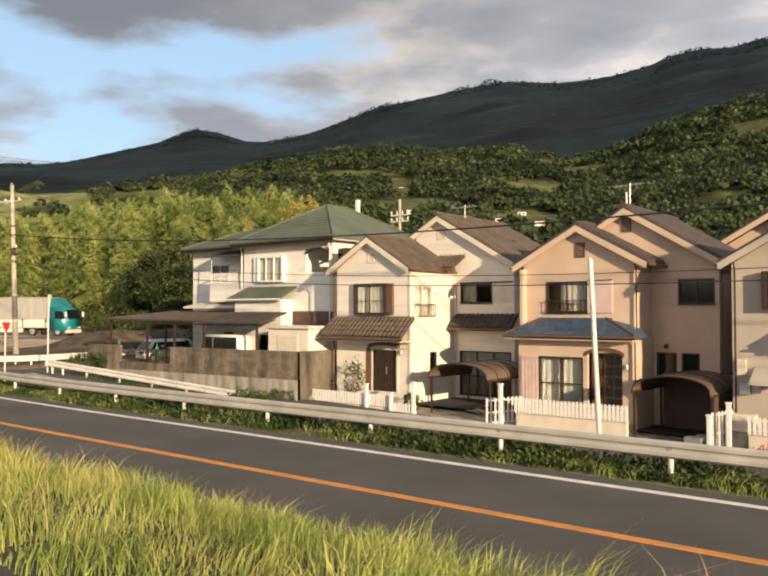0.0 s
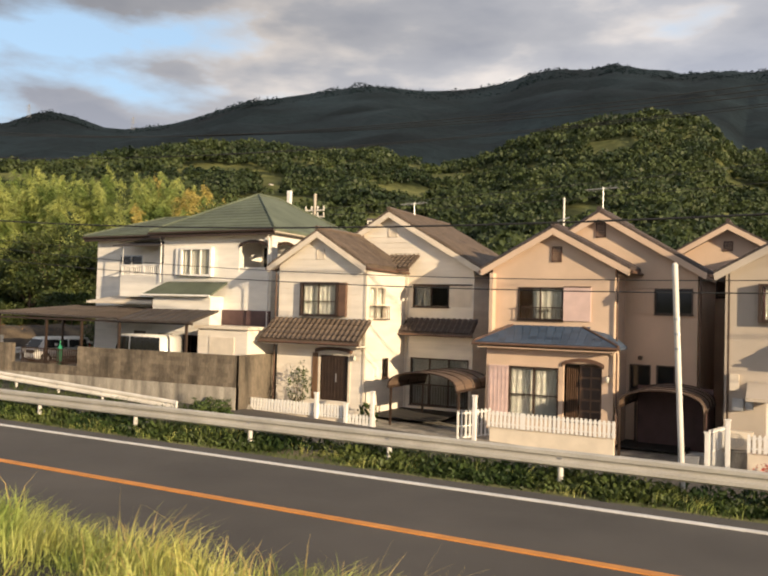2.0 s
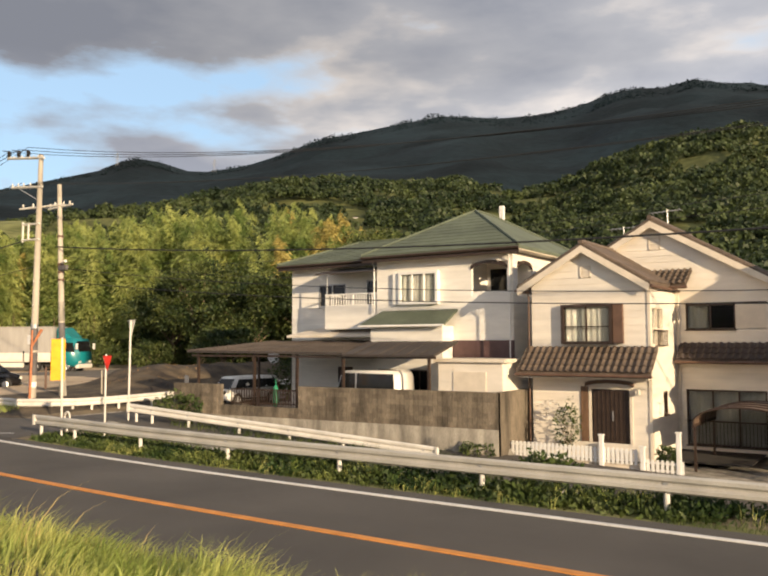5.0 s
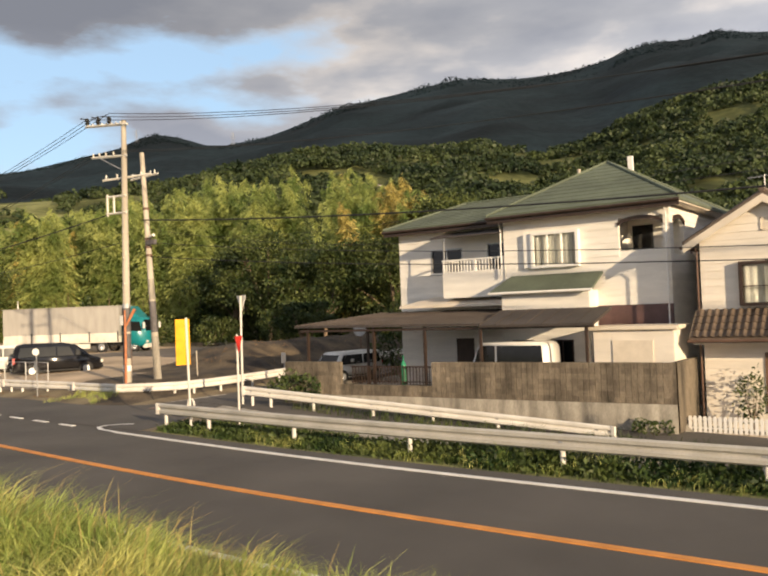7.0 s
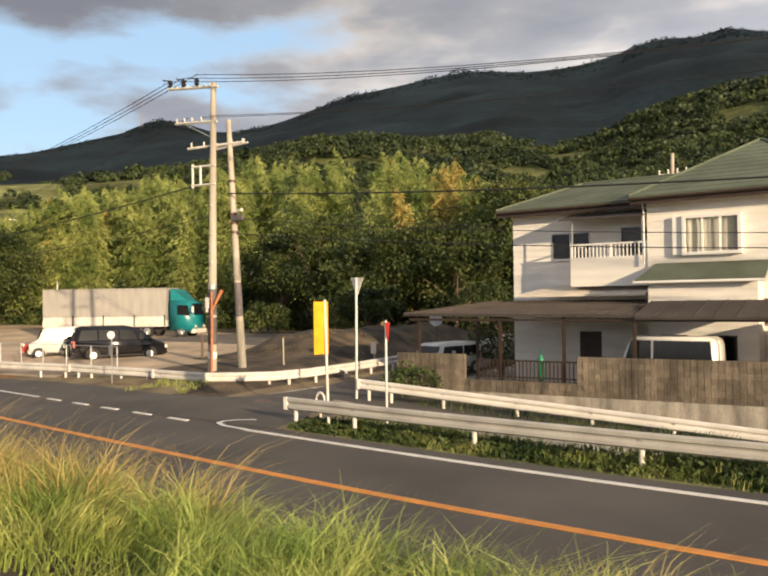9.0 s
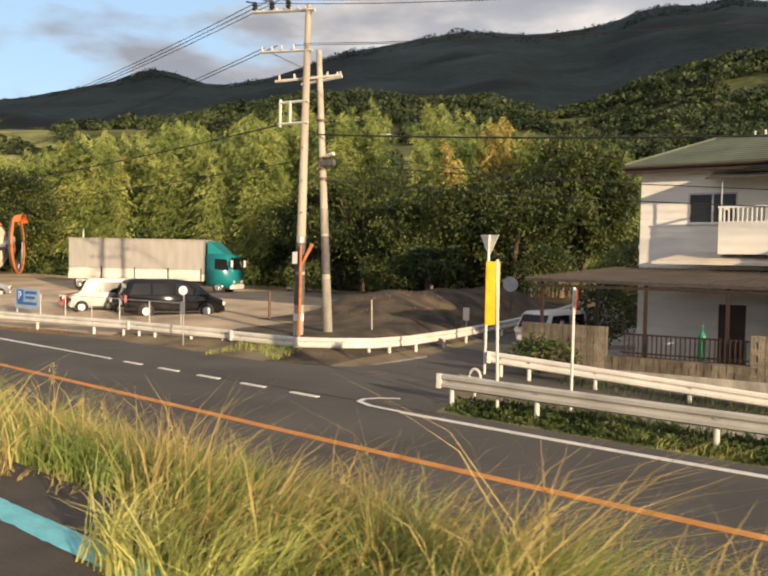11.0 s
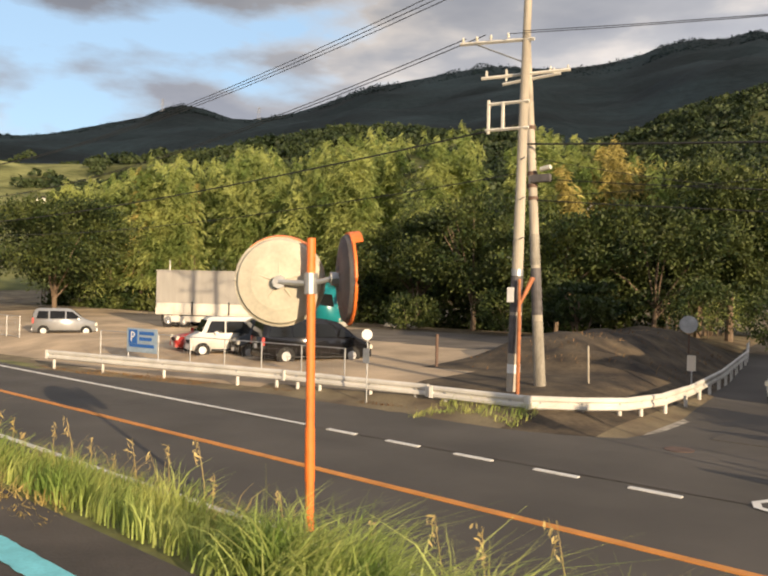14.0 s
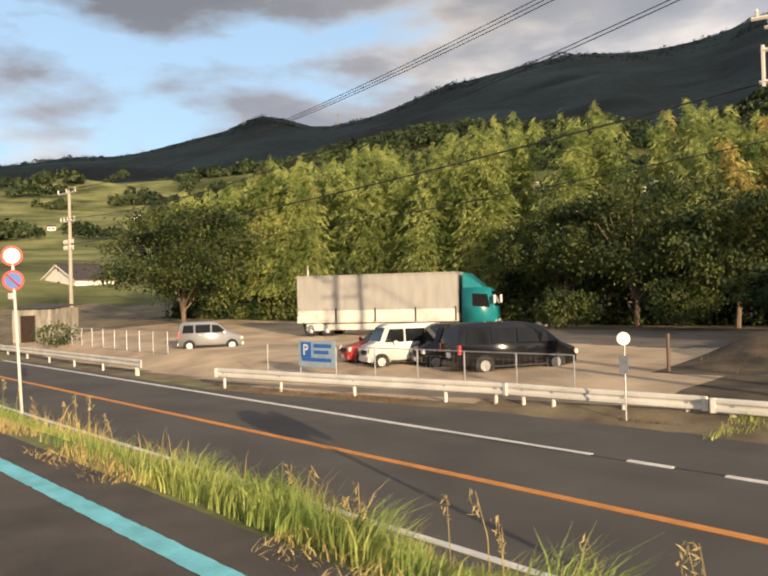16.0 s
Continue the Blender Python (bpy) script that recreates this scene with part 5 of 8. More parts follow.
def white_house():
    h = placed("house", "white boarded two-storey house with green hipped roofs", "house", (-27, 28.1, 0.0))
    F, LW, E = front(28.1), front(29.3), east(-20.9)
    wn, arch = (-26.2, -24.25, 5.02, 6.32), (-22.75, -21.15, 5.2, 6.62)
    wall(h, "wall_front", F, -27.48, -20.9, 0.0, 6.95, None, [wn, arch], "siding_w", 0.25)
    arch2 = (28.5, 29.9, 5.2, 6.62)
    wall(h, "wall_side", E, 28.1, 36, 0.0, 6.95, None, [arch2], "siding_w", 0.25)
    lwn, ldr = (-31.75, -30.1, 5.05, 6.15), (-28.9, -27.62, 4.2, 6.25)
    wall(h, "wall_left_front", LW, -33.45, -27.48, 0.0, 6.95, None, [lwn, ldr, (-30.6, -29.7, 0.1, 2.2)], "siding_w", 0.25)
    wall(h, "wall_left_side", west(-33.45), 29.3, 36, 0.0, 6.95, None, [], "siding_w", 0.25)
    wall(h, "wall_step", west(-27.48), 28.1, 29.3, 0.0, 6.95, None, [], "siding_w", 0.25)
    wall(h, "wall_back", back(36), -33.45, -20.9, 0.0, 6.95, None, [], "siding_w")
    # the loggia behind the arches
    part("loggia_floor", box(-23.1, -21.05, 28.26, 30.2, 4.95, 5.1), "siding_w", h)
    part("loggia_wall", box(-23.1, -21.05, 30.2, 30.3, 5.1, 6.9), "siding_w", h)
    part("loggia_wall", box(-23.2, -23.1, 28.26, 30.3, 5.1, 6.9), "siding_w", h)
    dark_door = panel(h, "loggia_door", front(30.18), -22.9, -22.1, 5.1, 6.5, 0, 0.03, "glass_dark")
    for pl, s0, s1 in ((F, -22.78, -21.12), (E, 28.47, 29.93)):
        arch_trim(h, pl, s0, s1, 6.32, 0.22, "brown", 0.06)
    part("parapet", box(-22.75, -21.15, 28.12, 28.2, 5.2, 5.42), "siding_w", h)
    shell(h, -33.4, -21, 29.5, 36, 0.02, "dark")
    hip_roof(h, -33.95, -27.3, 28.72, 36.5, 7.18, -31.6, -27.0, 32.4, 32.4, 8.5, "slate_g")
    hip_roof(h, -27.95, -20.35, 27.5, 36.5, 7.15, -24.2, -24.2, 31.3, 33.0, 9.34, "slate_g")
    bay_window(h, F, -26.2, -24.25, 5.02, 6.32, 0.25, "trim_w", panes=3, cover=((0.02, 0.98),))
    panel(h, "shutter_box", F, -26.55, -26.24, 5.0, 6.36, 0.0, 0.16, "trim_w")
    window(h, LW, *lwn, panes=2, cover=(), frame_mat="galv", glass="glass_dark")
    window(h, LW, *ldr, panes=1, cover=(), frame_mat="galv", glass="glass_dark")
    panel(h, "door", LW, -30.6, -29.7, 0.1, 2.2, -0.1, -0.03, "brown", "dark brown back door")
    # balcony
    b = part("balcony", box(-30.47, -27.52, 28.14, 28.26, 3.95, 5.06, 0.01), "siding_w", h, "white balcony with a picket rail")
    part("balcony_side", box(-30.47, -30.36, 28.26, 29.3, 3.95, 5.06), "siding_w", b)
    part("balcony_floor", box(-30.36, -27.52, 28.26, 29.29, 4.05, 4.17), "concrete", b)
    part("top_rail", box(-30.5, -27.52, 28.15, 28.24, 5.52, 5.58), "trim_w", b)
    part("top_rail", box(-30.47, -30.38, 28.24, 29.29, 5.52, 5.58), "trim_w", b)
    for k in range(21):
        x = -30.44 + k * 0.145
        part("baluster", box(x - 0.02, x + 0.02, 28.18, 28.22, 5.06, 5.52), "trim_w", b)
    for x in (-30.42, -28.9, -27.6):
        part("rail_post", box(x - 0.04, x + 0.04, 28.16, 28.25, 5.06, 5.52), "trim_w", b)
    can = part("balcony_canopy", slab([(-30.9, 27.95, 6.55), (-27.5, 27.95, 6.55), (-27.5, 29.28, 6.85), (-30.9, 29.28, 6.85)], 0.05), "sheet", h)
    for x in (-30.4, -27.7):
        part("canopy_post", tube([(x, 28.2, 5.58), (x, 28.2, 6.5)], 0.03, 8), "galv", can)
    part("balcony_eave", slab([(-32.6, 27.9, 3.68), (-27.52, 27.9, 3.68), (-27.52, 29.28, 4.05), (-31.6, 29.28, 4.05)], 0.10), "trim", h)
    # the lower bay with its own green roof
    wall(h, "bay_wall", front(27.2), -27.2, -23.65, 0.0, 4.02, None, [(-26.8, -25.9, 0.9, 2.2), (-25.2, -24.3, 0.9, 2.2)], "siding_w", 0.25)
    wall(h, "bay_side", east(-23.65), 27.2, 28.1, 0.0, 4.02, None, [], "siding_w", 0.25)
    wall(h, "bay_side", west(-27.2), 27.2, 28.1, 0.0, 4.02, None, [], "siding_w", 0.25)
    for s in (-26.8, -25.2):
        window(h, front(27.2), s, s + 0.9, 0.9, 2.2, panes=2, cover=(), glass="glass_dark")
    lr = part("bay_roof", slab([(-27.6, 26.9, 4.10), (-23.4, 26.9, 4.10), (-23.4, 28.08, 4.72), (-27.2, 28.08, 4.72)], 0.09), "slate_g", h)
    part("gutter", tube([(-27.62, 26.85, 4.03), (-23.4, 26.85, 4.03)], 0.05, 8), "trim_w", h)
    part("maroon_band", box(-23.6, -20.86, 27.98, 28.09, 2.55, 3.42), "maroon", h, "dark maroon sheet cladding")
    part("chimney", box(-24.1, -23.9, 33.6, 33.8, 8.4, 9.9), "trim_w", h)
    downpipe(h, -21.0, 28.0, 0.0, 6.9, "trim_w")
    downpipe(h, -27.58, 28.0, 4.7, 6.9, "trim_w")
    h.matrix_world = pose(-8.0, -1.0, 3.5) @ Matrix.Scale(1.0224, 4) @ pose(8.0, 1.0, -3.5) @ h.matrix_world


white_house()


def sheet_carport():
    """The low brown roof on posts in front of the white house."""
    g = placed("carport", "wide brown sheet-roofed carport on slim posts", "carport", (-31, 25.4, 0.05))
    for nm, ring in (("roof", [(-36.6, 25.3, 2.98), (-27.3, 25.3, 2.92), (-27.3, 29.2, 3.42), (-34.6, 29.2, 3.42)]),
                     ("low_roof", [(-27.3, 25.25, 2.86), (-22.9, 25.25, 2.86), (-22.9, 27.15, 3.38), (-27.3, 27.15, 3.38)])):
        r = part(nm, slab(ring, 0.09), "sheet", g)
        a, b, c, d = [Vector(p) for p in ring]
        n = 30 if nm == "roof" else 7
        for k in range(n + 1):
            f = k / n
            p, q = a.lerp(b, f), d.lerp(c, f)
            part("batten", tube([p + Vector((0, 0, 0.012)), q + Vector((0, 0, 0.012))], 0.022, 5), "sheet", r)
    for x, y, z in ((-36.0, 25.5, 2.88), (-32.4, 25.5, 2.86), (-29.9, 25.5, 2.84), (-27.4, 25.5, 2.78), (-23.2, 25.4, 2.78), (-35.2, 28.8, 3.28)):
        part("post", box(x - 0.05, x + 0.05, y - 0.05, y + 0.05, 0.05, z), "brown", g)
    part("beam", box(-36.4, -22.95, 25.42, 25.52, 2.70, 2.79), "brown", g)


sheet_carport()


def shed():
    g = placed("storage_shed", "cream flat-roofed storage shed behind the block wall", "shed", (-21.8, 26.2, 0.05))
    part("body", box(-23.3, -20.5, 26.25, 28.0, 0.05, 2.55, 0.02), "siding", g)
    part("roof", box(-23.42, -20.35, 26.1, 28.0, 2.56, 2.70, 0.02), "trim", g)
    part("door", box(-22.6, -21.2, 26.215, 26.247, 0.15, 2.2), "trim", g)


shed()


# ---- walls and fences of the plots ----
def block_wall():
    """A wall of hollow blocks over a concrete footing, stepped down at the gate."""
    w = placed("block_wall", "weathered grey concrete block wall with water stains", "wall", (-29, 24.6, -0.6))

    def yy(x):
        return 24.3 + (x + 33) * 0.07
    ang = math.atan(0.07)
    org = ORIGIN[w.name]
    u = Vector((math.cos(ang), math.sin(ang), 0))

    def slab_run(name, x0, x1, z0, z1, mt, t0=0.0, t1=0.17):
        bm = bmesh.new()
        add_hull(bm, ([(x0, yy(x0) + t0, z0), (x1, yy(x1) + t0, z0), (x1, yy(x1) + t0, z1), (x0, yy(x0) + t0, z1)],
                      [(x0, yy(x0) + t1, z0), (x1, yy(x1) + t1, z0), (x1, yy(x1) + t1, z1), (x0, yy(x0) + t1, z1)]))
        bmesh.ops.recalc_face_normals(bm, faces=bm.faces)
        return part(name, bm, mt, w)
    slab_run("footing", -36.1, -20.2, -1.3, 0.18, "concrete", -0.03, 0.2)
    core = slab_run("core", -29.06, -20.2, 0.18, 1.52, "block", 0.012, 0.16)
    slab_run("core", -36.1, -33.25, 0.18, 1.52, "block", 0.012, 0.16)
    slab_run("core", -33.25, -29.06, 0.18, 0.62, "block", 0.012, 0.16)
    side = part("return_wall", box(-20.36, -20.2, 25.2, 28.0, -1.3, 1.52, 0.01), "block", w)
    bm = bmesh.new()
    # a scored face: four rough lumps to a block
    for a, b, c, d, o in ((-0.194, -0.004, 0.0, 0.088, 0.012), (0.004, 0.194, 0.0, 0.088, 0.017), (-0.194, -0.004, 0.096, 0.184, 0.019), (0.004, 0.194, 0.096, 0.184, 0.010)):
        add_box(bm, a, b, -o, 0.02, c, d, 0.0)
    me = bpy.data.meshes.new("block")
    bm.to_mesh(me)
    bm.free()
    me.materials.append(M["block"])
    for x0, x1, top in ((-29.06, -20.2, 1.53), (-36.1, -33.25, 1.53), (-33.25, -29.06, 0.63)):
        nrow = int(round((top - 0.19) / 0.191))
        n = int((x1 - x0) / 0.40)
        for j in range(nrow):
            pitch = (x1 - x0 - 0.4) / max(1, n - 1)
            for i in range(n - j % 2):
                s = 0.2 + (i + 0.5 * (j % 2)) * pitch
                ob = new("block", me)
                ob.parent = core
                x = x0 + s
                ob.matrix_basis = Matrix.Translation(Vector((x, yy(x) + random.uniform(-0.003, 0.003), 0.19 + j * 0.191)) - org) @ Matrix.Rotation(ang, 4, "Z")
    g = placed("metal_gate", "dark brown slatted metal fence on the low wall", "gate", (-31, 24.4, 0.66))
    for k in range(26):
        x = -32.7 + k * 0.14
        part("bar", box(x - 0.02, x + 0.02, yy(x) + 0.06, yy(x) + 0.09, 0.64, 1.36), "brown", g)
    for z in (0.72, 1.30):
        bm = bmesh.new()
        add_hull(bm, ([(-32.8, yy(-32.8) + 0.09, z), (-29.1, yy(-29.1) + 0.09, z), (-29.1, yy(-29.1) + 0.12, z), (-32.8, yy(-32.8) + 0.12, z)],
                      [(-32.8, yy(-32.8) + 0.09, z + 0.05), (-29.1, yy(-29.1) + 0.09, z + 0.05), (-29.1, yy(-29.1) + 0.12, z + 0.05), (-32.8, yy(-32.8) + 0.12, z + 0.05)]))
        bmesh.ops.recalc_face_normals(bm, faces=bm.faces)
        part("rail", bm, "brown", g)
    p = placed("umbrella", "folded green garden parasol beside the gate", "parasol", (-30.45, 24.75, 0.05))
    part("canopy", tube([(-30.45, 24.75, 0.6), (-30.45, 24.75, 0.7), (-30.45, 24.75, 1.4), (-30.45, 24.75, 1.55)], [0.06, 0.13, 0.11, 0.03], 10), "green", p)
    part("pole", tube([(-30.45, 24.75, 0.05), (-30.45, 24.75, 1.75)], 0.022, 8), "green", p)


block_wall()
masonry("garden_wall", "low cream wall under the picket fence", "wall", -20.3, -15.5, 26.22, 26.4, -1.1, -0.84, "trim")
picket_fence("white picket fence in front of the cream house", -20.25, -15.6, 26.2, -0.80, -0.28)
picket_fence("short white picket fence by the gate of the cream house", -15.2, -14.1, 26.2, -1.05, -0.58)
masonry("garden_wall", "cream block wall under the picket fence", "wall", -9.55, -5.0, 26.82, 27.0, -1.45, -0.66, "trim")
picket_fence("white picket fence in front of the peach house", -8.2, -5.0, 26.8, -0.62, -0.03)
picket_fence("white picket fence in front of the peach house", -9.55, -8.3, 26.8, -0.62, -0.03)
picket_fence("white picket fence in front of the beige house", -0.75, 4.0, 26.6, -0.62, -0.05)
masonry("garden_wall", "cream wall under the fence of the beige house", "wall", -0.8, 4.0, 26.62, 26.8, -1.6, -0.66, "trim")


def gate_post(x, y, z0, z1, label="white square gate post with a cap"):
    g = placed("gate_post", label, "gate post", (x, y, z0))
    part("shaft", box(x - 0.07, x + 0.07, y - 0.07, y + 0.07, z0, z1, 0.01), "trim_w", g)
    part("cap", box(x - 0.10, x + 0.10, y - 0.10, y + 0.10, z1 + 0.001, z1 + 0.05, 0.012), "trim_w", g)


for p in ((-16.75, 26.1, -1.0, 0.12), (-15.35, 26.1, -1.05, -0.2), (-14.2, 26.2, -1.1, 0.33), (-9.9, 26.2, -1.3, 0.5), (-1.35, 26.4, -1.5, 0.35), (-1.95, 26.3, -1.5, -0.1)):
    gate_post(*p)


def folding_gate(x0, y0, x1, y1, z0, z1, label):
    g = placed("folding_gate", label, "gate", (x0, y0, z0))
    n = 8
    for k in range(n + 1):
        f = k / n
        x, y = x0 + (x1 - x0) * f, y0 + (y1 - y0) * f
        part("bar", box(x - 0.03, x + 0.03, y - 0.03, y + 0.03, z0, z1), "trim_w", g)
    for z in (z0 + 0.15, (z0 + z1) / 2, z1 - 0.1):
        part("rail", tube([(x0, y0, z), (x1, y1, z)], 0.025, 6), "trim_w", g)


folding_gate(-10.6, 26.3, -10.0, 28.0, -1.25, -0.1, "white folding driveway gate of the cream house")
folding_gate(-1.9, 26.5, -1.5, 28.2, -1.45, 0.0, "white folding driveway gate of the peach house")
carport_arch("bowed smoked-acrylic carport of the cream house", -13.9, -10.95, 26.9, 30.4, 0.55, 1.18, -1.15)
carport_arch("bowed smoked-acrylic carport of the peach house", -4.95, -2.15, 27.2, 30.6, 0.45, 1.08, -1.35, True)


def gas_bin(x, y, z, label, mt):
    g = placed("storage_bin", label, "bin", (x, y, z))
    bm = bmesh.new()
    add_hull(bm, ([(x - 0.2, y - 0.16, z), (x + 0.2, y - 0.16, z), (x + 0.2, y + 0.16, z), (x - 0.2, y + 0.16, z)],
                  [(x - 0.27, y - 0.21, z + 0.5), (x + 0.27, y - 0.21, z + 0.5), (x + 0.27, y + 0.21, z + 0.5), (x - 0.27, y + 0.21, z + 0.5)]))
    bmesh.ops.recalc_face_normals(bm, faces=bm.faces)
    part("body", bm, mt, g)
    part("lid", box(x - 0.29, x + 0.29, y - 0.23, y + 0.23, z + 0.502, z + 0.57, 0.02), "galv", g)


gas_bin(-2.45, 26.3, -1.42, "pale blue plastic bin beside the driveway", "car_silver")
gas_bin(-2.25, 26.9, -1.42, "grey plastic bin beside the driveway", "galv")


def ac_unit(x, y, z):
    g = placed("air_conditioner", "cream outdoor air-conditioner unit with a round fan guard", "air conditioner", (x, y, z))
    part("casing", box(x - 0.4, x + 0.4, y, y + 0.3, z, z + 0.58, 0.015), "trim", g)
    for r in (0.08, 0.15, 0.22):
        part("fan_guard", tube([(x - 0.1 + r * math.cos(a), y - 0.012, z + 0.29 + r * math.sin(a)) for a in np.linspace(0, math.tau, 17)], 0.008, 5, False), "galv", g)
    part("foot", box(x - 0.35, x + 0.35, y + 0.05, y + 0.25, z - 0.06, z), "concrete", g)


ac_unit(-1.05, 27.0, -0.62)
masonry("plinth", "concrete plinth under the air conditioner", "plinth", -1.5, -0.82, 26.95, 27.4, -1.5, -0.73, "concrete")


# ---- poles, wires and signs ----
def utility_pole(name, label, base, top, r0, r1, bands=()):
    g = placed(name, label, "utility pole", base)
    part("shaft", tube([base, top], [r0, r1], 14), "pole", g, smooth=False)
    b, t = Vector(base), Vector(top)
    for z0, z1, mt in bands:
        f0, f1 = (z0 - b.z) / (t.z - b.z), (z1 - b.z) / (t.z - b.z)
        part("wrap", tube([b.lerp(t, f0), b.lerp(t, f1)], [r0 + (r1 - r0) * f0 + 0.008, r0 + (r1 - r0) * f1 + 0.008], 14), mt, g)
    return g


def cross_arm(g, a, b, name="cross_arm", w=0.05):
    a, b = Vector(a), Vector(b)
    return part(name, tube([a, b], [w, w], 4), "alu", g)


def insulator(g, p, mt="alu", h=0.22, r=0.06):
    x, y, z = p
    return part("insulator", tube([(x, y, z), (x, y, z + h * 0.3), (x, y, z + h * 0.45), (x, y, z + h * 0.6), (x, y, z + h)], [r * 0.5, r, r * 0.5, r, r * 0.4], 8), mt, g)


P1 = utility_pole("utility_pole", "tall concrete utility pole with cross-arms and insulators", (-44.5, 22.3, -0.1), (-44.25, 22.3, 12.95), 0.20, 0.115,
                  ((3.0, 4.1, "pole_dark"), (1.75, 2.9, "pole_dark"), (1.15, 1.42, "trim_w"), (4.1, 4.3, "galv")))
arm = cross_arm(P1, (-46.95, 22.1, 13.05), (-43.9, 22.25, 12.72), w=0.07)
for x in (-46.85, -45.95, -45.1):
    z = 13.12 - (x + 46.95) * 0.108
    insulator(P1, (x, 22.12, z), "cable", 0.34, 0.12)
    part("switch_arm", tube([(x, 22.1, z + 0.3), (x - 0.25, 21.9, z + 0.34)], 0.03, 6), "cable", P1)
for k in range(8):
    insulator(P1, (-46.8 + k * 0.36, 22.15, 13.05 - k * 0.039), "alu", 0.12, 0.04)
cross_arm(P1, (-46.5, 22.1, 11.45), (-44.0, 22.25, 11.25), w=0.06)
for x in (-46.4, -45.9, -45.4, -44.8):
    insulator(P1, (x, 22.1, 11.5 - (x + 46.5) * 0.08), "alu", 0.16, 0.05)
cross_arm(P1, (-45.7, 22.1, 10.25), (-43.1, 22.9, 10.35), w=0.05)
for x in (-45.6, -45.0, -43.7, -43.2):
    insulator(P1, (x, 22.2 + (x + 45.7) * 0.3, 10.32), "alu", 0.2, 0.05)
for a, b in (((-45.55, 22.15, 8.62), (-44.1, 22.2, 8.58)), ((-45.5, 22.15, 9.42), (-44.1, 22.2, 9.38)), ((-45.45, 22.15, 8.5), (-45.45, 22.15, 9.55)), ((-44.95, 22.15, 8.6), (-44.95, 22.15, 9.45))):
    cross_arm(P1, a, b, "bracket", 0.05)
part("brace", tube([(-46.0, 22.12, 11.4), (-44.35, 22.25, 10.6)], 0.025, 6), "galv", P1)
guard = part("guy_guard", tube([(-44.15, 21.95, 0.0), (-44.18, 22.02, 2.5), (-44.22, 22.05, 4.0)], [0.06, 0.06, 0.045], 8), "orange_dull", P1, "faded orange guy-wire guard")
part("guy_guard", tube([(-44.2, 22.05, 3.2), (-43.95, 22.4, 4.05)], [0.04, 0.08], 8), "orange_dull", P1)
for z in (5.2, 6.4, 7.6):
    part("step_bolt", tube([(-44.3, 22.1, z), (-44.05, 21.95, z + 0.05)], 0.02, 6), "galv", P1)
part("number_plate", box(-44.62, -44.40, 22.05, 22.085, 3.3, 3.75), "trim_w", P1)
P2 = utility_pole("utility_pole", "leaning concrete utility pole with cables and a transformer box", (-44.35, 23.95, 0.3), (-45.05, 23.9, 11.75), 0.18, 0.11,
                  ((2.9, 4.4, "pole_dark"), (4.5, 5.5, "concrete"), (0.5, 2.7, "concrete")))
cross_arm(P2, (-45.9, 23.85, 10.5), (-43.9, 23.95, 10.6), w=0.05)
for x in (-45.8, -44.1):
    insulator(P2, (x, 23.9, 10.6), "alu", 0.2, 0.05)
part("cable_box", box(-44.75, -44.1, 23.72, 23.92, 7.15, 7.4, 0.02), "pole_dark", P2)
part("clamp_lamp", tube([(-44.4, 23.75, 7.55), (-44.05, 23.7, 7.6)], 0.08, 8), "alu", P2)
for z in (6.6, 7.0, 7.4, 8.9):
    part("band", tube([(-44.35 - 0.061 * z, 23.94, z), (-44.35 - 0.061 * z - 0.002, 23.94, z + 0.12)], 0.17, 12), "rust", P2)

P3 = utility_pole("utility_pole", "distant concrete utility pole with white insulators", (-103.6, 32, 0.2), (-103.6, 32, 12.9), 0.19, 0.12)
for z, w in ((12.7, 1.9), (10.3, 1.5), (8.4, 1.0), (7.9, 1.0)):
    cross_arm(P3, (-103.6 - w, 32, z), (-103.6 + w * 0.6, 32, z), w=0.07)
    for k in range(5):
        insulator(P3, (-103.6 - w + k * w * 0.4, 31.95, z + 0.05), "cable" if z > 12 and k % 2 else "alu", 0.3, 0.09)

P4 = utility_pole("utility_pole", "concrete utility pole standing behind the houses", (-32.8, 49.75, 0.5), (-32.8, 49.75, 12.5), 0.14, 0.11)
for z in (11.2, 10.7):
    cross_arm(P4, (-33.7, 49.7, z), (-31.9, 49.7, z), w=0.06)
    for k in range(4):
        insulator(P4, (-33.6 + 0.55 * k, 49.7, z + 0.04), "alu", 0.3, 0.08)


def wire(label, a, b, sag, r=0.012, n=24, name="cable"):
    a, b = Vector(a), Vector(b)
    pts = [a.lerp(b, k / n) - Vector((0, 0, 4 * sag * (k / n) * (1 - k / n))) for k in range(n + 1)]
    ob = part(name, tube(pts, r, 5), "cable")
    return tagged(ob, label, "cable", "overhead wires")


for k in range(3):
    wire("thin overhead power line", (-46.85 + 0.88 * k, 22.1, 13.4), (34 + k, 18.6, 12.6 - 0.2 * k), 3.7, 0.014)
    wire("thin overhead power line", (-46.85 + 0.88 * k, 22.1, 13.4), (-103.9 + 0.9 * k, 32, 13.0), 1.3, 0.016)
for k in range(2):
    wire("thin overhead power line", (-46.3 + 0.7 * k, 22.1, 11.6), (-104.6 + 0.8 * k, 32, 10.6), 1.4, 0.016)
    wire("thin overhead power line", (-44.8 + 0.5 * k, 22.1, 11.5), (34, 19.2 + 0.4 * k, 12.0), 2.9, 0.012)
wire("thick black telephone cable", (-44.9, 23.7, 8.4), (34, 20, 8.2), 2.0, 0.030)
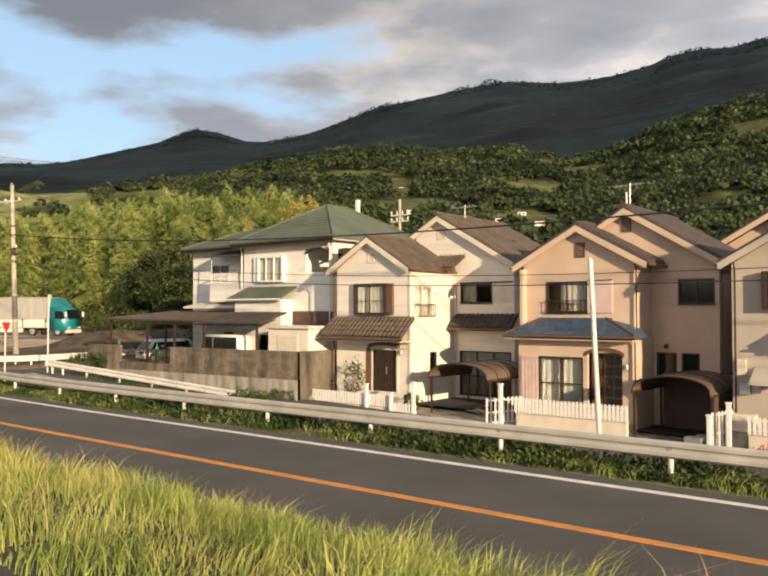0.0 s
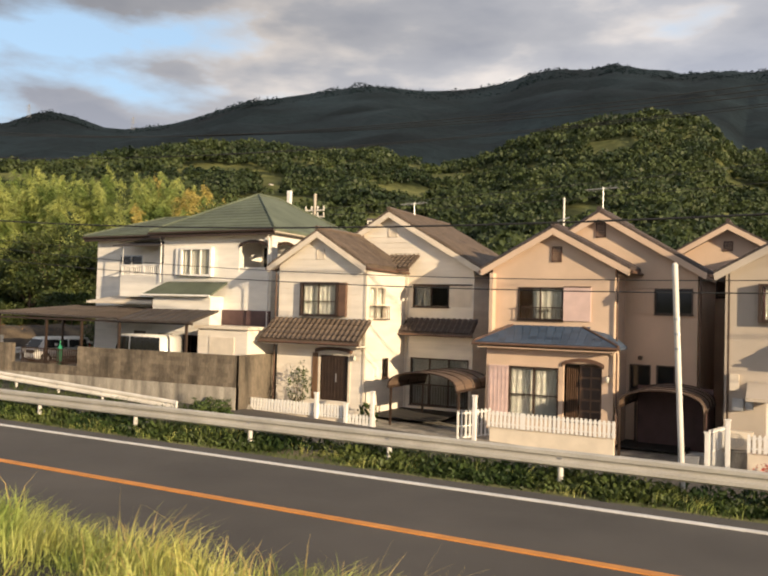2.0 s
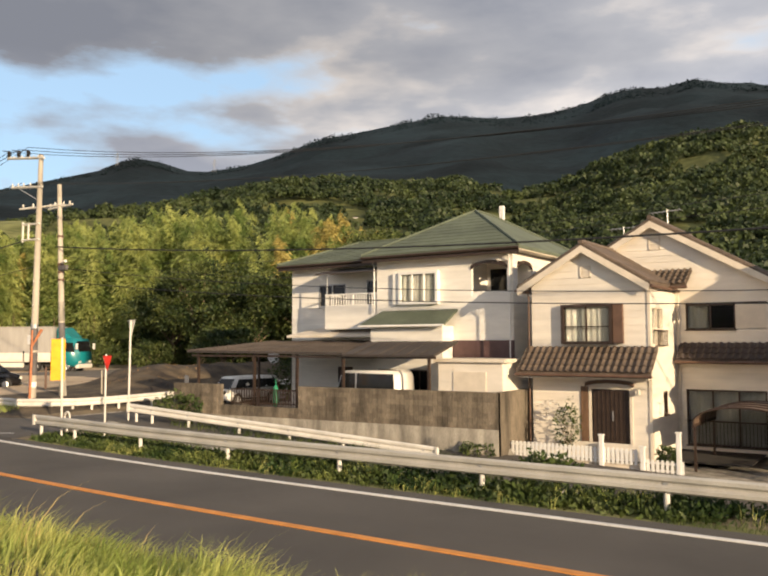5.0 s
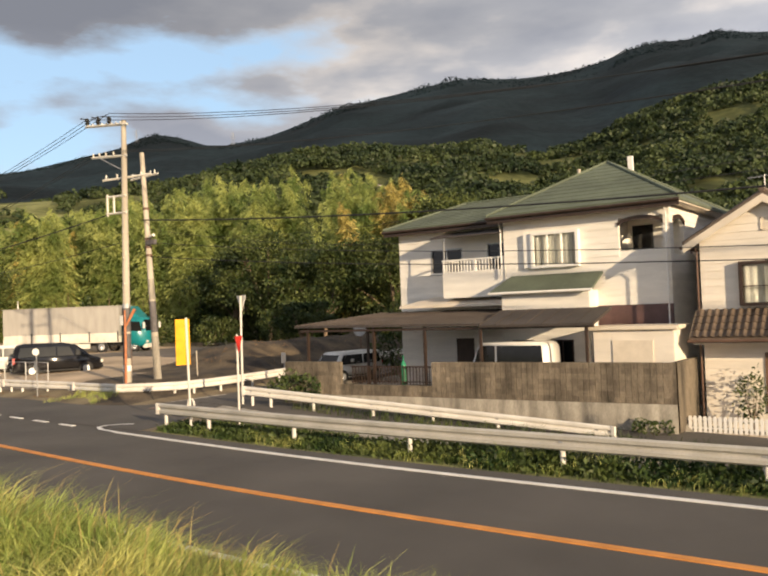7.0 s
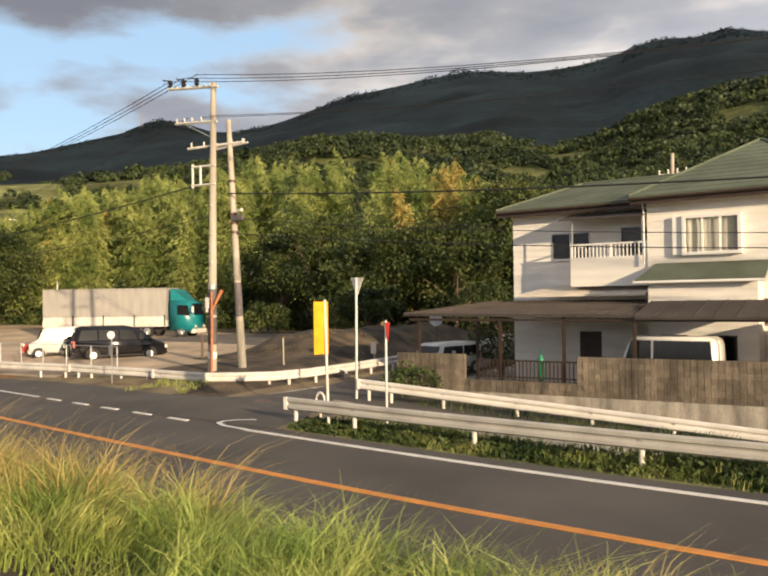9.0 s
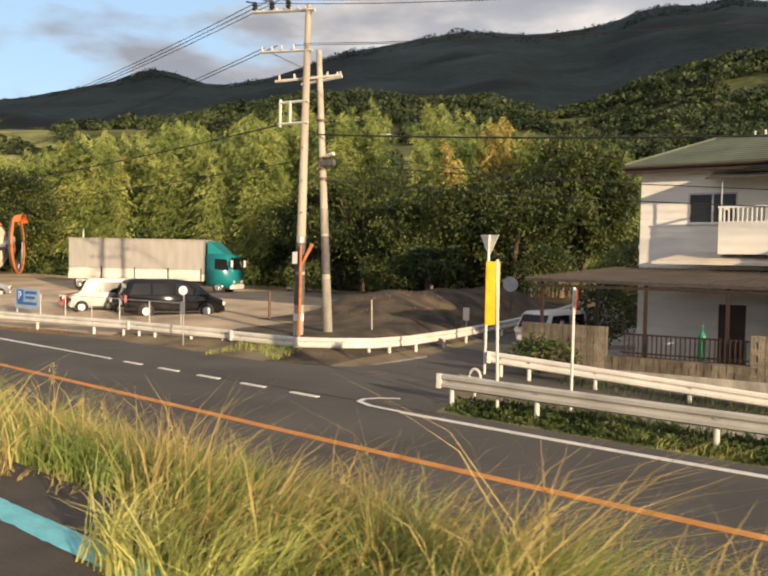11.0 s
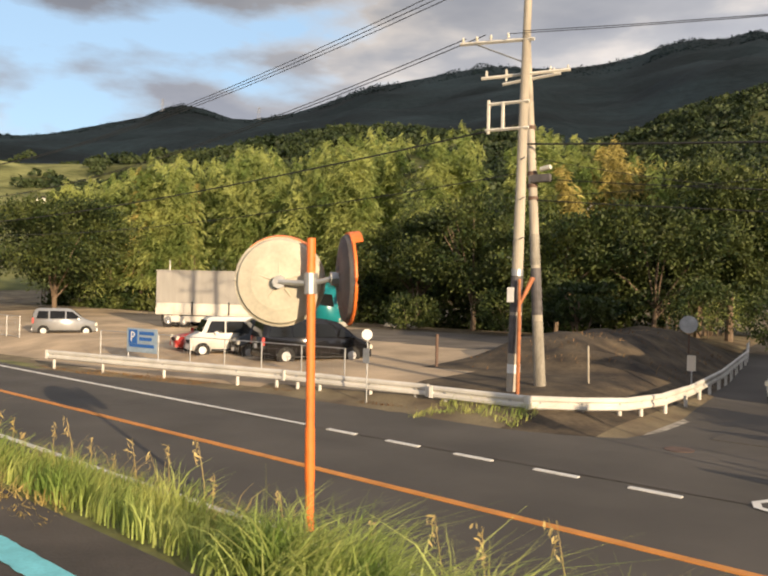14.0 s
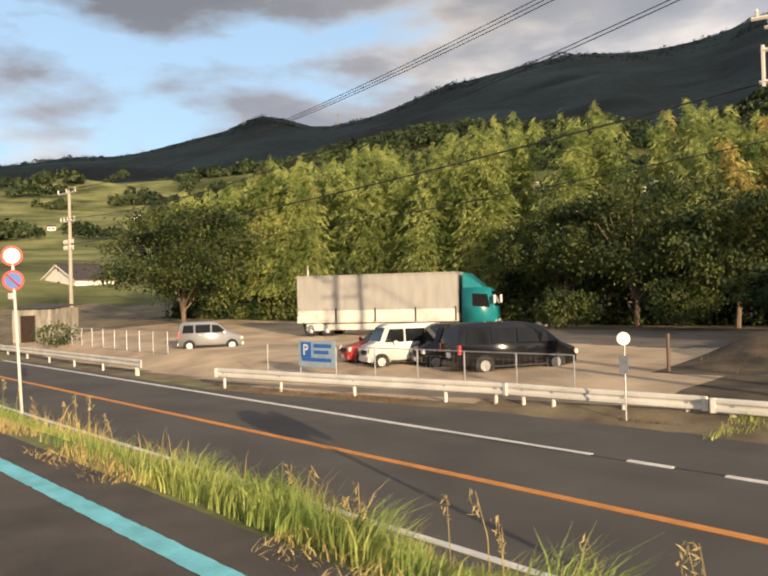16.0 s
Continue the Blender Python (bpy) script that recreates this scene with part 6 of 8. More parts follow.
wire("slack black telephone cable", (-44.8, 23.9, 7.3), (34, 21.5, 6.6), 2.3, 0.014)
wire("slack black telephone cable", (-44.7, 23.9, 6.6), (34, 21.5, 6.0), 2.0, 0.018)
wire("slack black telephone cable", (-44.5, 22.2, 8.7), (-103.6, 32, 8.4), 0.6, 0.028)
wire("slack black telephone cable", (-44.5, 22.2, 7.2), (-103.6, 32, 7.9), 0.9, 0.016)
wire("thin service wire to the white house", (-44.9, 23.8, 8.0), (-33.5, 29.2, 6.6), 0.3, 0.010)
wire("thin power line behind the houses", (-32.8, 49.7, 11.3), (40, 52, 17), 0.8, 0.02)
wire("thin power line behind the houses", (-32.8, 49.7, 10.8), (40, 52, 15), 0.8, 0.02)
wire("thin power line behind the houses", (-32.8, 49.7, 11.3), (-78, 56, 12.2), 1.0, 0.02)


def post_thing(name, label, category, base, top, r, mt, seg=10):
    g = placed(name, label, category, base)
    part("post", tube([base, top], r, seg), mt, g)
    return g


def disc_part(name, c, n, r, thick, mt, parent, seg=28):
    """A round plate with its face along n."""
    c, n = Vector(c), Vector(n).normalized()
    return part(name, tube([c - n * thick / 2, c + n * thick / 2], r, seg), mt, parent)


def tri_plate(name, c, n, w, mt, parent, thick=0.02):
    c, n = Vector(c), Vector(n).normalized()
    u = Vector((0, 0, 1)).cross(n).normalized()
    pts = [c + u * w / 2 + Vector((0, 0, w * 0.29)), c - u * w / 2 + Vector((0, 0, w * 0.29)), c - Vector((0, 0, w * 0.57))]
    bm = add_hull(bmesh.new(), ([p - n * thick / 2 for p in pts], [p + n * thick / 2 for p in pts]))
    bmesh.ops.recalc_face_normals(bm, faces=bm.faces)
    return part(name, bm, mt, parent)


wp = post_thing("marker_post", "tall plain white steel post behind the guard rail", "post", (-1.27, 15.75, -0.3), (-1.50, 15.75, 4.62), 0.058, "steel_white")
part("cap", tube([(-1.50, 15.75, 4.62), (-1.502, 15.75, 4.67)], [0.062, 0.03], 10), "steel_white", wp)
for z in (2.9, 3.2, 3.5):
    px = -1.27 - 0.23 * (z + 0.3) / 4.92
    part("band", tube([(px, 15.75, z), (px - 0.003, 15.75, z + 0.05)], 0.066, 10), "galv", wp)
ys_ = post_thing("give_way_sign", "grey back of a triangular sign on a white post", "road sign", (-36.2, 21.65, -0.2), (-36.15, 21.65, 4.35), 0.045, "steel_white")
tri_plate("plate", (-36.17, 21.72, 4.12), (0.30, 0.95, 0), 0.80, "alu", ys_)
st = post_thing("stop_sign", "red triangular stop sign on a white post", "road sign", (-31.5, 16.95, -0.1), (-31.5, 16.95, 2.95), 0.035, "steel_white")
tri_plate("plate", (-31.45, 16.97, 2.72), (0.905, 0.425, 0), 0.62, "red", st)
tri_plate("back_plate", (-31.463, 16.964, 2.72), (0.905, 0.425, 0), 0.60, "alu", st, 0.012)
yl = post_thing("warning_sign", "tall yellow warning board on a white post", "road sign", (-33.05, 16.3, -0.1), (-33.15, 16.3, 3.55), 0.04, "steel_white")
bm = bmesh.new()
c, u = Vector((-33.16, 16.34, 0)), Vector((0.19, 0.98, 0)).normalized()
nn = Vector((0.98, -0.19, 0)).normalized()
add_hull(bm, ([c - u * 0.42 + nn * 0.01 + Vector((0, 0, 2.02)), c + u * 0.09 + nn * 0.01 + Vector((0, 0, 2.02)), c + u * 0.09 + nn * 0.01 + Vector((0, 0, 3.5)), c - u * 0.42 + nn * 0.01 + Vector((0, 0, 3.5))],
              [c - u * 0.42 - nn * 0.01 + Vector((0, 0, 2.02)), c + u * 0.09 - nn * 0.01 + Vector((0, 0, 2.02)), c + u * 0.09 - nn * 0.01 + Vector((0, 0, 3.5)), c - u * 0.42 - nn * 0.01 + Vector((0, 0, 3.5))]))
bmesh.ops.recalc_face_normals(bm, faces=bm.faces)
part("board", bm, "yellow", yl)
rs = post_thing("round_sign", "small round white sign on a slim post", "road sign", (-48.4, 20.1, -0.05), (-48.4, 20.1, 2.3), 0.025, "galv")
disc_part("plate", (-48.4, 20.06, 2.18), (0.5, -0.86, 0), 0.17, 0.015, "trim_w", rs)
part("plate", box(-48.52, -48.28, 20.03, 20.05, 1.3, 1.75), "galv", rs)
s2 = post_thing("no_parking_sign", "two round traffic signs on a white post", "road sign", (-60.0, 9.6, 0.05), (-60.5, 9.6, 4.95), 0.04, "steel_white")
nrm = Vector((0.86, -0.5, 0.0)).normalized()
for z, mt in ((4.72, "trim_w"), (4.07, "blue")):
    x = -60.0 - 0.5 * (z / 4.9)
    c0 = Vector((x, 9.6, z)) + nrm * 0.05
    disc_part("plate", c0, nrm, 0.27, 0.02, "red", s2)
    disc_part("face", c0 + nrm * 0.013, nrm, 0.205, 0.012, mt, s2)
    if mt == "trim_w":
        for k in (-1, 1):
            o = Vector((0.5, 0.86, 0)) * (0.05 * k)
            part("figure", box(c0.x + o.x - 0.02, c0.x + o.x + 0.02, c0.y + o.y - 0.05, c0.y + o.y - 0.04, z - 0.09, z + 0.09), "blue", s2)
    else:
        uu = Vector((0.5, 0.86, 0)).normalized()
        part("bar", tube([c0 + nrm * 0.024 - uu * 0.16 + Vector((0, 0, 0.16)), c0 + nrm * 0.024 + uu * 0.16 - Vector((0, 0, 0.16))], 0.022, 6), "red", s2)
part("plate", box(-60.55, -60.25, 9.5, 9.52, 3.58, 3.74), "trim_w", s2)


def traffic_mirror():
    """Two convex mirrors back to back on an orange post, seen from behind."""
    g = placed("traffic_mirror", "orange post with two round convex traffic mirrors", "traffic mirror", (-39.9, 7.95, 0.6))
    part("post", tube([(-39.86, 7.93, 0.5), (-40.0, 7.99, 4.12)], 0.055, 14), "orange", g)
    part("sleeve", tube([(-39.885, 7.94, 1.1), (-39.91, 7.95, 1.75)], 0.063, 14), "orange", g)
    for c, n, back, pre in (((-40.44, 7.90, 3.57), (-0.63, 0.77, 0.04), "disc", "left"), ((-39.62, 8.20, 3.62), (0.66, 0.75, 0.03), "pole_dark", "right")):
        c, n = Vector(c), Vector(n).normalized()
        shell_ = part("mirror_back", tube([c - n * 0.075, c - n * 0.06, c - n * 0.02, c + n * 0.03, c + n * 0.06], [0.12, 0.36, 0.53, 0.56, 0.56], 36), back, g, "weathered cream mirror back with stiffening ribs" if pre == "left" else "grey mirror back with an orange rim", smooth=False)
        u = n.cross(Vector((0, 0, 1))).normalized()
        v = u.cross(n)
        for k in range(5):
            a = math.tau * k / 5 + 0.35
            d = u * math.cos(a) + v * math.sin(a)
            part("rib", tube([c - n * 0.075 + d * 0.11, c - n * 0.03 + d * 0.45], [0.016, 0.010], 6), back, shell_)
        part("mirror_face", tube([c + n * 0.055, c + n * 0.075, c + n * 0.095], [0.50, 0.38, 0.12], 36), "mirror", shell_)
        # rim and hood
        rim = bmesh.new()
        add_tube(rim, [c + n * 0.05 + (u * math.cos(a) + v * math.sin(a)) * 0.565 for a in np.linspace(0, math.tau, 37)], 0.022, 6, False)
        part("rim", rim, "orange" if pre == "right" else back, shell_)
        hd = bmesh.new()
        prev = None
        for a in np.linspace(radians(48), radians(132), 13):
            d = u * math.cos(a) + v * math.sin(a)
            cur = [hd.verts.new(c + d * r + n * o) for r, o in ((0.57, 0.03), (0.58, 0.03), (0.60, 0.17), (0.59, 0.17))]
            if prev:
                for k in range(4):
                    hd.faces.new((prev[k], cur[k], cur[(k + 1) % 4], prev[(k + 1) % 4]))
            prev = cur
        bmesh.ops.recalc_face_normals(hd, faces=hd.faces)
        part("hood", hd, "orange", shell_)
        part("mount", tube([c - n * 0.07, c - n * 0.18], 0.085, 8), "galv", shell_)
        part("arm", tube([c - n * 0.16, Vector((-39.97, 7.97, 3.55))], 0.035, 8), "galv", g)
    part("clamp", tube([(-39.97, 7.97, 3.42), (-39.98, 7.975, 3.68)], 0.085, 10), "galv", g)


traffic_mirror()
sm = post_thing("traffic_mirror", "small round traffic mirror beside the side road", "traffic mirror", (-44.2, 40, 0.4), (-44.2, 40, 2.8), 0.04, "rust")
disc_part("mirror_back", (-44.2, 39.9, 2.35), (0.3, -0.95, 0), 0.42, 0.06, "galv", sm)
bp = post_thing("marker_post", "rusty iron stake on the gravel", "post", (-50.0, 26.6, 0.4), (-50.0, 26.6, 1.95), 0.06, "rust")
bp2 = post_thing("marker_post", "grey stake on the earth slope", "post", (-43.4, 25.6, 0.2), (-43.45, 25.6, 1.9), 0.035, "pole")
np_ = post_thing("marker_post", "small yellowish plate on a post beside the side road", "post", (-41.2, 29.5, 0.1), (-41.2, 29.5, 1.55), 0.03, "galv")
part("plate", box(-41.35, -41.05, 29.44, 29.46, 1.0, 1.55), "trim", np_)
wl = placed("delineator", "white loop marker at the end of the guard rail", "marker", (-34.2, 17.3, -0.1))
part("loop", tube([(-34.2 + 0.16 * math.cos(a), 17.3, 0.55 + 0.22 * math.sin(a)) for a in np.linspace(0, math.tau, 20)], 0.035, 8, False), "steel_white", wl)
part("post", tube([(-34.2, 17.3, -0.2), (-34.2, 17.3, 0.34)], 0.035, 8), "steel_white", wl)
mh = tagged(disc_part("manhole_cover", (-38.7, 19.4, 0.018), (0, 0, 1), 0.33, 0.012, "rust", None), "round cast-iron manhole cover in the asphalt", "manhole cover")


# ---- parking ground ----
def wire_fence(label, x0, y0, x1, y1, zb, h, n, mt="galv"):
    g = placed("wire_fence", label, "fence", (x0, y0, zb))
    for k in range(n + 1):
        f = k / n
        x, y = x0 + (x1 - x0) * f, y0 + (y1 - y0) * f
        part("post", tube([(x, y, zb - 0.3), (x, y, zb + h)], 0.028, 8), mt, g)
    for z in (zb + h, zb + 0.1):
        part("rail", tube([(x0, y0, z), (x1, y1, z)], 0.018, 6), mt, g)
    m = bmesh.new()
    L_ = math.hypot(x1 - x0, y1 - y0)
    for k in range(int(L_ / 0.2)):
        f = (k + 0.5) * 0.2 / L_
        x, y = x0 + (x1 - x0) * f, y0 + (y1 - y0) * f
        add_tube(m, [(x, y, zb + 0.1), (x, y, zb + h)], 0.0018, 3, False)
    for k in range(4):
        z = zb + 0.1 + (h - 0.1) * (k + 1) / 5
        add_tube(m, [(x0, y0, z), (x1, y1, z)], 0.0018, 3, False)
    tagged(part("mesh", m, mt, g), kind="stuff")
    return g


wire_fence("low galvanised wire fence in front of the parked cars", -65.3, 22.0, -51.1, 22.3, 0.35, 1.15, 7)
wire_fence("low galvanised wire fence beside the silver car", -92.0, 26.4, -77.6, 24.9, 0.4, 1.3, 8)
ps = placed("parking_sign", "blue and white parking board on the wire fence", "sign", (-62.3, 21.9, 0.7))
part("board", box(-63.2, -61.1, 21.90, 21.93, 0.68, 1.72, 0.01), "sign_pale", ps)
part("panel", box(-63.05, -62.45, 21.885, 21.897, 1.05, 1.65), "blue", ps)
for i, (a, b, c_) in enumerate(((-62.3, -61.3, 1.45), (-62.3, -61.45, 1.2), (-63.0, -61.3, 0.9))):
    part("bar", box(a, b, 21.885, 21.897, c_, c_ + 0.14), "blue", ps)
fc = bpy.data.curves.new("letter", "FONT")
fc.body, fc.size, fc.extrude = "P", 0.62, 0.004
lt = new("letter", fc)
lt.parent = ps
lt.matrix_basis = pose(-62.93 + 62.3, 21.88 - 21.9, 1.14 - 0.7, 90, 0, 0)
fc.materials.append(M["trim_w"])


def wheel(parent, x, y, z, r, w, name="wheel"):
    t = part(name, tube([(x, y - w / 2, z), (x, y - w / 2 + 0.03, z), (x, y + w / 2 - 0.03, z), (x, y + w / 2, z)], [r * 0.90, r, r, r * 0.90], 22), "rubber", parent)
    for s in (-1, 1):
        part("rim", tube([(x, y + s * (w / 2 - 0.005), z), (x, y + s * (w / 2 + 0.012), z)], [r * 0.62, r * 0.55], 16), "hub", t)
        for k in range(5):
            a = math.tau * k / 5
            part("spoke", tube([(x, y + s * (w / 2 + 0.014), z), (x + r * 0.5 * math.cos(a), y + s * (w / 2 + 0.014), z + r * 0.5 * math.sin(a))], 0.022, 5), "hub", t)


def car(name, label, at, turn, outline, width, wheels, wr, windows, paint, tumble=0.82, belt=0.95, screens=(), lamps=True):
    """A car from its side outline: x forward, z up. Windows are outlines in the side view; screens join two outline points."""
    g = thing(name, label, "car" if name != "truck" else "truck", at, turn)
    hw = width / 2
    top = max(z for _, z in outline)

    def half(z):
        return hw * (1 - (1 - tumble) * max(0, z - belt) / (top - belt)) if z > belt else hw * (1 - 0.05 * max(0, (0.45 - z)) / 0.3)
    bm = bmesh.new()
    L_ = [bm.verts.new((x, half(z), z)) for x, z in outline]
    R_ = [bm.verts.new((x, -half(z), z)) for x, z in outline]
    n = len(outline)
    bm.faces.new(L_)
    bm.faces.new(R_[::-1])
    for i in range(n):
        bm.faces.new((L_[(i + 1) % n], L_[i], R_[i], R_[(i + 1) % n]))
    bmesh.ops.recalc_face_normals(bm, faces=bm.faces)
    bmesh.ops.bevel(bm, geom=list(bm.edges), offset=0.05, segments=2, affect="EDGES", clamp_overlap=True)
    body = part("body", bm, paint, g, smooth=True)
    for x in wheels:
        for s in (-1, 1):
            # dark wheel arch and the wheel in it
            part("wheel_arch", tube([(x, s * (hw - 0.10), wr), (x, s * (hw + 0.004), wr)], wr * 1.17, 22), "rubber", g)
            wheel(g, x, s * (hw - 0.08), wr, wr, 0.2)
    for poly in windows:
        for s in (-1, 1):
            bm = bmesh.new()
            a = [(x, s * (half(z) - 0.03), z) for x, z in poly]
            b = [(x, s * (half(z) + 0.008), z) for x, z in poly]
            add_hull(bm, (a, b))
            bmesh.ops.recalc_face_normals(bm, faces=bm.faces)
            part("side_window", bm, "glass_dark", g)
    for nm, (x0, z0), (x1, z1), ox in screens:
        bm = bmesh.new()
        y0, y1 = half(z0) - 0.10, half(z1) - 0.10
        p = [(x0, -y0, z0), (x0, y0, z0), (x1, y1, z1), (x1, -y1, z1)]
        add_hull(bm, ([(x + ox, y, z + 0.006) for x, y, z in p], [(x - ox * 2, y, z - 0.03) for x, y, z in p]))
        bmesh.ops.recalc_face_normals(bm, faces=bm.faces)
        part(nm, bm, "glass_dark", g)
    xs_ = [x for x, _ in outline]
    f, r = max(xs_), min(xs_)
    if lamps:
        for s in (-1, 1):
            part("headlight", box(f - 0.14, f - 0.0, s * (hw - 0.12) - 0.16, s * (hw - 0.12) + 0.10, 0.62, 0.80, 0.02), "lamp", g)
            part("tail_light", box(r - 0.005, r + 0.10, s * (hw - 0.10) - 0.07, s * (hw - 0.10) + 0.07, 0.75, 1.10, 0.02), "red", g)
            part("door_mirror", box(f - 1.15, f - 1.0, s * (hw + 0.03), s * (hw + 0.16), 0.98, 1.12, 0.02), paint, g)
        part("bumper", box(f - 0.10, f + 0.03, -hw + 0.12, hw - 0.12, 0.28, 0.48, 0.03), paint, g)
        part("bumper", box(r - 0.03, r + 0.10, -hw + 0.12, hw - 0.12, 0.30, 0.50, 0.03), paint, g)
        part("grille", box(f - 0.05, f + 0.012, -0.35, 0.35, 0.55, 0.72, 0.01), "rubber", g)
        part("number_plate", box(r - 0.045, r - 0.02, -0.17, 0.17, 0.62, 0.80), "trim_w", g)
        part("number_plate", box(f + 0.034, f + 0.045, -0.17, 0.17, 0.32, 0.48), "trim_w", g)
    for s in (-1, 1):
        part("sill", box(r + 0.8, f - 0.9, s * hw - 0.02, s * hw + 0.006, 0.26, 0.34), "rubber", g)
        for x in (f - 1.55, f - 2.45):
            part("door_handle", box(x - 0.08, x + 0.08, s * hw - 0.005, s * hw + 0.022, 0.92, 0.95), paint, g)
    return g


VAN = [(-2.4, 0.25), (2.3, 0.25), (2.42, 0.6), (2.36, 0.85), (1.75, 1.08), (0.95, 1.72), (0.3, 1.86), (-1.9, 1.86), (-2.25, 1.75), (-2.42, 1.0)]
car("car", "black minivan parked on the gravel", (-55.75, 25.75, 0.50), 62, VAN, 1.78, (-1.42, 1.48), 0.33,
    [[(-2.15, 1.12), (-1.2, 1.12), (-1.2, 1.66), (-2.0, 1.66)], [(-1.12, 1.12), (-0.15, 1.12), (-0.15, 1.66), (-1.12, 1.66)], [(-0.07, 1.12), (0.82, 1.12), (0.6, 1.62), (-0.07, 1.66)], [(0.9, 1.12), (1.5, 1.12), (0.98, 1.5)]],
    "car_black", screens=(("windscreen", (1.66, 1.12), (1.0, 1.68), 0.02), ("rear_window", (-2.41, 1.1), (-2.27, 1.68), -0.02)))
KEI = [(-1.68, 0.24), (1.6, 0.24), (1.70, 0.55), (1.66, 0.86), (1.25, 1.02), (0.95, 1.66), (0.7, 1.76), (-1.45, 1.76), (-1.62, 1.66), (-1.70, 0.9)]
KW = [[(-1.5, 1.06), (-0.75, 1.06), (-0.75, 1.58), (-1.4, 1.58)], [(-0.68, 1.06), (0.15, 1.06), (0.15, 1.58), (-0.68, 1.58)], [(0.22, 1.06), (1.05, 1.06), (0.82, 1.58), (0.22, 1.58)]]
KS = (("windscreen", (1.2, 1.08), (0.97, 1.62), 0.02), ("rear_window", (-1.68, 1.05), (-1.635, 1.6), -0.02))
car("car", "white boxy light wagon parked on the gravel", (-60.6, 25.3, 0.50), 242, KEI, 1.48, (-1.15, 1.2), 0.29, KW, "car_white", screens=KS, tumble=0.88)
car("car", "black boxy light wagon parked between two cars", (-58.5, 26.1, 0.50), 242, KEI, 1.48, (-1.15, 1.2), 0.29, KW, "car_black", screens=KS, tumble=0.88)
HATCH = [(-1.85, 0.25), (1.8, 0.25), (1.92, 0.55), (1.86, 0.75), (0.95, 0.95), (0.25, 1.44), (-0.2, 1.52), (-1.3, 1.48), (-1.78, 1.0)]
HWIN = [[(-1.45, 1.0), (-0.55, 1.0), (-0.55, 1.4), (-1.2, 1.38)], [(-0.48, 1.0), (0.7, 1.0), (0.2, 1.36), (-0.48, 1.42)]]
car("car", "red hatchback parked beside the parking board", (-62.4, 26.2, 0.50), 242, HATCH, 1.68, (-1.2, 1.25), 0.30, HWIN, "car_red", screens=(("windscreen", (0.9, 0.98), (0.28, 1.42), 0.02), ("rear_window", (-1.74, 1.04), (-1.34, 1.44), -0.02)))
MPV = [(-1.8, 0.24), (1.75, 0.24), (1.86, 0.55), (1.80, 0.82), (1.1, 1.02), (0.45, 1.58), (0.1, 1.66), (-1.55, 1.66), (-1.74, 1.5), (-1.84, 0.9)]
MW = [[(-1.6, 1.05), (-0.95, 1.05), (-0.95, 1.5), (-1.5, 1.5)], [(-0.85, 1.05), (0.0, 1.05), (0.0, 1.52), (-0.85, 1.52)], [(0.08, 1.05), (0.95, 1.05), (0.42, 1.48), (0.08, 1.5)]]
car("car", "silver compact minivan parked near the fence", (-78.3, 28.2, 0.46), 57, MPV, 1.62, (-1.2, 1.22), 0.30, MW, "car_silver", screens=(("windscreen", (1.02, 1.06), (0.5, 1.54), 0.02), ("rear_window", (-1.83, 1.0), (-1.75, 1.48), -0.02)))
VAN2 = [(-1.5, 0.3), (1.5, 0.3), (1.6, 0.8), (1.55, 1.05), (1.2, 1.95), (1.05, 2.1), (-1.42, 2.1), (-1.56, 1.9), (-1.6, 0.9)]
car("car", "white van parked under the carport", (-26.45, 26.35, 0.08), 180, VAN2, 1.45, (-1.0, 1.05), 0.30,
    [[(-1.48, 1.2), (0.38, 1.2), (0.38, 1.99), (-1.42, 1.99)], [(0.46, 1.2), (1.38, 1.2), (1.12, 1.99), (0.46, 1.99)]], "car_white", 0.93, 1.2)

CABVAN = [(-1.62, 0.22), (1.6, 0.22), (1.68, 0.5), (1.62, 0.80), (1.25, 1.36), (1.02, 1.46), (-1.5, 1.46), (-1.64, 1.34), (-1.68, 0.75)]
car("car", "white boxy light van standing beside the side road", (-37.75, 30.6, 0.10), 262, CABVAN, 1.46, (-1.1, 1.15), 0.28,
    [[(-1.45, 0.86), (-0.3, 0.86), (-0.3, 1.32), (-1.4, 1.32)], [(-0.2, 0.86), (1.3, 0.86), (1.08, 1.32), (-0.2, 1.32)]], "car_white", 0.92, 0.8,
    screens=(("windscreen", (1.59, 0.82), (1.27, 1.33), 0.02), ("rear_window", (-1.67, 0.8), (-1.645, 1.3), -0.02)))


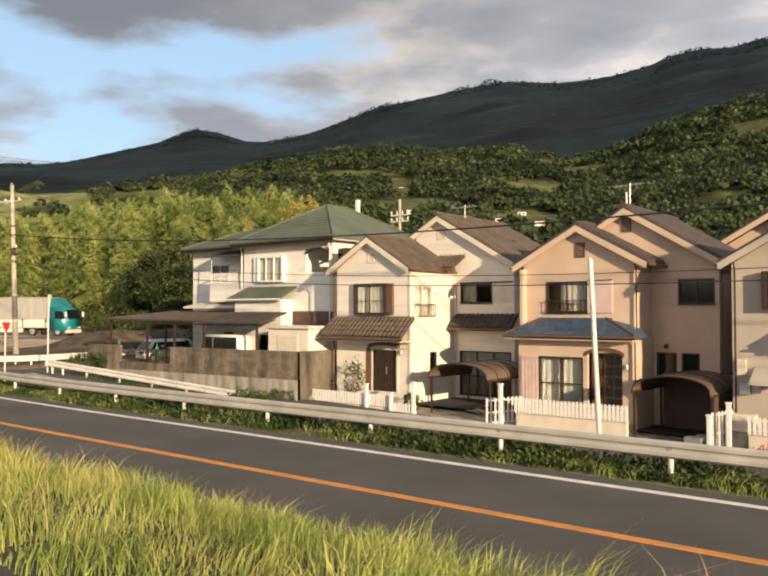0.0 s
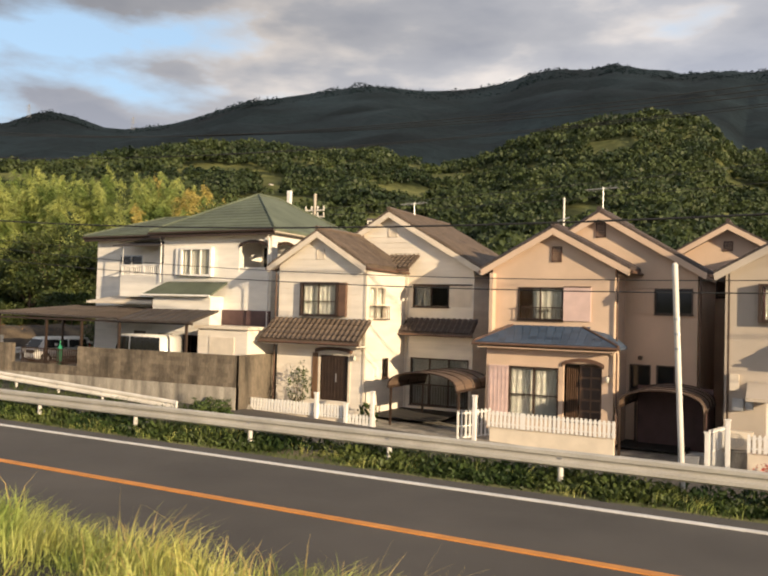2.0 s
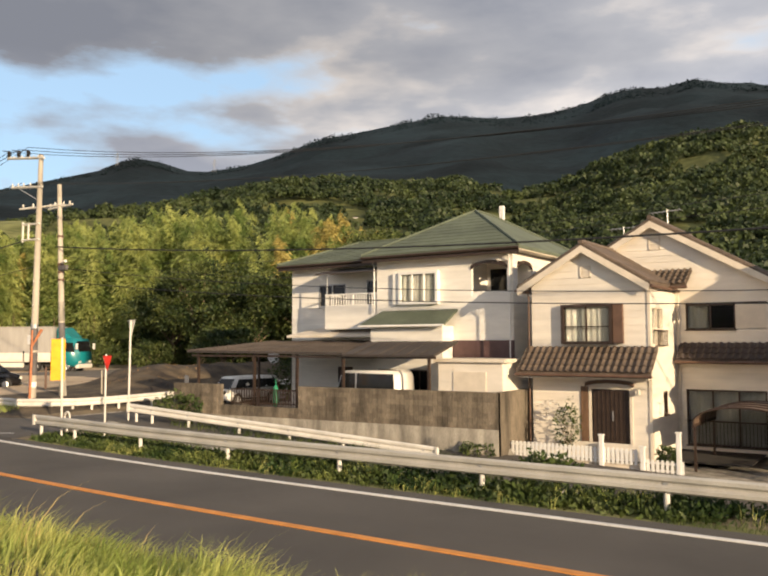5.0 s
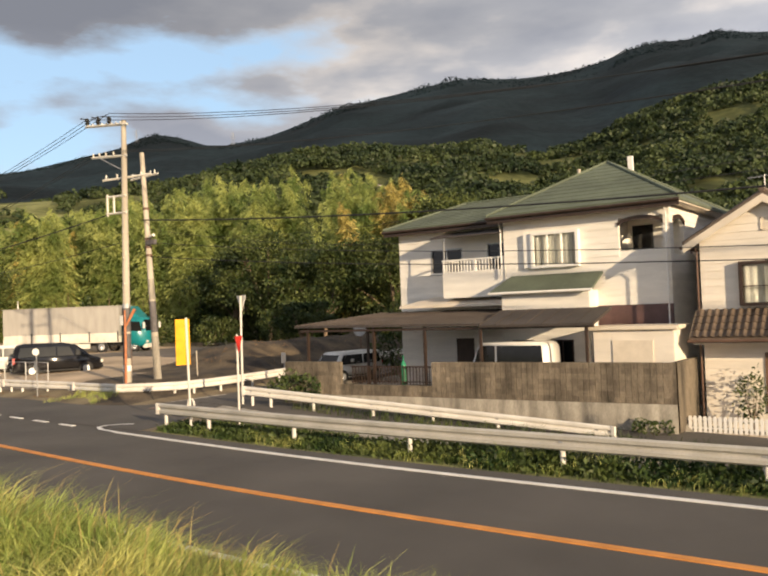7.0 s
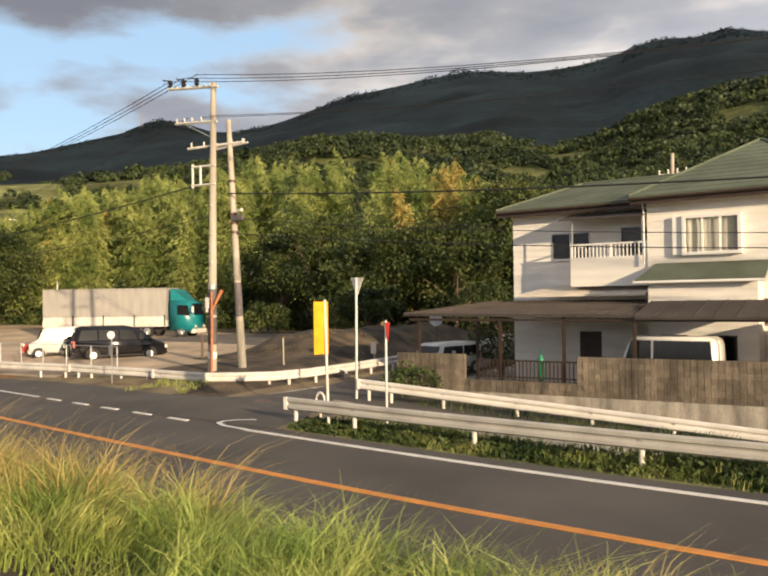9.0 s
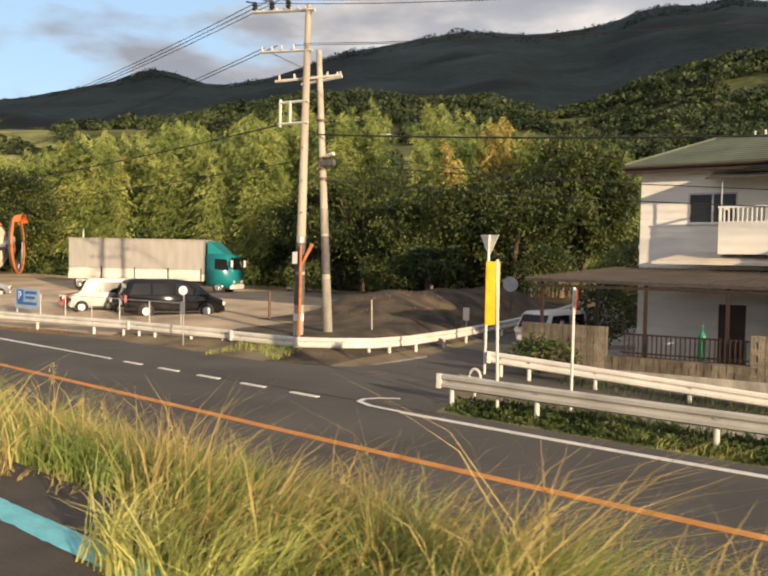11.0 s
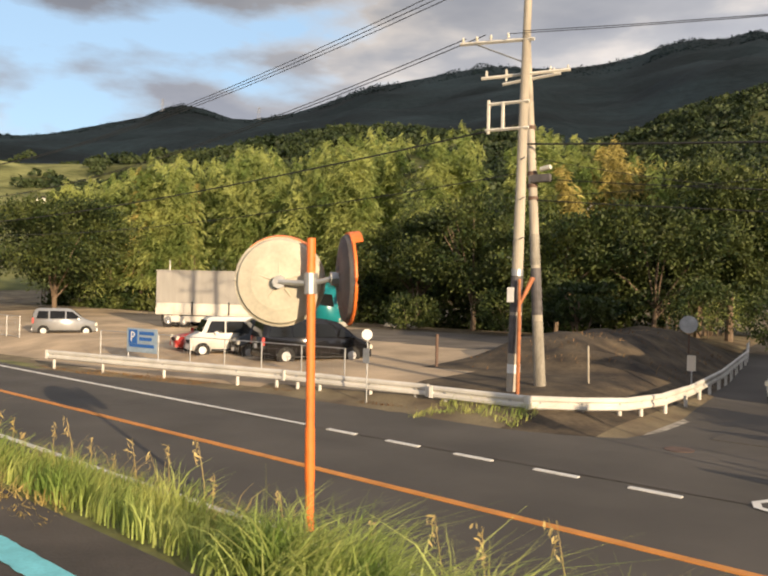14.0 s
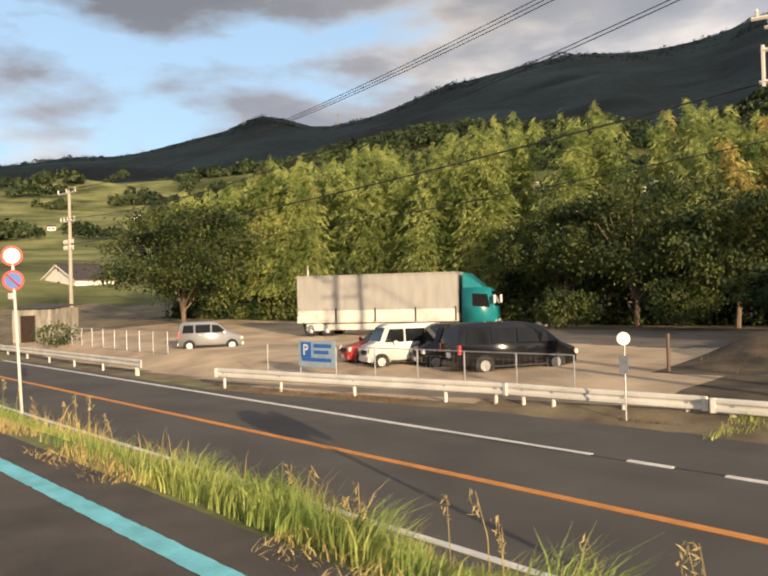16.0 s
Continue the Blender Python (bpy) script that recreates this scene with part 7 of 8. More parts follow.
def truck():
    g = thing("truck", "long grey tarpaulin-sided truck with a teal cab", "truck", (-72.8, 36.6, 0.92), 26.7)
    # x forward; the box runs from -5.2 to 5.2, its street side at y = 0
    part("box_body", box(-5.2, 5.2, 0.0, 2.4, 1.35, 3.75, 0.05), "tarp", g, "grey tarpaulin cargo body")
    part("roof_rail", box(-5.22, 5.22, -0.02, 2.42, 3.74, 3.84, 0.03), "tarp", g)
    for k in range(4):
        a = -5.1 + k * 2.58
        w = 2.48 if k < 3 else 2.4
        part("side_board", box(a, a + w, -0.05, -0.004, 0.98, 1.62, 0.01), "alu", g)
        part("board_post", box(a + w + 0.01, a + w + 0.09, -0.06, 0.0, 0.9, 1.75), "rubber", g)
    part("floor_beam", box(-5.2, 5.2, 0.02, 2.38, 0.85, 1.34), "alu", g)
    part("chassis", box(-5.1, 7.2, 0.75, 1.65, 0.55, 0.84), "rubber", g)
    part("side_guard", box(-3.2, 2.6, 0.02, 0.08, 0.40, 0.78, 0.01), "alu", g)
    part("tool_box", box(-4.6, -3.4, 0.03, 0.5, 0.35, 0.80, 0.02), "alu", g)
    for x in (-4.3, -3.2, 3.6, 6.4):
        for y in (0.18, 2.22):
            wheel(g, x, y, 0.48, 0.48, 0.28)
    bm = bmesh.new()
    ol = [(5.45, 0.55), (7.35, 0.45), (7.5, 1.0), (7.45, 1.65), (7.2, 2.75), (6.9, 2.85), (5.45, 2.85)]
    add_hull(bm, ([(x, 0.02, z) for x, z in ol], [(x, 2.38, z) for x, z in ol]))
    bmesh.ops.recalc_face_normals(bm, faces=bm.faces)
    bmesh.ops.bevel(bm, geom=list(bm.edges), offset=0.07, segments=2, affect="EDGES")
    cab = part("cab", bm, "teal", g, "glossy teal cab", smooth=True)
    for y, o in ((0.015, -0.008), (2.385, 0.008)):
        bm = bmesh.new()
        p = [(6.1, 1.75), (7.15, 1.65), (7.0, 2.45), (6.1, 2.5)]
        add_hull(bm, ([(x, y, z) for x, z in p], [(x, y + o, z) for x, z in p]))
        bmesh.ops.recalc_face_normals(bm, faces=bm.faces)
        part("side_window", bm, "glass_dark", cab)
    bm = bmesh.new()
    add_hull(bm, ([(7.47, 0.2, 1.72), (7.47, 2.2, 1.72), (7.26, 2.2, 2.6), (7.26, 0.2, 2.6)], [(7.40, 0.2, 1.72), (7.40, 2.2, 1.72), (7.19, 2.2, 2.6), (7.19, 0.2, 2.6)]))
    bmesh.ops.recalc_face_normals(bm, faces=bm.faces)
    part("windscreen", bm, "glass_dark", cab)
    bm = bmesh.new()
    add_hull(bm, ([(5.5, 0.15, 2.86), (6.75, 0.35, 2.86), (5.75, 0.15, 3.75), (5.5, 0.15, 3.75)], [(5.5, 2.25, 2.86), (6.75, 2.05, 2.86), (5.75, 2.25, 3.75), (5.5, 2.25, 3.75)]))
    bmesh.ops.recalc_face_normals(bm, faces=bm.faces)
    part("wind_deflector", bm, "teal", cab)
    for y in (-0.25, 2.65):
        part("mirror", box(7.42, 7.55, y - 0.11, y + 0.11, 1.9, 2.4, 0.02), "car_white", cab)
        part("mirror_arm", tube([(7.3, 0.05 if y < 0 else 2.35, 2.5), (7.48, y, 2.45)], 0.02, 6), "rubber", cab)
    for y in (0.35, 2.05):
        part("headlight", box(7.40, 7.50, y - 0.2, y + 0.2, 0.75, 0.95, 0.02), "lamp", cab)
    part("bumper", box(7.2, 7.56, 0.05, 2.35, 0.32, 0.66, 0.04), "alu", g)
    part("aerial", tube([(-5.3, 2.3, 0.9), (-5.3, 2.3, 4.6)], 0.05, 6), "alu", g)


truck()


def small_shed(x, y, z, turn, w, d, h, label):
    g = thing("shed", label, "shed", (x, y, z), turn)
    part("body", box(-w / 2, w / 2, 0, d, 0, h, 0.02), "concrete", g)
    part("roof", slab([(-w / 2 - 0.2, -0.3, h + 0.06), (w / 2 + 0.2, -0.3, h + 0.06), (w / 2 + 0.2, d + 0.2, h + 0.3), (-w / 2 - 0.2, d + 0.2, h + 0.3)], 0.08), "sheet", g)
    part("door", box(-w * 0.3, w * 0.05, -0.02, 0.0, 0.05, h * 0.8), "brown", g)


small_shed(-98.6, 26.6, 0.45, 30, 3.6, 3.0, 2.6, "small grey concrete shed beside the road")
rear_house("white gabled house beyond the side road", -43.6, -37.6, 62, 0.5, 5.0, 6.9, "siding_w", "tile_dark")
rear_house("white farmhouse on the lower slope", -172, -160, 60, 3.0, 7.0, 9.8, "siding_w", "tile_dark")
rear_house("white farmhouse on the lower slope", -150, -142, 72, 4.0, 8.5, 10.8, "siding_w", "slate_g")


HILL = []


def hill_house(az, el, w, label):
    """A small house far up the slope."""
    a = math.radians(az)
    # the first place up the slope that is high enough
    for r in range(180, 1000, 5):
        x, y = HUB.x + r * math.sin(a), HUB.y + r * math.cos(a)
        z = ground_z(x, y)
        if math.degrees(math.atan2(z - HUB.z, r)) >= el:
            break
    w *= r / 560
    HILL.append((az, r, w))
    g = thing("house", label, "house", (x, y, z), -az)
    part("wall", box(-w / 2, w / 2, 0, w * 0.7, -2, w * 0.42), "siding_w", g)
    bm = bmesh.new()
    add_hull(bm, ([(-w * 0.56, -w * 0.06, w * 0.42), (w * 0.56, -w * 0.06, w * 0.42), (w * 0.56, w * 0.35, w * 0.66)], [(-w * 0.56, w * 0.76, w * 0.42), (w * 0.56, w * 0.76, w * 0.42), (-w * 0.56, w * 0.35, w * 0.66)]))
    bmesh.ops.recalc_face_normals(bm, faces=bm.faces)
    part("roof", bm, "tile_dark", g)
    for k in (-0.25, 0.2):
        part("window", box(w * k - 0.6, w * k + 0.6, -0.06, 0.0, w * 0.12, w * 0.3), "glass_dark", g)


for az, el, w in ((-35.4, 8.9, 3.2), (-34.1, 7.3, 4.5), (-27.2, 6.5, 7), (-25.9, 6.9, 6), (-24.3, 6.2, 7), (-23.7, 6.5, 5), (-61.0, 5.5, 5), (-66.5, 4.6, 5)):
    hill_house(az, el, w, "small white house on the wooded slope")


def pylon(x, y):
    """A lattice mast on the skyline."""
    z = ground_z(x, y)
    g = placed("pylon", "grey lattice power pylon on the mountain ridge", "pylon", (x, y, z))
    for sx in (-1, 1):
        for sy in (-1, 1):
            part("leg", tube([(x + 4 * sx, y + 4 * sy, z - 8), (x + 0.7 * sx, y + 0.7 * sy, z + 38)], 0.45, 5), "galv", g)
    for h, w in ((22, 7), (28, 6), (34, 5)):
        part("cross_arm", tube([(x - w, y - w, z + h), (x + w, y + w, z + h)], 0.4, 5), "galv", g)


pylon(-1690, 1610)
pylon(-1870, 1410)


# ---- trees ----
rng = np.random.default_rng(4)


def leaves(centres, outward, length, width, droop=0.3, spread=0.8):
    """Pointed leaves of two triangles each, as vertices and faces."""
    n = len(centres)
    d = outward + rng.normal(0, spread, (n, 3))
    d[:, 2] -= droop
    d /= np.linalg.norm(d, axis=1)[:, None] + 1e-9
    s = np.cross(d, rng.normal(0, 1, (n, 3)))
    s /= np.linalg.norm(s, axis=1)[:, None] + 1e-9
    ln = (length * rng.uniform(0.6, 1.3, n))[:, None]
    wd = (width * rng.uniform(0.6, 1.3, n))[:, None]
    v = np.stack([centres - d * ln * 0.5, centres + s * wd * 0.5, centres + d * ln * 0.5, centres - s * wd * 0.5], 1).reshape(-1, 3)
    f = np.arange(n * 4).reshape(n, 4)
    return v, f


def tree(label, x, y, height, radius, trunk_h, n_leaf, name="tree", seed=0, squash=0.8, trunks=1):
    z0 = ground_z(x, y)
    g = placed(name, label, "tree", (x, y, z0))
    r_ = np.random.default_rng(seed + 11)
    cz = z0 + trunk_h + (height - trunk_h) * 0.5
    rz = (height - trunk_h) * 0.5
    clumps = []
    for k in range(54):
        p = r_.normal(0, 1, 3)
        p /= np.linalg.norm(p)
        q = r_.uniform(0.45, 1.0) ** 0.6
        clumps.append((x + p[0] * radius * q, y + p[1] * radius * q * squash, cz + p[2] * rz * q * (1 if p[2] > 0 else 0.85)))
    clumps = np.array(clumps)
    for k in range(trunks):
        a = math.tau * k / trunks + seed
        lean = 0.0 if trunks == 1 else 0.9
        top = Vector((x + lean * math.cos(a), y + lean * math.sin(a), z0 + trunk_h + rz * 0.8))
        b = Vector((x + 0.15 * math.cos(a), y + 0.15 * math.sin(a), z0 - 0.2))
        part("trunk", tube([b, b.lerp(top, 0.5) + Vector((0.12, 0, 0)), top], [0.20 * height / 9, 0.13 * height / 9, 0.05], 8), "bark", g)
    for k in range(7):
        c = clumps[int(r_.integers(0, len(clumps)))]
        s = Vector((x, y, z0 + trunk_h * r_.uniform(0.7, 1.2)))
        part("limb", tube([s, s.lerp(Vector(c), 0.5) + Vector((0, 0, 0.3)), Vector(c)], [0.09 * height / 9, 0.05, 0.015], 6), "bark", g)
    n_leaf = int(n_leaf * 1.7)
    pick = r_.integers(0, len(clumps), n_leaf)
    off = r_.normal(0, 1, (n_leaf, 3)) * np.array([radius * 0.125, radius * 0.125, rz * 0.10])
    c = clumps[pick] + off
    out = c - np.array([x, y, cz])
    out /= np.linalg.norm(out, axis=1)[:, None]
    v, f = leaves(c, out, 0.32, 0.17, 0.15, 0.9)
    mesh_from("crown", v - np.array([x, y, z0]), f, "broad", parent=g)
    return g


TREES = ((-97, 38.5, 10.2, 7.4, 1.2, 11000, 1), (-68.5, 52.5, 8.8, 4.6, 2.4, 6500, 3), (-62, 50, 9.6, 5.0, 2.0, 6500, 1), (-55.5, 50, 8.6, 5.0, 2.0, 6500, 1),
         (-49.5, 51.5, 8.8, 4.8, 1.8, 6000, 1), (-48.6, 58, 12.8, 4.0, 2.0, 9000, 1), (-46.2, 56, 12.6, 3.6, 2.2, 9000, 1), (-53, 64, 13.0, 5.0, 3, 8000, 1))
for i, (x, y, hgt, rad, th, nl, tk) in enumerate(TREES):
    tree("dark green broadleaf tree at the edge of the grove", x, y, hgt, rad, th, nl, "tree", i, 0.8, tk)
tree("small dark bushy tree on the earth slope", -50.5, 41.5, 3.6, 2.4, 1.0, 2600, "tree", 30, 0.8, 3)


def bamboo_grove():
    """Tall bamboo that nobody could count: arching culms and drooping sprays of leaves."""
    xs, tops = (-113, -101, -93, -85, -80, -72, -65, -59, -55, -51, -47), (16, 18.3, 19.2, 19.0, 18.3, 18.5, 17.3, 16.4, 15.6, 13.8, 11.5)
    vs, fs, dv, df, culm = [], [], [], [], bmesh.new()
    nv = nd = 0
    for k in range(480):
        if k % 6 == 0:
            xq, dq, aq, hq = rng.uniform(-110, -48), rng.uniform(0, 13), rng.uniform(0, math.tau), rng.uniform(0.84, 1.0)
        x = min(-47, max(-111, xq + rng.normal(0, 0.95)))
        y = np.interp(x, (-112, -90, -75, -48), (46, 53, 57, 59)) + max(0, dq + rng.normal(0, 0.7)) - 3
        z0 = ground_z(x, y)
        # the crowns rise with depth, so that the far rows show over the near ones
        top = (3.4 + (np.interp(x, xs, tops) - 3.4) * y / 58 - z0) * hq * rng.uniform(0.9, 1.03)
        a = aq + rng.normal(0, 0.5)
        lean = rng.uniform(1.2, 3.2)
        n = 800
        # sprays: leaves gather on side branches
        br = rng.integers(0, 26, n)
        f = (br + rng.uniform(0, 1, n) * 0.6) / 26 * 0.80 + 0.20
        th = br * 2.4 + rng.normal(0, 0.35, n)
        rad = ((1 - np.minimum(f, 0.999)) ** 0.6 * 2.2 + 0.14) * rng.uniform(0.05, 1.1, n)
        c = np.stack([x + lean * f ** 3 * math.cos(a) + rad * np.cos(th), y + lean * f ** 3 * math.sin(a) + rad * np.sin(th), z0 + top * f - 0.30 * rad ** 2 + rng.normal(0, 0.2, n)], 1)
        out = np.stack([np.cos(th), np.sin(th), np.full(n, -0.1)], 1)
        v, q = leaves(c, out, 0.60, 0.095, 0.6, 0.38)
        dry = (rng.random() < 0.03) or (-57.5 < x < -52.5 and rng.random() < 0.85)
        if dry:
            dv.append(v)
            df.append(q + nd)
            nd += len(v)
        else:
            vs.append(v)
            fs.append(q + nv)
            nv += len(v)
        if y < np.interp(x, (-112, -90, -75, -48), (46, 53, 57, 59)) + 6:
            add_tube(culm, [(x, y, z0 - 0.2), (x + lean * 0.05 * math.cos(a), y + lean * 0.05 * math.sin(a), z0 + top * 0.36)], [0.055, 0.045], 5, False)
    g = mesh_from("bamboo_grove", np.concatenate(vs), np.concatenate(fs), "bamboo", False, "stuff", "tall sunlit bamboo grove with feathery arching tips", "bamboo")
    mesh_from("dry_bamboo", np.concatenate(dv), np.concatenate(df), "bamboo_dry", False, "stuff", "patches of yellowed dry bamboo in the grove", "bamboo")
    cu = part("bamboo_culm", culm, "bark")
    tagged(cu, "slender pale bamboo culms at the edge of the grove", "bamboo", "", "stuff")


bamboo_grove()


def undergrowth():
    """The dark leafy skirt of the grove, down to the ground."""
    n = 26000
    x = rng.uniform(-108, -50, n)
    edge = np.interp(x, (-112, -90, -75, -62, -48), (43.5, 48.5, 52, 52.5, 55))
    h = 1.6 + 2.6 * np.abs(np.sin(x * 0.41) * np.sin(x * 0.173 + 1.0)) + 0.8 * np.sin(x * 1.3) ** 2
    u = rng.random(n)
    y = edge + rng.normal(0, 0.45, n) + u * 1.2
    z = np.array([ground_z(a, b) for a, b in zip(x, y)]) + u * h
    out = np.stack([rng.normal(0, 0.4, n), np.full(n, -1.0), rng.uniform(-0.2, 0.8, n)], 1)
    v, f = leaves(np.stack([x, y, z], 1), out, 0.42, 0.26, 0.2, 0.8)
    mesh_from("undergrowth", v, f, "broad", False, "stuff", "dark leafy undergrowth along the foot of the grove", "undergrowth")


undergrowth()


def hill_woods():
    """Round-headed trees over the near slopes."""
    cs, sz = [], []
    while len(cs) < 8500:
        az = math.radians(rng.uniform(-80, 12))
        r = 120 + 900 * rng.random() ** 1.25
        x, y = HUB.x + r * math.sin(az), HUB.y + r * math.cos(az)
        if noise.noise((x * 0.012, y * 0.012, 5.0)) < -0.28 or (r < 150 and math.degrees(az) > -30) or (math.degrees(az) < -56 and (r < 300 or noise.noise((x * 0.02, y * 0.02, 8.0)) < 0.28)):
            continue
        if any(abs(math.degrees(az) - q) < 0.9 and rh - 70 < r < rh + 25 for q, rh, _ in HILL):
            continue
        cs.append((x, y, ground_z(x, y)))
        sz.append(rng.uniform(2.2, 4.6) * (0.8 + r / 900))
    cs, sz = np.array(cs), np.array(sz)
    m = 58
    d = rng.normal(0, 1, (len(cs), m, 3))
    d /= np.linalg.norm(d, axis=2)[:, :, None]
    d[:, :, 2] = np.abs(d[:, :, 2]) * 1.1 - 0.15
    c = cs[:, None, :] + d * sz[:, None, None] * rng.uniform(0.6, 1.1, (len(cs), m))[:, :, None] + np.array([0, 0, 1.0]) * (sz * 0.55)[:, None, None]
    out = d.reshape(-1, 3)
    c = c.reshape(-1, 3)
    s = np.repeat(sz, m)
    n = len(c)
    # each clump a bent leafy facet lying loosely on the crown
    out = out * 0.6 + rng.normal(0, 0.5, (n, 3))
    out /= np.linalg.norm(out, axis=1)[:, None]
    a = np.cross(out, rng.normal(0, 1, (n, 3)))
    a /= np.linalg.norm(a, axis=1)[:, None]
    b = np.cross(out, a)
    k = (s * 0.21 * rng.uniform(0.6, 1.5, n))[:, None]
    v = np.stack([c - a * k, c - b * k * 0.9 + out * k * 0.25, c + a * k, c + b * k * 0.9 + out * k * 0.25], 1).reshape(-1, 3)
    f = np.arange(n * 4).reshape(n, 4)
    mesh_from("hill_woods", v, f, "canopy", False, "stuff", "wooded lower slopes of the hills", "woods")


hill_woods()


def ridge_woods():
    """Tree tops that roughen the skyline of the mountain."""
    cs, sz = [], []
    for k in range(9000):
        az = math.radians(rng.uniform(-72, 8))
        r = rng.uniform(2200, 2460)
        x, y = HUB.x + r * math.sin(az), HUB.y + r * math.cos(az)
        cs.append((x, y, ground_z(x, y) - 1.0))
        sz.append(rng.uniform(1.6, 3.8))
    cs, sz = np.repeat(np.array(cs), 5, axis=0), np.repeat(np.array(sz), 5)
    n = len(cs)
    c = cs + rng.normal(0, 0.55, (n, 3)) * sz[:, None]
    a = rng.normal(0, 1, (n, 3))
    a /= np.linalg.norm(a, axis=1)[:, None]
    b = np.cross(a, rng.normal(0, 1, (n, 3)))
    b /= np.linalg.norm(b, axis=1)[:, None]
    k = (sz * 0.55)[:, None]
    v = np.stack([c - a * k, c - b * k, c + a * k, c + b * k], 1).reshape(-1, 3)
    # same colour as the slope, with the cloud shadow and haze in it
    mesh_from("ridge_woods", v, np.arange(n * 4).reshape(n, 4), "conifer", False, "stuff", "tree tops along the mountain ridge, coloured as in cloud shadow", "woods")


ridge_woods()


# ---- grass and weeds ----
def blades(px, py, height, width, material, name, label, lean=0.5, wind=(0.55, -0.1), dz=0.0, segs=3):
    """Bent grass blades, each a tapering strip, standing on the ground."""
    n = len(px)
    pz = np.array([ground_z(a, b) for a, b in zip(px, py)]) + dz
    h = height * rng.uniform(0.55, 1.25, n)
    # tufts: neighbours share their height and the way they arch
    tuft = np.array([noise.noise((a * 1.7, b * 1.7, 3.0)) for a, b in zip(px, py)])
    turn = np.array([noise.noise((a * 1.1, b * 1.1, 8.0)) for a, b in zip(px, py)])
    h *= np.clip(0.85 + 0.9 * tuft, 0.35, 1.6)
    ang = turn * 9.0 + rng.normal(0, 0.9, n)
    bend = lean * rng.uniform(0.3, 1.3, n) * h
    dx, dy = np.cos(ang) * bend * 0.7 + wind[0] * h * 0.5, np.sin(ang) * bend * 0.7 + wind[1] * h * 0.5
    face = rng.uniform(0, math.tau, n)
    wx, wy = np.cos(face) * width * 0.5, np.sin(face) * width * 0.5
    vs = []
    for k in range(segs + 1):
        f = k / segs
        w = (1 - f) ** 0.7 * rng.uniform(0.8, 1.2, n)
        cx, cy, cz = px + dx * f ** 2, py + dy * f ** 2, pz + h * (f - 0.22 * f ** 3)
        if k < segs:
            vs += [np.stack([cx - wx * w, cy - wy * w, cz], 1), np.stack([cx + wx * w, cy + wy * w, cz], 1)]
        else:
            vs += [np.stack([cx - wx * 0.06, cy - wy * 0.06, cz], 1), np.stack([cx + wx * 0.06, cy + wy * 0.06, cz], 1)]
    m = 2 * (segs + 1)
    v = np.stack(vs, 1).reshape(-1, 3)
    b = (np.arange(n) * m)[:, None]
    f = np.concatenate([b + np.array([[2 * k, 2 * k + 1, 2 * k + 3, 2 * k + 2]]) for k in range(segs)])
    return mesh_from(name, v, f, material, False, "stuff", label, "grass")


def bank_points(n, x0, x1, d0, d1, thin=0.0, seed=1.0, patch=0.25):
    xs, ys = [], []
    while len(xs) < n:
        x, d = rng.uniform(x0, x1), rng.uniform(d0, d1)
        if noise.noise((x * patch, d * patch * 1.6, seed)) < thin:
            continue
        xs.append(x)
        ys.append(yc(x) + d)
    return np.array(xs), np.array(ys)


# the bank between the path and the road
x_, y_ = bank_points(70000, -20, 9, -9.3, -5.1, -0.4)
blades(x_, y_, 0.37, 0.011, "grass", "long_grass", "long sunlit yellow-green grass on the bank", 0.6)
x_, y_ = bank_points(40000, -37, -19, -7.95, -4.1, -0.3)
blades(x_, y_, 0.54, 0.014, "grass_g", "long_grass", "long sunlit yellow-green grass on the bank", 1.15)
x_, y_ = bank_points(9000, -28.5, -15, -8.7, -7.9, -0.3, 2.0)
blades(x_, y_, 0.46, 0.012, "grass", "long_grass", "long sunlit yellow-green grass on the bank", 1.1)
x_, y_ = bank_points(2600, -31, -24, -8.3, -5.0, -0.1, 11.0, 0.6)
blades(x_, y_, 0.95, 0.012, "straw", "dry_grass", "tall golden dry grass arching over the bank", 0.9)
x_, y_ = bank_points(22000, -46, -36, -7.8, -3.9, -0.25)
blades(x_, y_, 0.42, 0.013, "grass_g", "long_grass", "long sunlit yellow-green grass on the bank", 0.6)
x_, y_ = bank_points(36000, -80, -44, -7.7, -3.85, -0.2)
blades(x_, y_, 0.28, 0.013, "grass_g", "bank_grass", "shorter green grass on the bank", 0.5)
x_, y_ = bank_points(8000, -150, -78, -7.7, -4.2, -0.3)
blades(x_, y_, 0.34, 0.045, "grass_g", "bank_grass", "shorter green grass on the bank", 0.5)
x_, y_ = bank_points(1600, -20, 8, -8.8, -4.8, 0.1, 6.0)
blades(x_, y_, 0.55, 0.010, "straw", "dry_grass", "straw-coloured dry grass stems on the bank", 0.75)
x_, y_ = bank_points(4800, -34, -20, -7.7, -4.4, -0.05, 6.0)
blades(x_, y_, 0.68, 0.010, "straw", "dry_grass", "straw-coloured dry grass stems on the bank", 1.15)
x_, y_ = bank_points(3500, -62, -34, -6.6, -3.9, 0.10, 8.0, 0.5)
blades(x_, y_, 0.62, 0.013, "straw", "dry_grass", "straw-coloured dry grass stems on the bank", 0.5)
x_, y_ = bank_points(5000, -60, -24, -8.2, -7.4, 0.0, 9.0, 0.6)
blades(x_, y_, 0.16, 0.012, "straw", "dry_grass", "trampled dry grass at the edge of the path", 1.4)


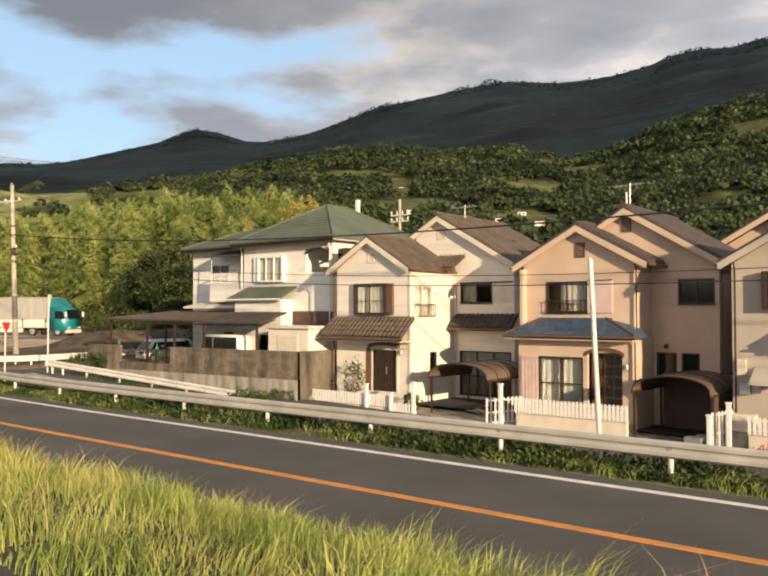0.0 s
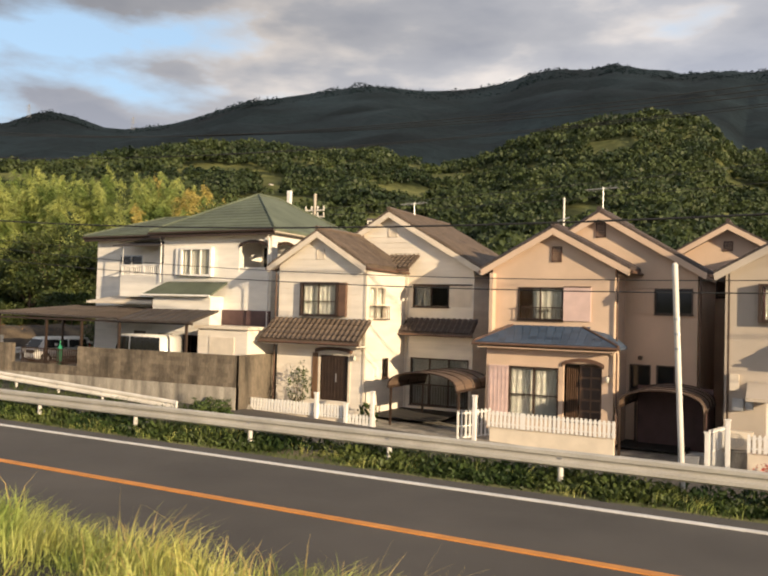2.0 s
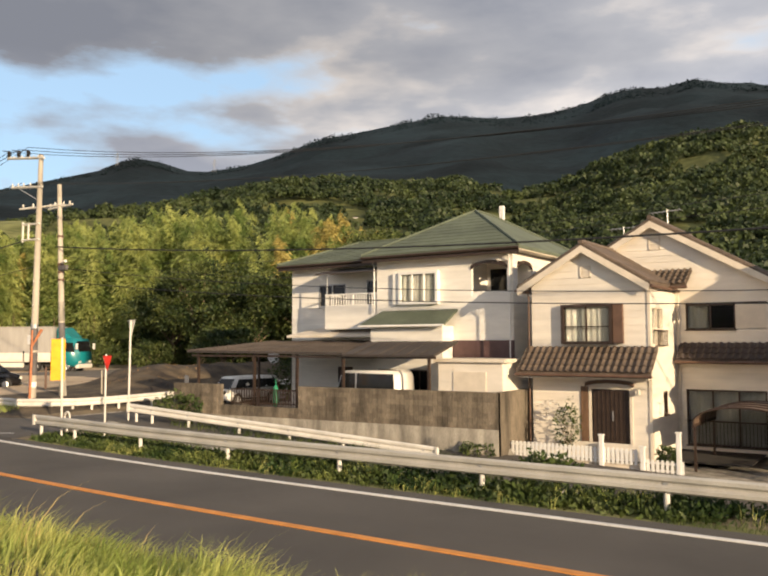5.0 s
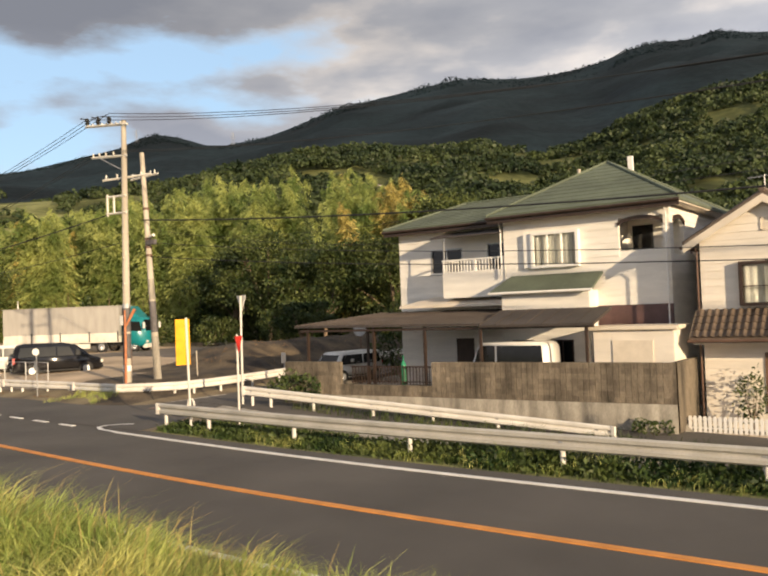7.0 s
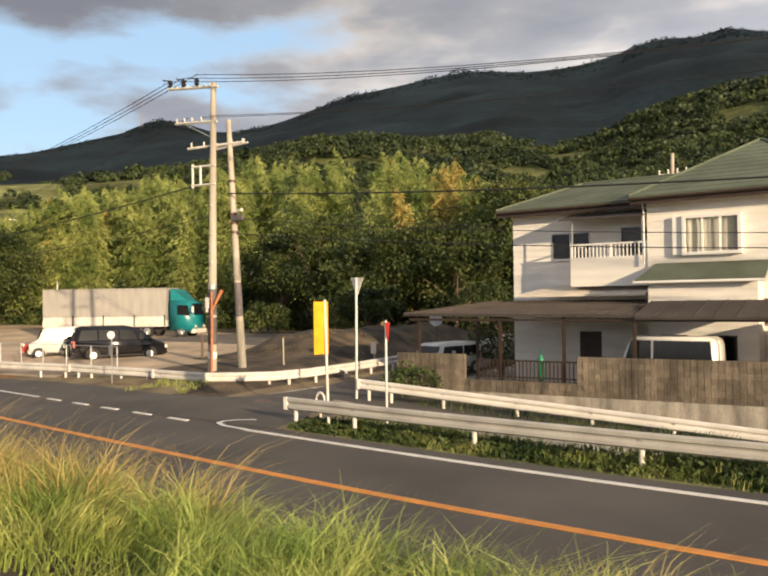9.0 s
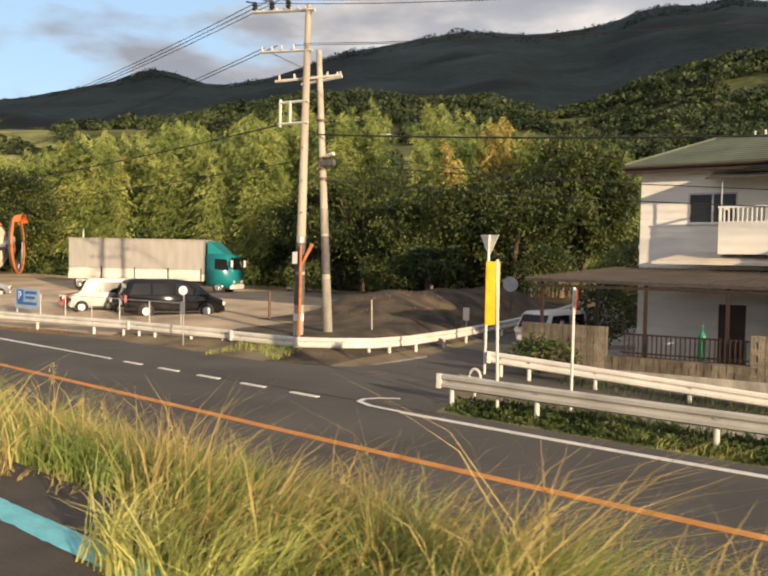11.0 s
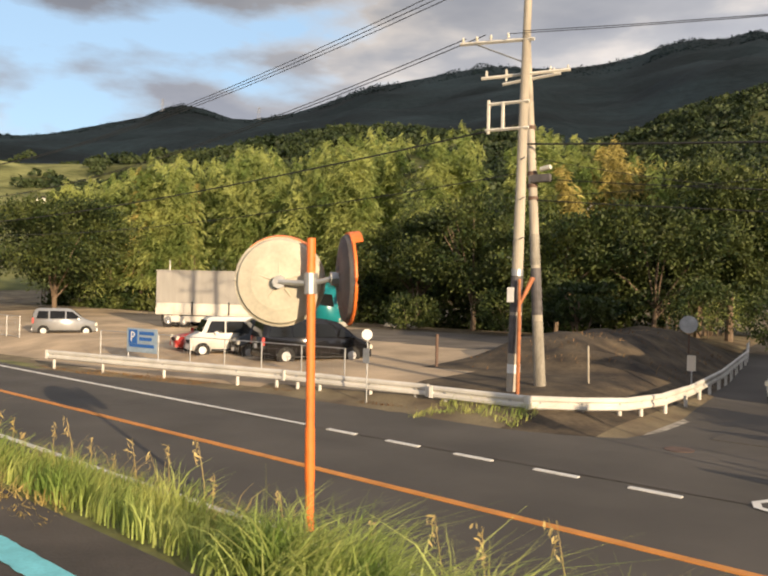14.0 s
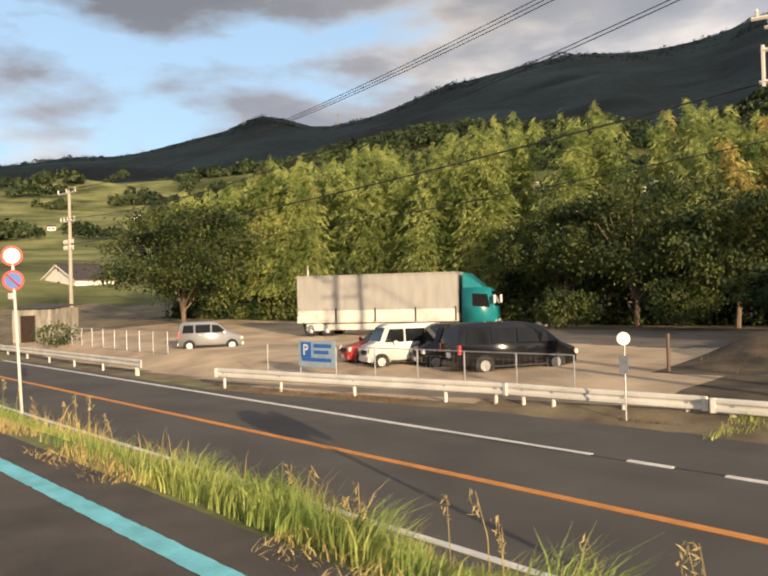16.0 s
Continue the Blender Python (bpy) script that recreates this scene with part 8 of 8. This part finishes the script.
def seed_heads(n, x0, x1, d0, d1, h):
    """Tall stems with a feathered seed head."""
    bm = bmesh.new()
    cs = []
    for k in range(n):
        x = rng.uniform(x0, x1)
        y = yc(x) + rng.uniform(d0, d1)
        z = ground_z(x, y)
        hh = h * rng.uniform(0.75, 1.2)
        t = Vector((x - 0.12 * hh, y + rng.uniform(-0.1, 0.1), z + hh))
        add_tube(bm, [(x, y, z - 0.05), (x - 0.03, y, z + hh * 0.6), t], [0.006, 0.005, 0.003], 4, False)
        for i in range(16):
            f = i / 16
            cs.append((t.x - 0.04 + 0.05 * f + rng.normal(0, 0.02), t.y + rng.normal(0, 0.02), t.z - 0.26 * f))
    v, f = leaves(np.array(cs), np.tile([0.0, 0.0, 0.6], (len(cs), 1)), 0.09, 0.018, 0.0, 0.5)
    ob = part("seed_stem", bm, "straw")
    tagged(ob, "tall dry seeding stems above the grass", "grass", "", "stuff")
    mesh_from("seed_head", v, f, "straw", False, "stuff", "feathery dry seed heads on tall stems", "grass")


seed_heads(34, -60, -33, -6.0, -4.2, 0.95)


def weed_bank():
    """Leafy weeds and grass under the guard rails."""
    cs, out = [], []
    for k in range(2400):
        x = rng.uniform(-34.0, 26)
        d = 4.55 + rng.gamma(2.0, 0.35)
        if noise.noise((x * 0.35, d, 3.0)) < -0.25:
            continue
        y = yc(x) + d
        z = ground_z(x, y)
        hgt = (0.13 if d < 5.05 else 0.30) * rng.uniform(0.5, 1.3) * (0.55 if x < -24 else 1.0)
        m = 20
        p = rng.normal(0, 1, (m, 3)) * np.array([0.22, 0.16, 0.0])
        p[:, 2] = rng.uniform(0, 1, m) ** 0.7 * hgt
        cs.append(p + np.array([x, y, z]))
        o = p.copy()
        o[:, 2] = 0.35
        out.append(o * 3)
    c, o = np.concatenate(cs), np.concatenate(out)
    v, f = leaves(c, o, 0.17, 0.075, -0.1, 0.7)
    mesh_from("weeds", v, f, "weed", False, "stuff", "leafy green weeds under the guard rail", "weeds")


weed_bank()
x_, y_ = bank_points(4000, -33.5, 26, 4.2, 5.1, -0.2, 4.0)
blades(x_, y_, 0.17, 0.02, "weed", "verge_grass", "short dark green grass beside the road", 0.7)
x_, y_ = bank_points(7000, -33.5, 26, 5.1, 7.6, -0.3, 4.0)
blades(x_, y_, 0.36, 0.022, "weed", "verge_grass", "dark green grass under the guard rail", 0.7)
x_, y_ = bank_points(3000, -30, 10, 4.35, 5.3, 0.05, 2.5, 0.6)
blades(x_, y_, 0.30, 0.014, "grass", "verge_grass", "paler grass tufts among the roadside weeds", 0.9)
x_, y_ = bank_points(3200, -22, 6, 5.0, 8.0, 0.08, 7.0, 0.5)
blades(x_, y_, 0.55, 0.016, "grass", "verge_grass", "taller pale grass among the weeds under the guard rail", 0.9)
x_, y_ = bank_points(1500, -46, -36, 6.3, 8.5, 0.0, 2.0)
keep = (x_ < -42.8)
blades(x_[keep], y_[keep], 0.30, 0.02, "grass", "verge_grass", "tufts of grass round the utility poles", 0.6)
x_, y_ = bank_points(7000, -66, -44, 4.7, 7.4, -0.1, 5.0)
edge_ = np.interp(x_, (-65.2, -52.5, -46.5, -43), (19.6, 20.9, 21.1, 20.9))
keep = (y_ < edge_) & (y_ > edge_ - 1.1)
x_, y_ = x_[keep], y_[keep]
blades(x_, y_, 0.13, 0.018, "dead", "verge_grass", "dead brown grass under the guard rail", 1.2)
x_, y_ = bank_points(2000, -34, -18, 10.5, 13.2, 0.05, 5.0)
blades(x_, y_, 0.35, 0.025, "weed", "verge_grass", "grass at the foot of the block wall", 0.7)


x_, y_ = bank_points(500, -50, -42, 14, 33, 0.1, 3.0, 0.4)
blades(x_, y_, 0.2, 0.03, "dead", "slope_grass", "sparse dry grass on the earth slope", 0.9)


def bush(label, x, y, z, r, h, n, mt="weed", size=0.14):
    g = placed("bush", label, "bush", (x, y, z))
    r_ = np.random.default_rng(int(abs(x * 10)))
    p = r_.normal(0, 1, (n, 3))
    p /= np.linalg.norm(p, axis=1)[:, None]
    q = r_.uniform(0.35, 1.0, n)[:, None] ** 0.5
    lump = 1 + 0.25 * np.sin(p[:, :1] * 5 + x) * np.cos(p[:, 1:2] * 4)
    c = p * q * lump * np.array([r, r, h * 0.5]) + np.array([0, 0, h * 0.55])
    v, f = leaves(c, p, size, size * 0.5, 0.1, 0.8)
    mesh_from("foliage", v, f, mt, parent=g)
    for k in range(5):
        a = math.tau * k / 5
        part("stem", tube([(x, y, z - 0.05), (x + r * 0.5 * math.cos(a), y + r * 0.5 * math.sin(a), z + h * 0.6)], [0.025, 0.008], 5), "bark", g)
    return g


bush("thin leafy shrub beside the front door", -18.35, 27.15, -0.85, 0.5, 2.0, 420, size=0.13)
bush("dark clipped bush by the gate", -14.7, 26.7, -1.05, 0.42, 0.85, 500)
bush("low green bush beside the block wall", -35.0, 23.4, -0.1, 1.1, 1.2, 1100, size=0.16)
bush("low green bush at the corner of the fence", -21.0, 25.0, -1.0, 0.7, 0.7, 500)
bush("leafy weed clump growing through the guard rail", -15.2, 17.5, -0.35, 0.9, 0.95, 900, "weed", 0.17)
bush("red flowering plant in front of the fence", 0.1, 25.9, -1.5, 0.55, 0.75, 520, "flower", 0.09)
bush("green bush on the roadside by the shed", -92.5, 25.5, 0.4, 1.6, 1.6, 900, size=0.2)
bush("dark shrub at the edge of the grove", -65.5, 47, 0.9, 2.2, 2.6, 1800, "broad", 0.25)
bush("dark shrub at the edge of the grove", -73.0, 46.5, 0.9, 2.0, 2.4, 1600, "broad", 0.25)
bush("dark shrub at the edge of the grove", -58.0, 47.5, 1.2, 2.4, 2.8, 1800, "broad", 0.25)
bush("dark shrub beside the side road", -46.0, 49, 1.4, 2.4, 3.4, 2000, "broad", 0.25)
bush("dark shrub beside the side road", -42.2, 51, 0.6, 2.2, 3.8, 2000, "broad", 0.25)
bush("dark shrub beside the carport", -36.3, 33, 0.0, 1.4, 2.8, 1500, "broad", 0.22)
bush("dark shrub behind the carport", -37.0, 40, 0.2, 2.0, 4.5, 2200, "broad", 0.25)
bush("dark shrub under the trees", -82.5, 43, 0.9, 2.6, 3.0, 2000, "broad", 0.25)


def rock_pile(x, y, z, n, label):
    for k in range(n):
        bm = bmesh.new()
        bmesh.ops.create_icosphere(bm, subdivisions=2, radius=0.22 * rng.uniform(0.7, 1.6))
        for v in bm.verts:
            v.co *= 1 + 0.25 * noise.noise(v.co * 4 + Vector((k, x, 0)))
            v.co.z *= 0.7
        a = rng.uniform(0, math.tau)
        px, py = x + rng.uniform(-1.6, 1.6), y + rng.uniform(-0.5, 0.5)
        ob = part("rock", bm, "stone")
        ob.location = (px, py, ground_z(px, py) + 0.08)
        tagged(ob, label, "rock", "rocks under the tree")


rock_pile(-68.0, 49.5, 0.9, 10, "pale grey field stone under the trees")


# ---- aerials on the roofs ----
def aerial(label, x, y, z0, z1, span=1.1, el=7):
    g = placed("tv_aerial", label, "tv aerial", (x, y, z0))
    part("mast", tube([(x, y, z0), (x, y, z1)], 0.025, 6), "galv", g)
    part("boom", tube([(x - span * 0.6, y - 0.1, z1 - 0.12), (x + span * 0.5, y + 0.1, z1 - 0.05)], 0.02, 5), "galv", g)
    for k in range(el):
        f = k / (el - 1)
        cx = x - span * 0.6 + span * 1.1 * f
        part("element", tube([(cx, y - 0.35, z1 - 0.12 + 0.07 * f), (cx, y + 0.35, z1 - 0.12 + 0.07 * f)], 0.010, 4), "galv", g)


aerial("grey television aerial on the roof ridge", -6.6, 31.5, 7.7, 8.9)
aerial("grey television aerial on the roof ridge", -16.2, 33.5, 8.1, 8.95)
aerial("grey television aerial behind the houses", -19.6, 38.5, 7.0, 9.1)
pole_b = post_thing("antenna_mast", "white antenna mast behind the houses", "mast", (-12.0, 45, 5.0), (-12.0, 45, 10.6), 0.06, "alu")
for z in (9.2, 8.4):
    part("bracket", tube([(-12.35, 44.95, z), (-11.65, 44.95, z + 0.2)], 0.04, 6), "galv", pole_b)
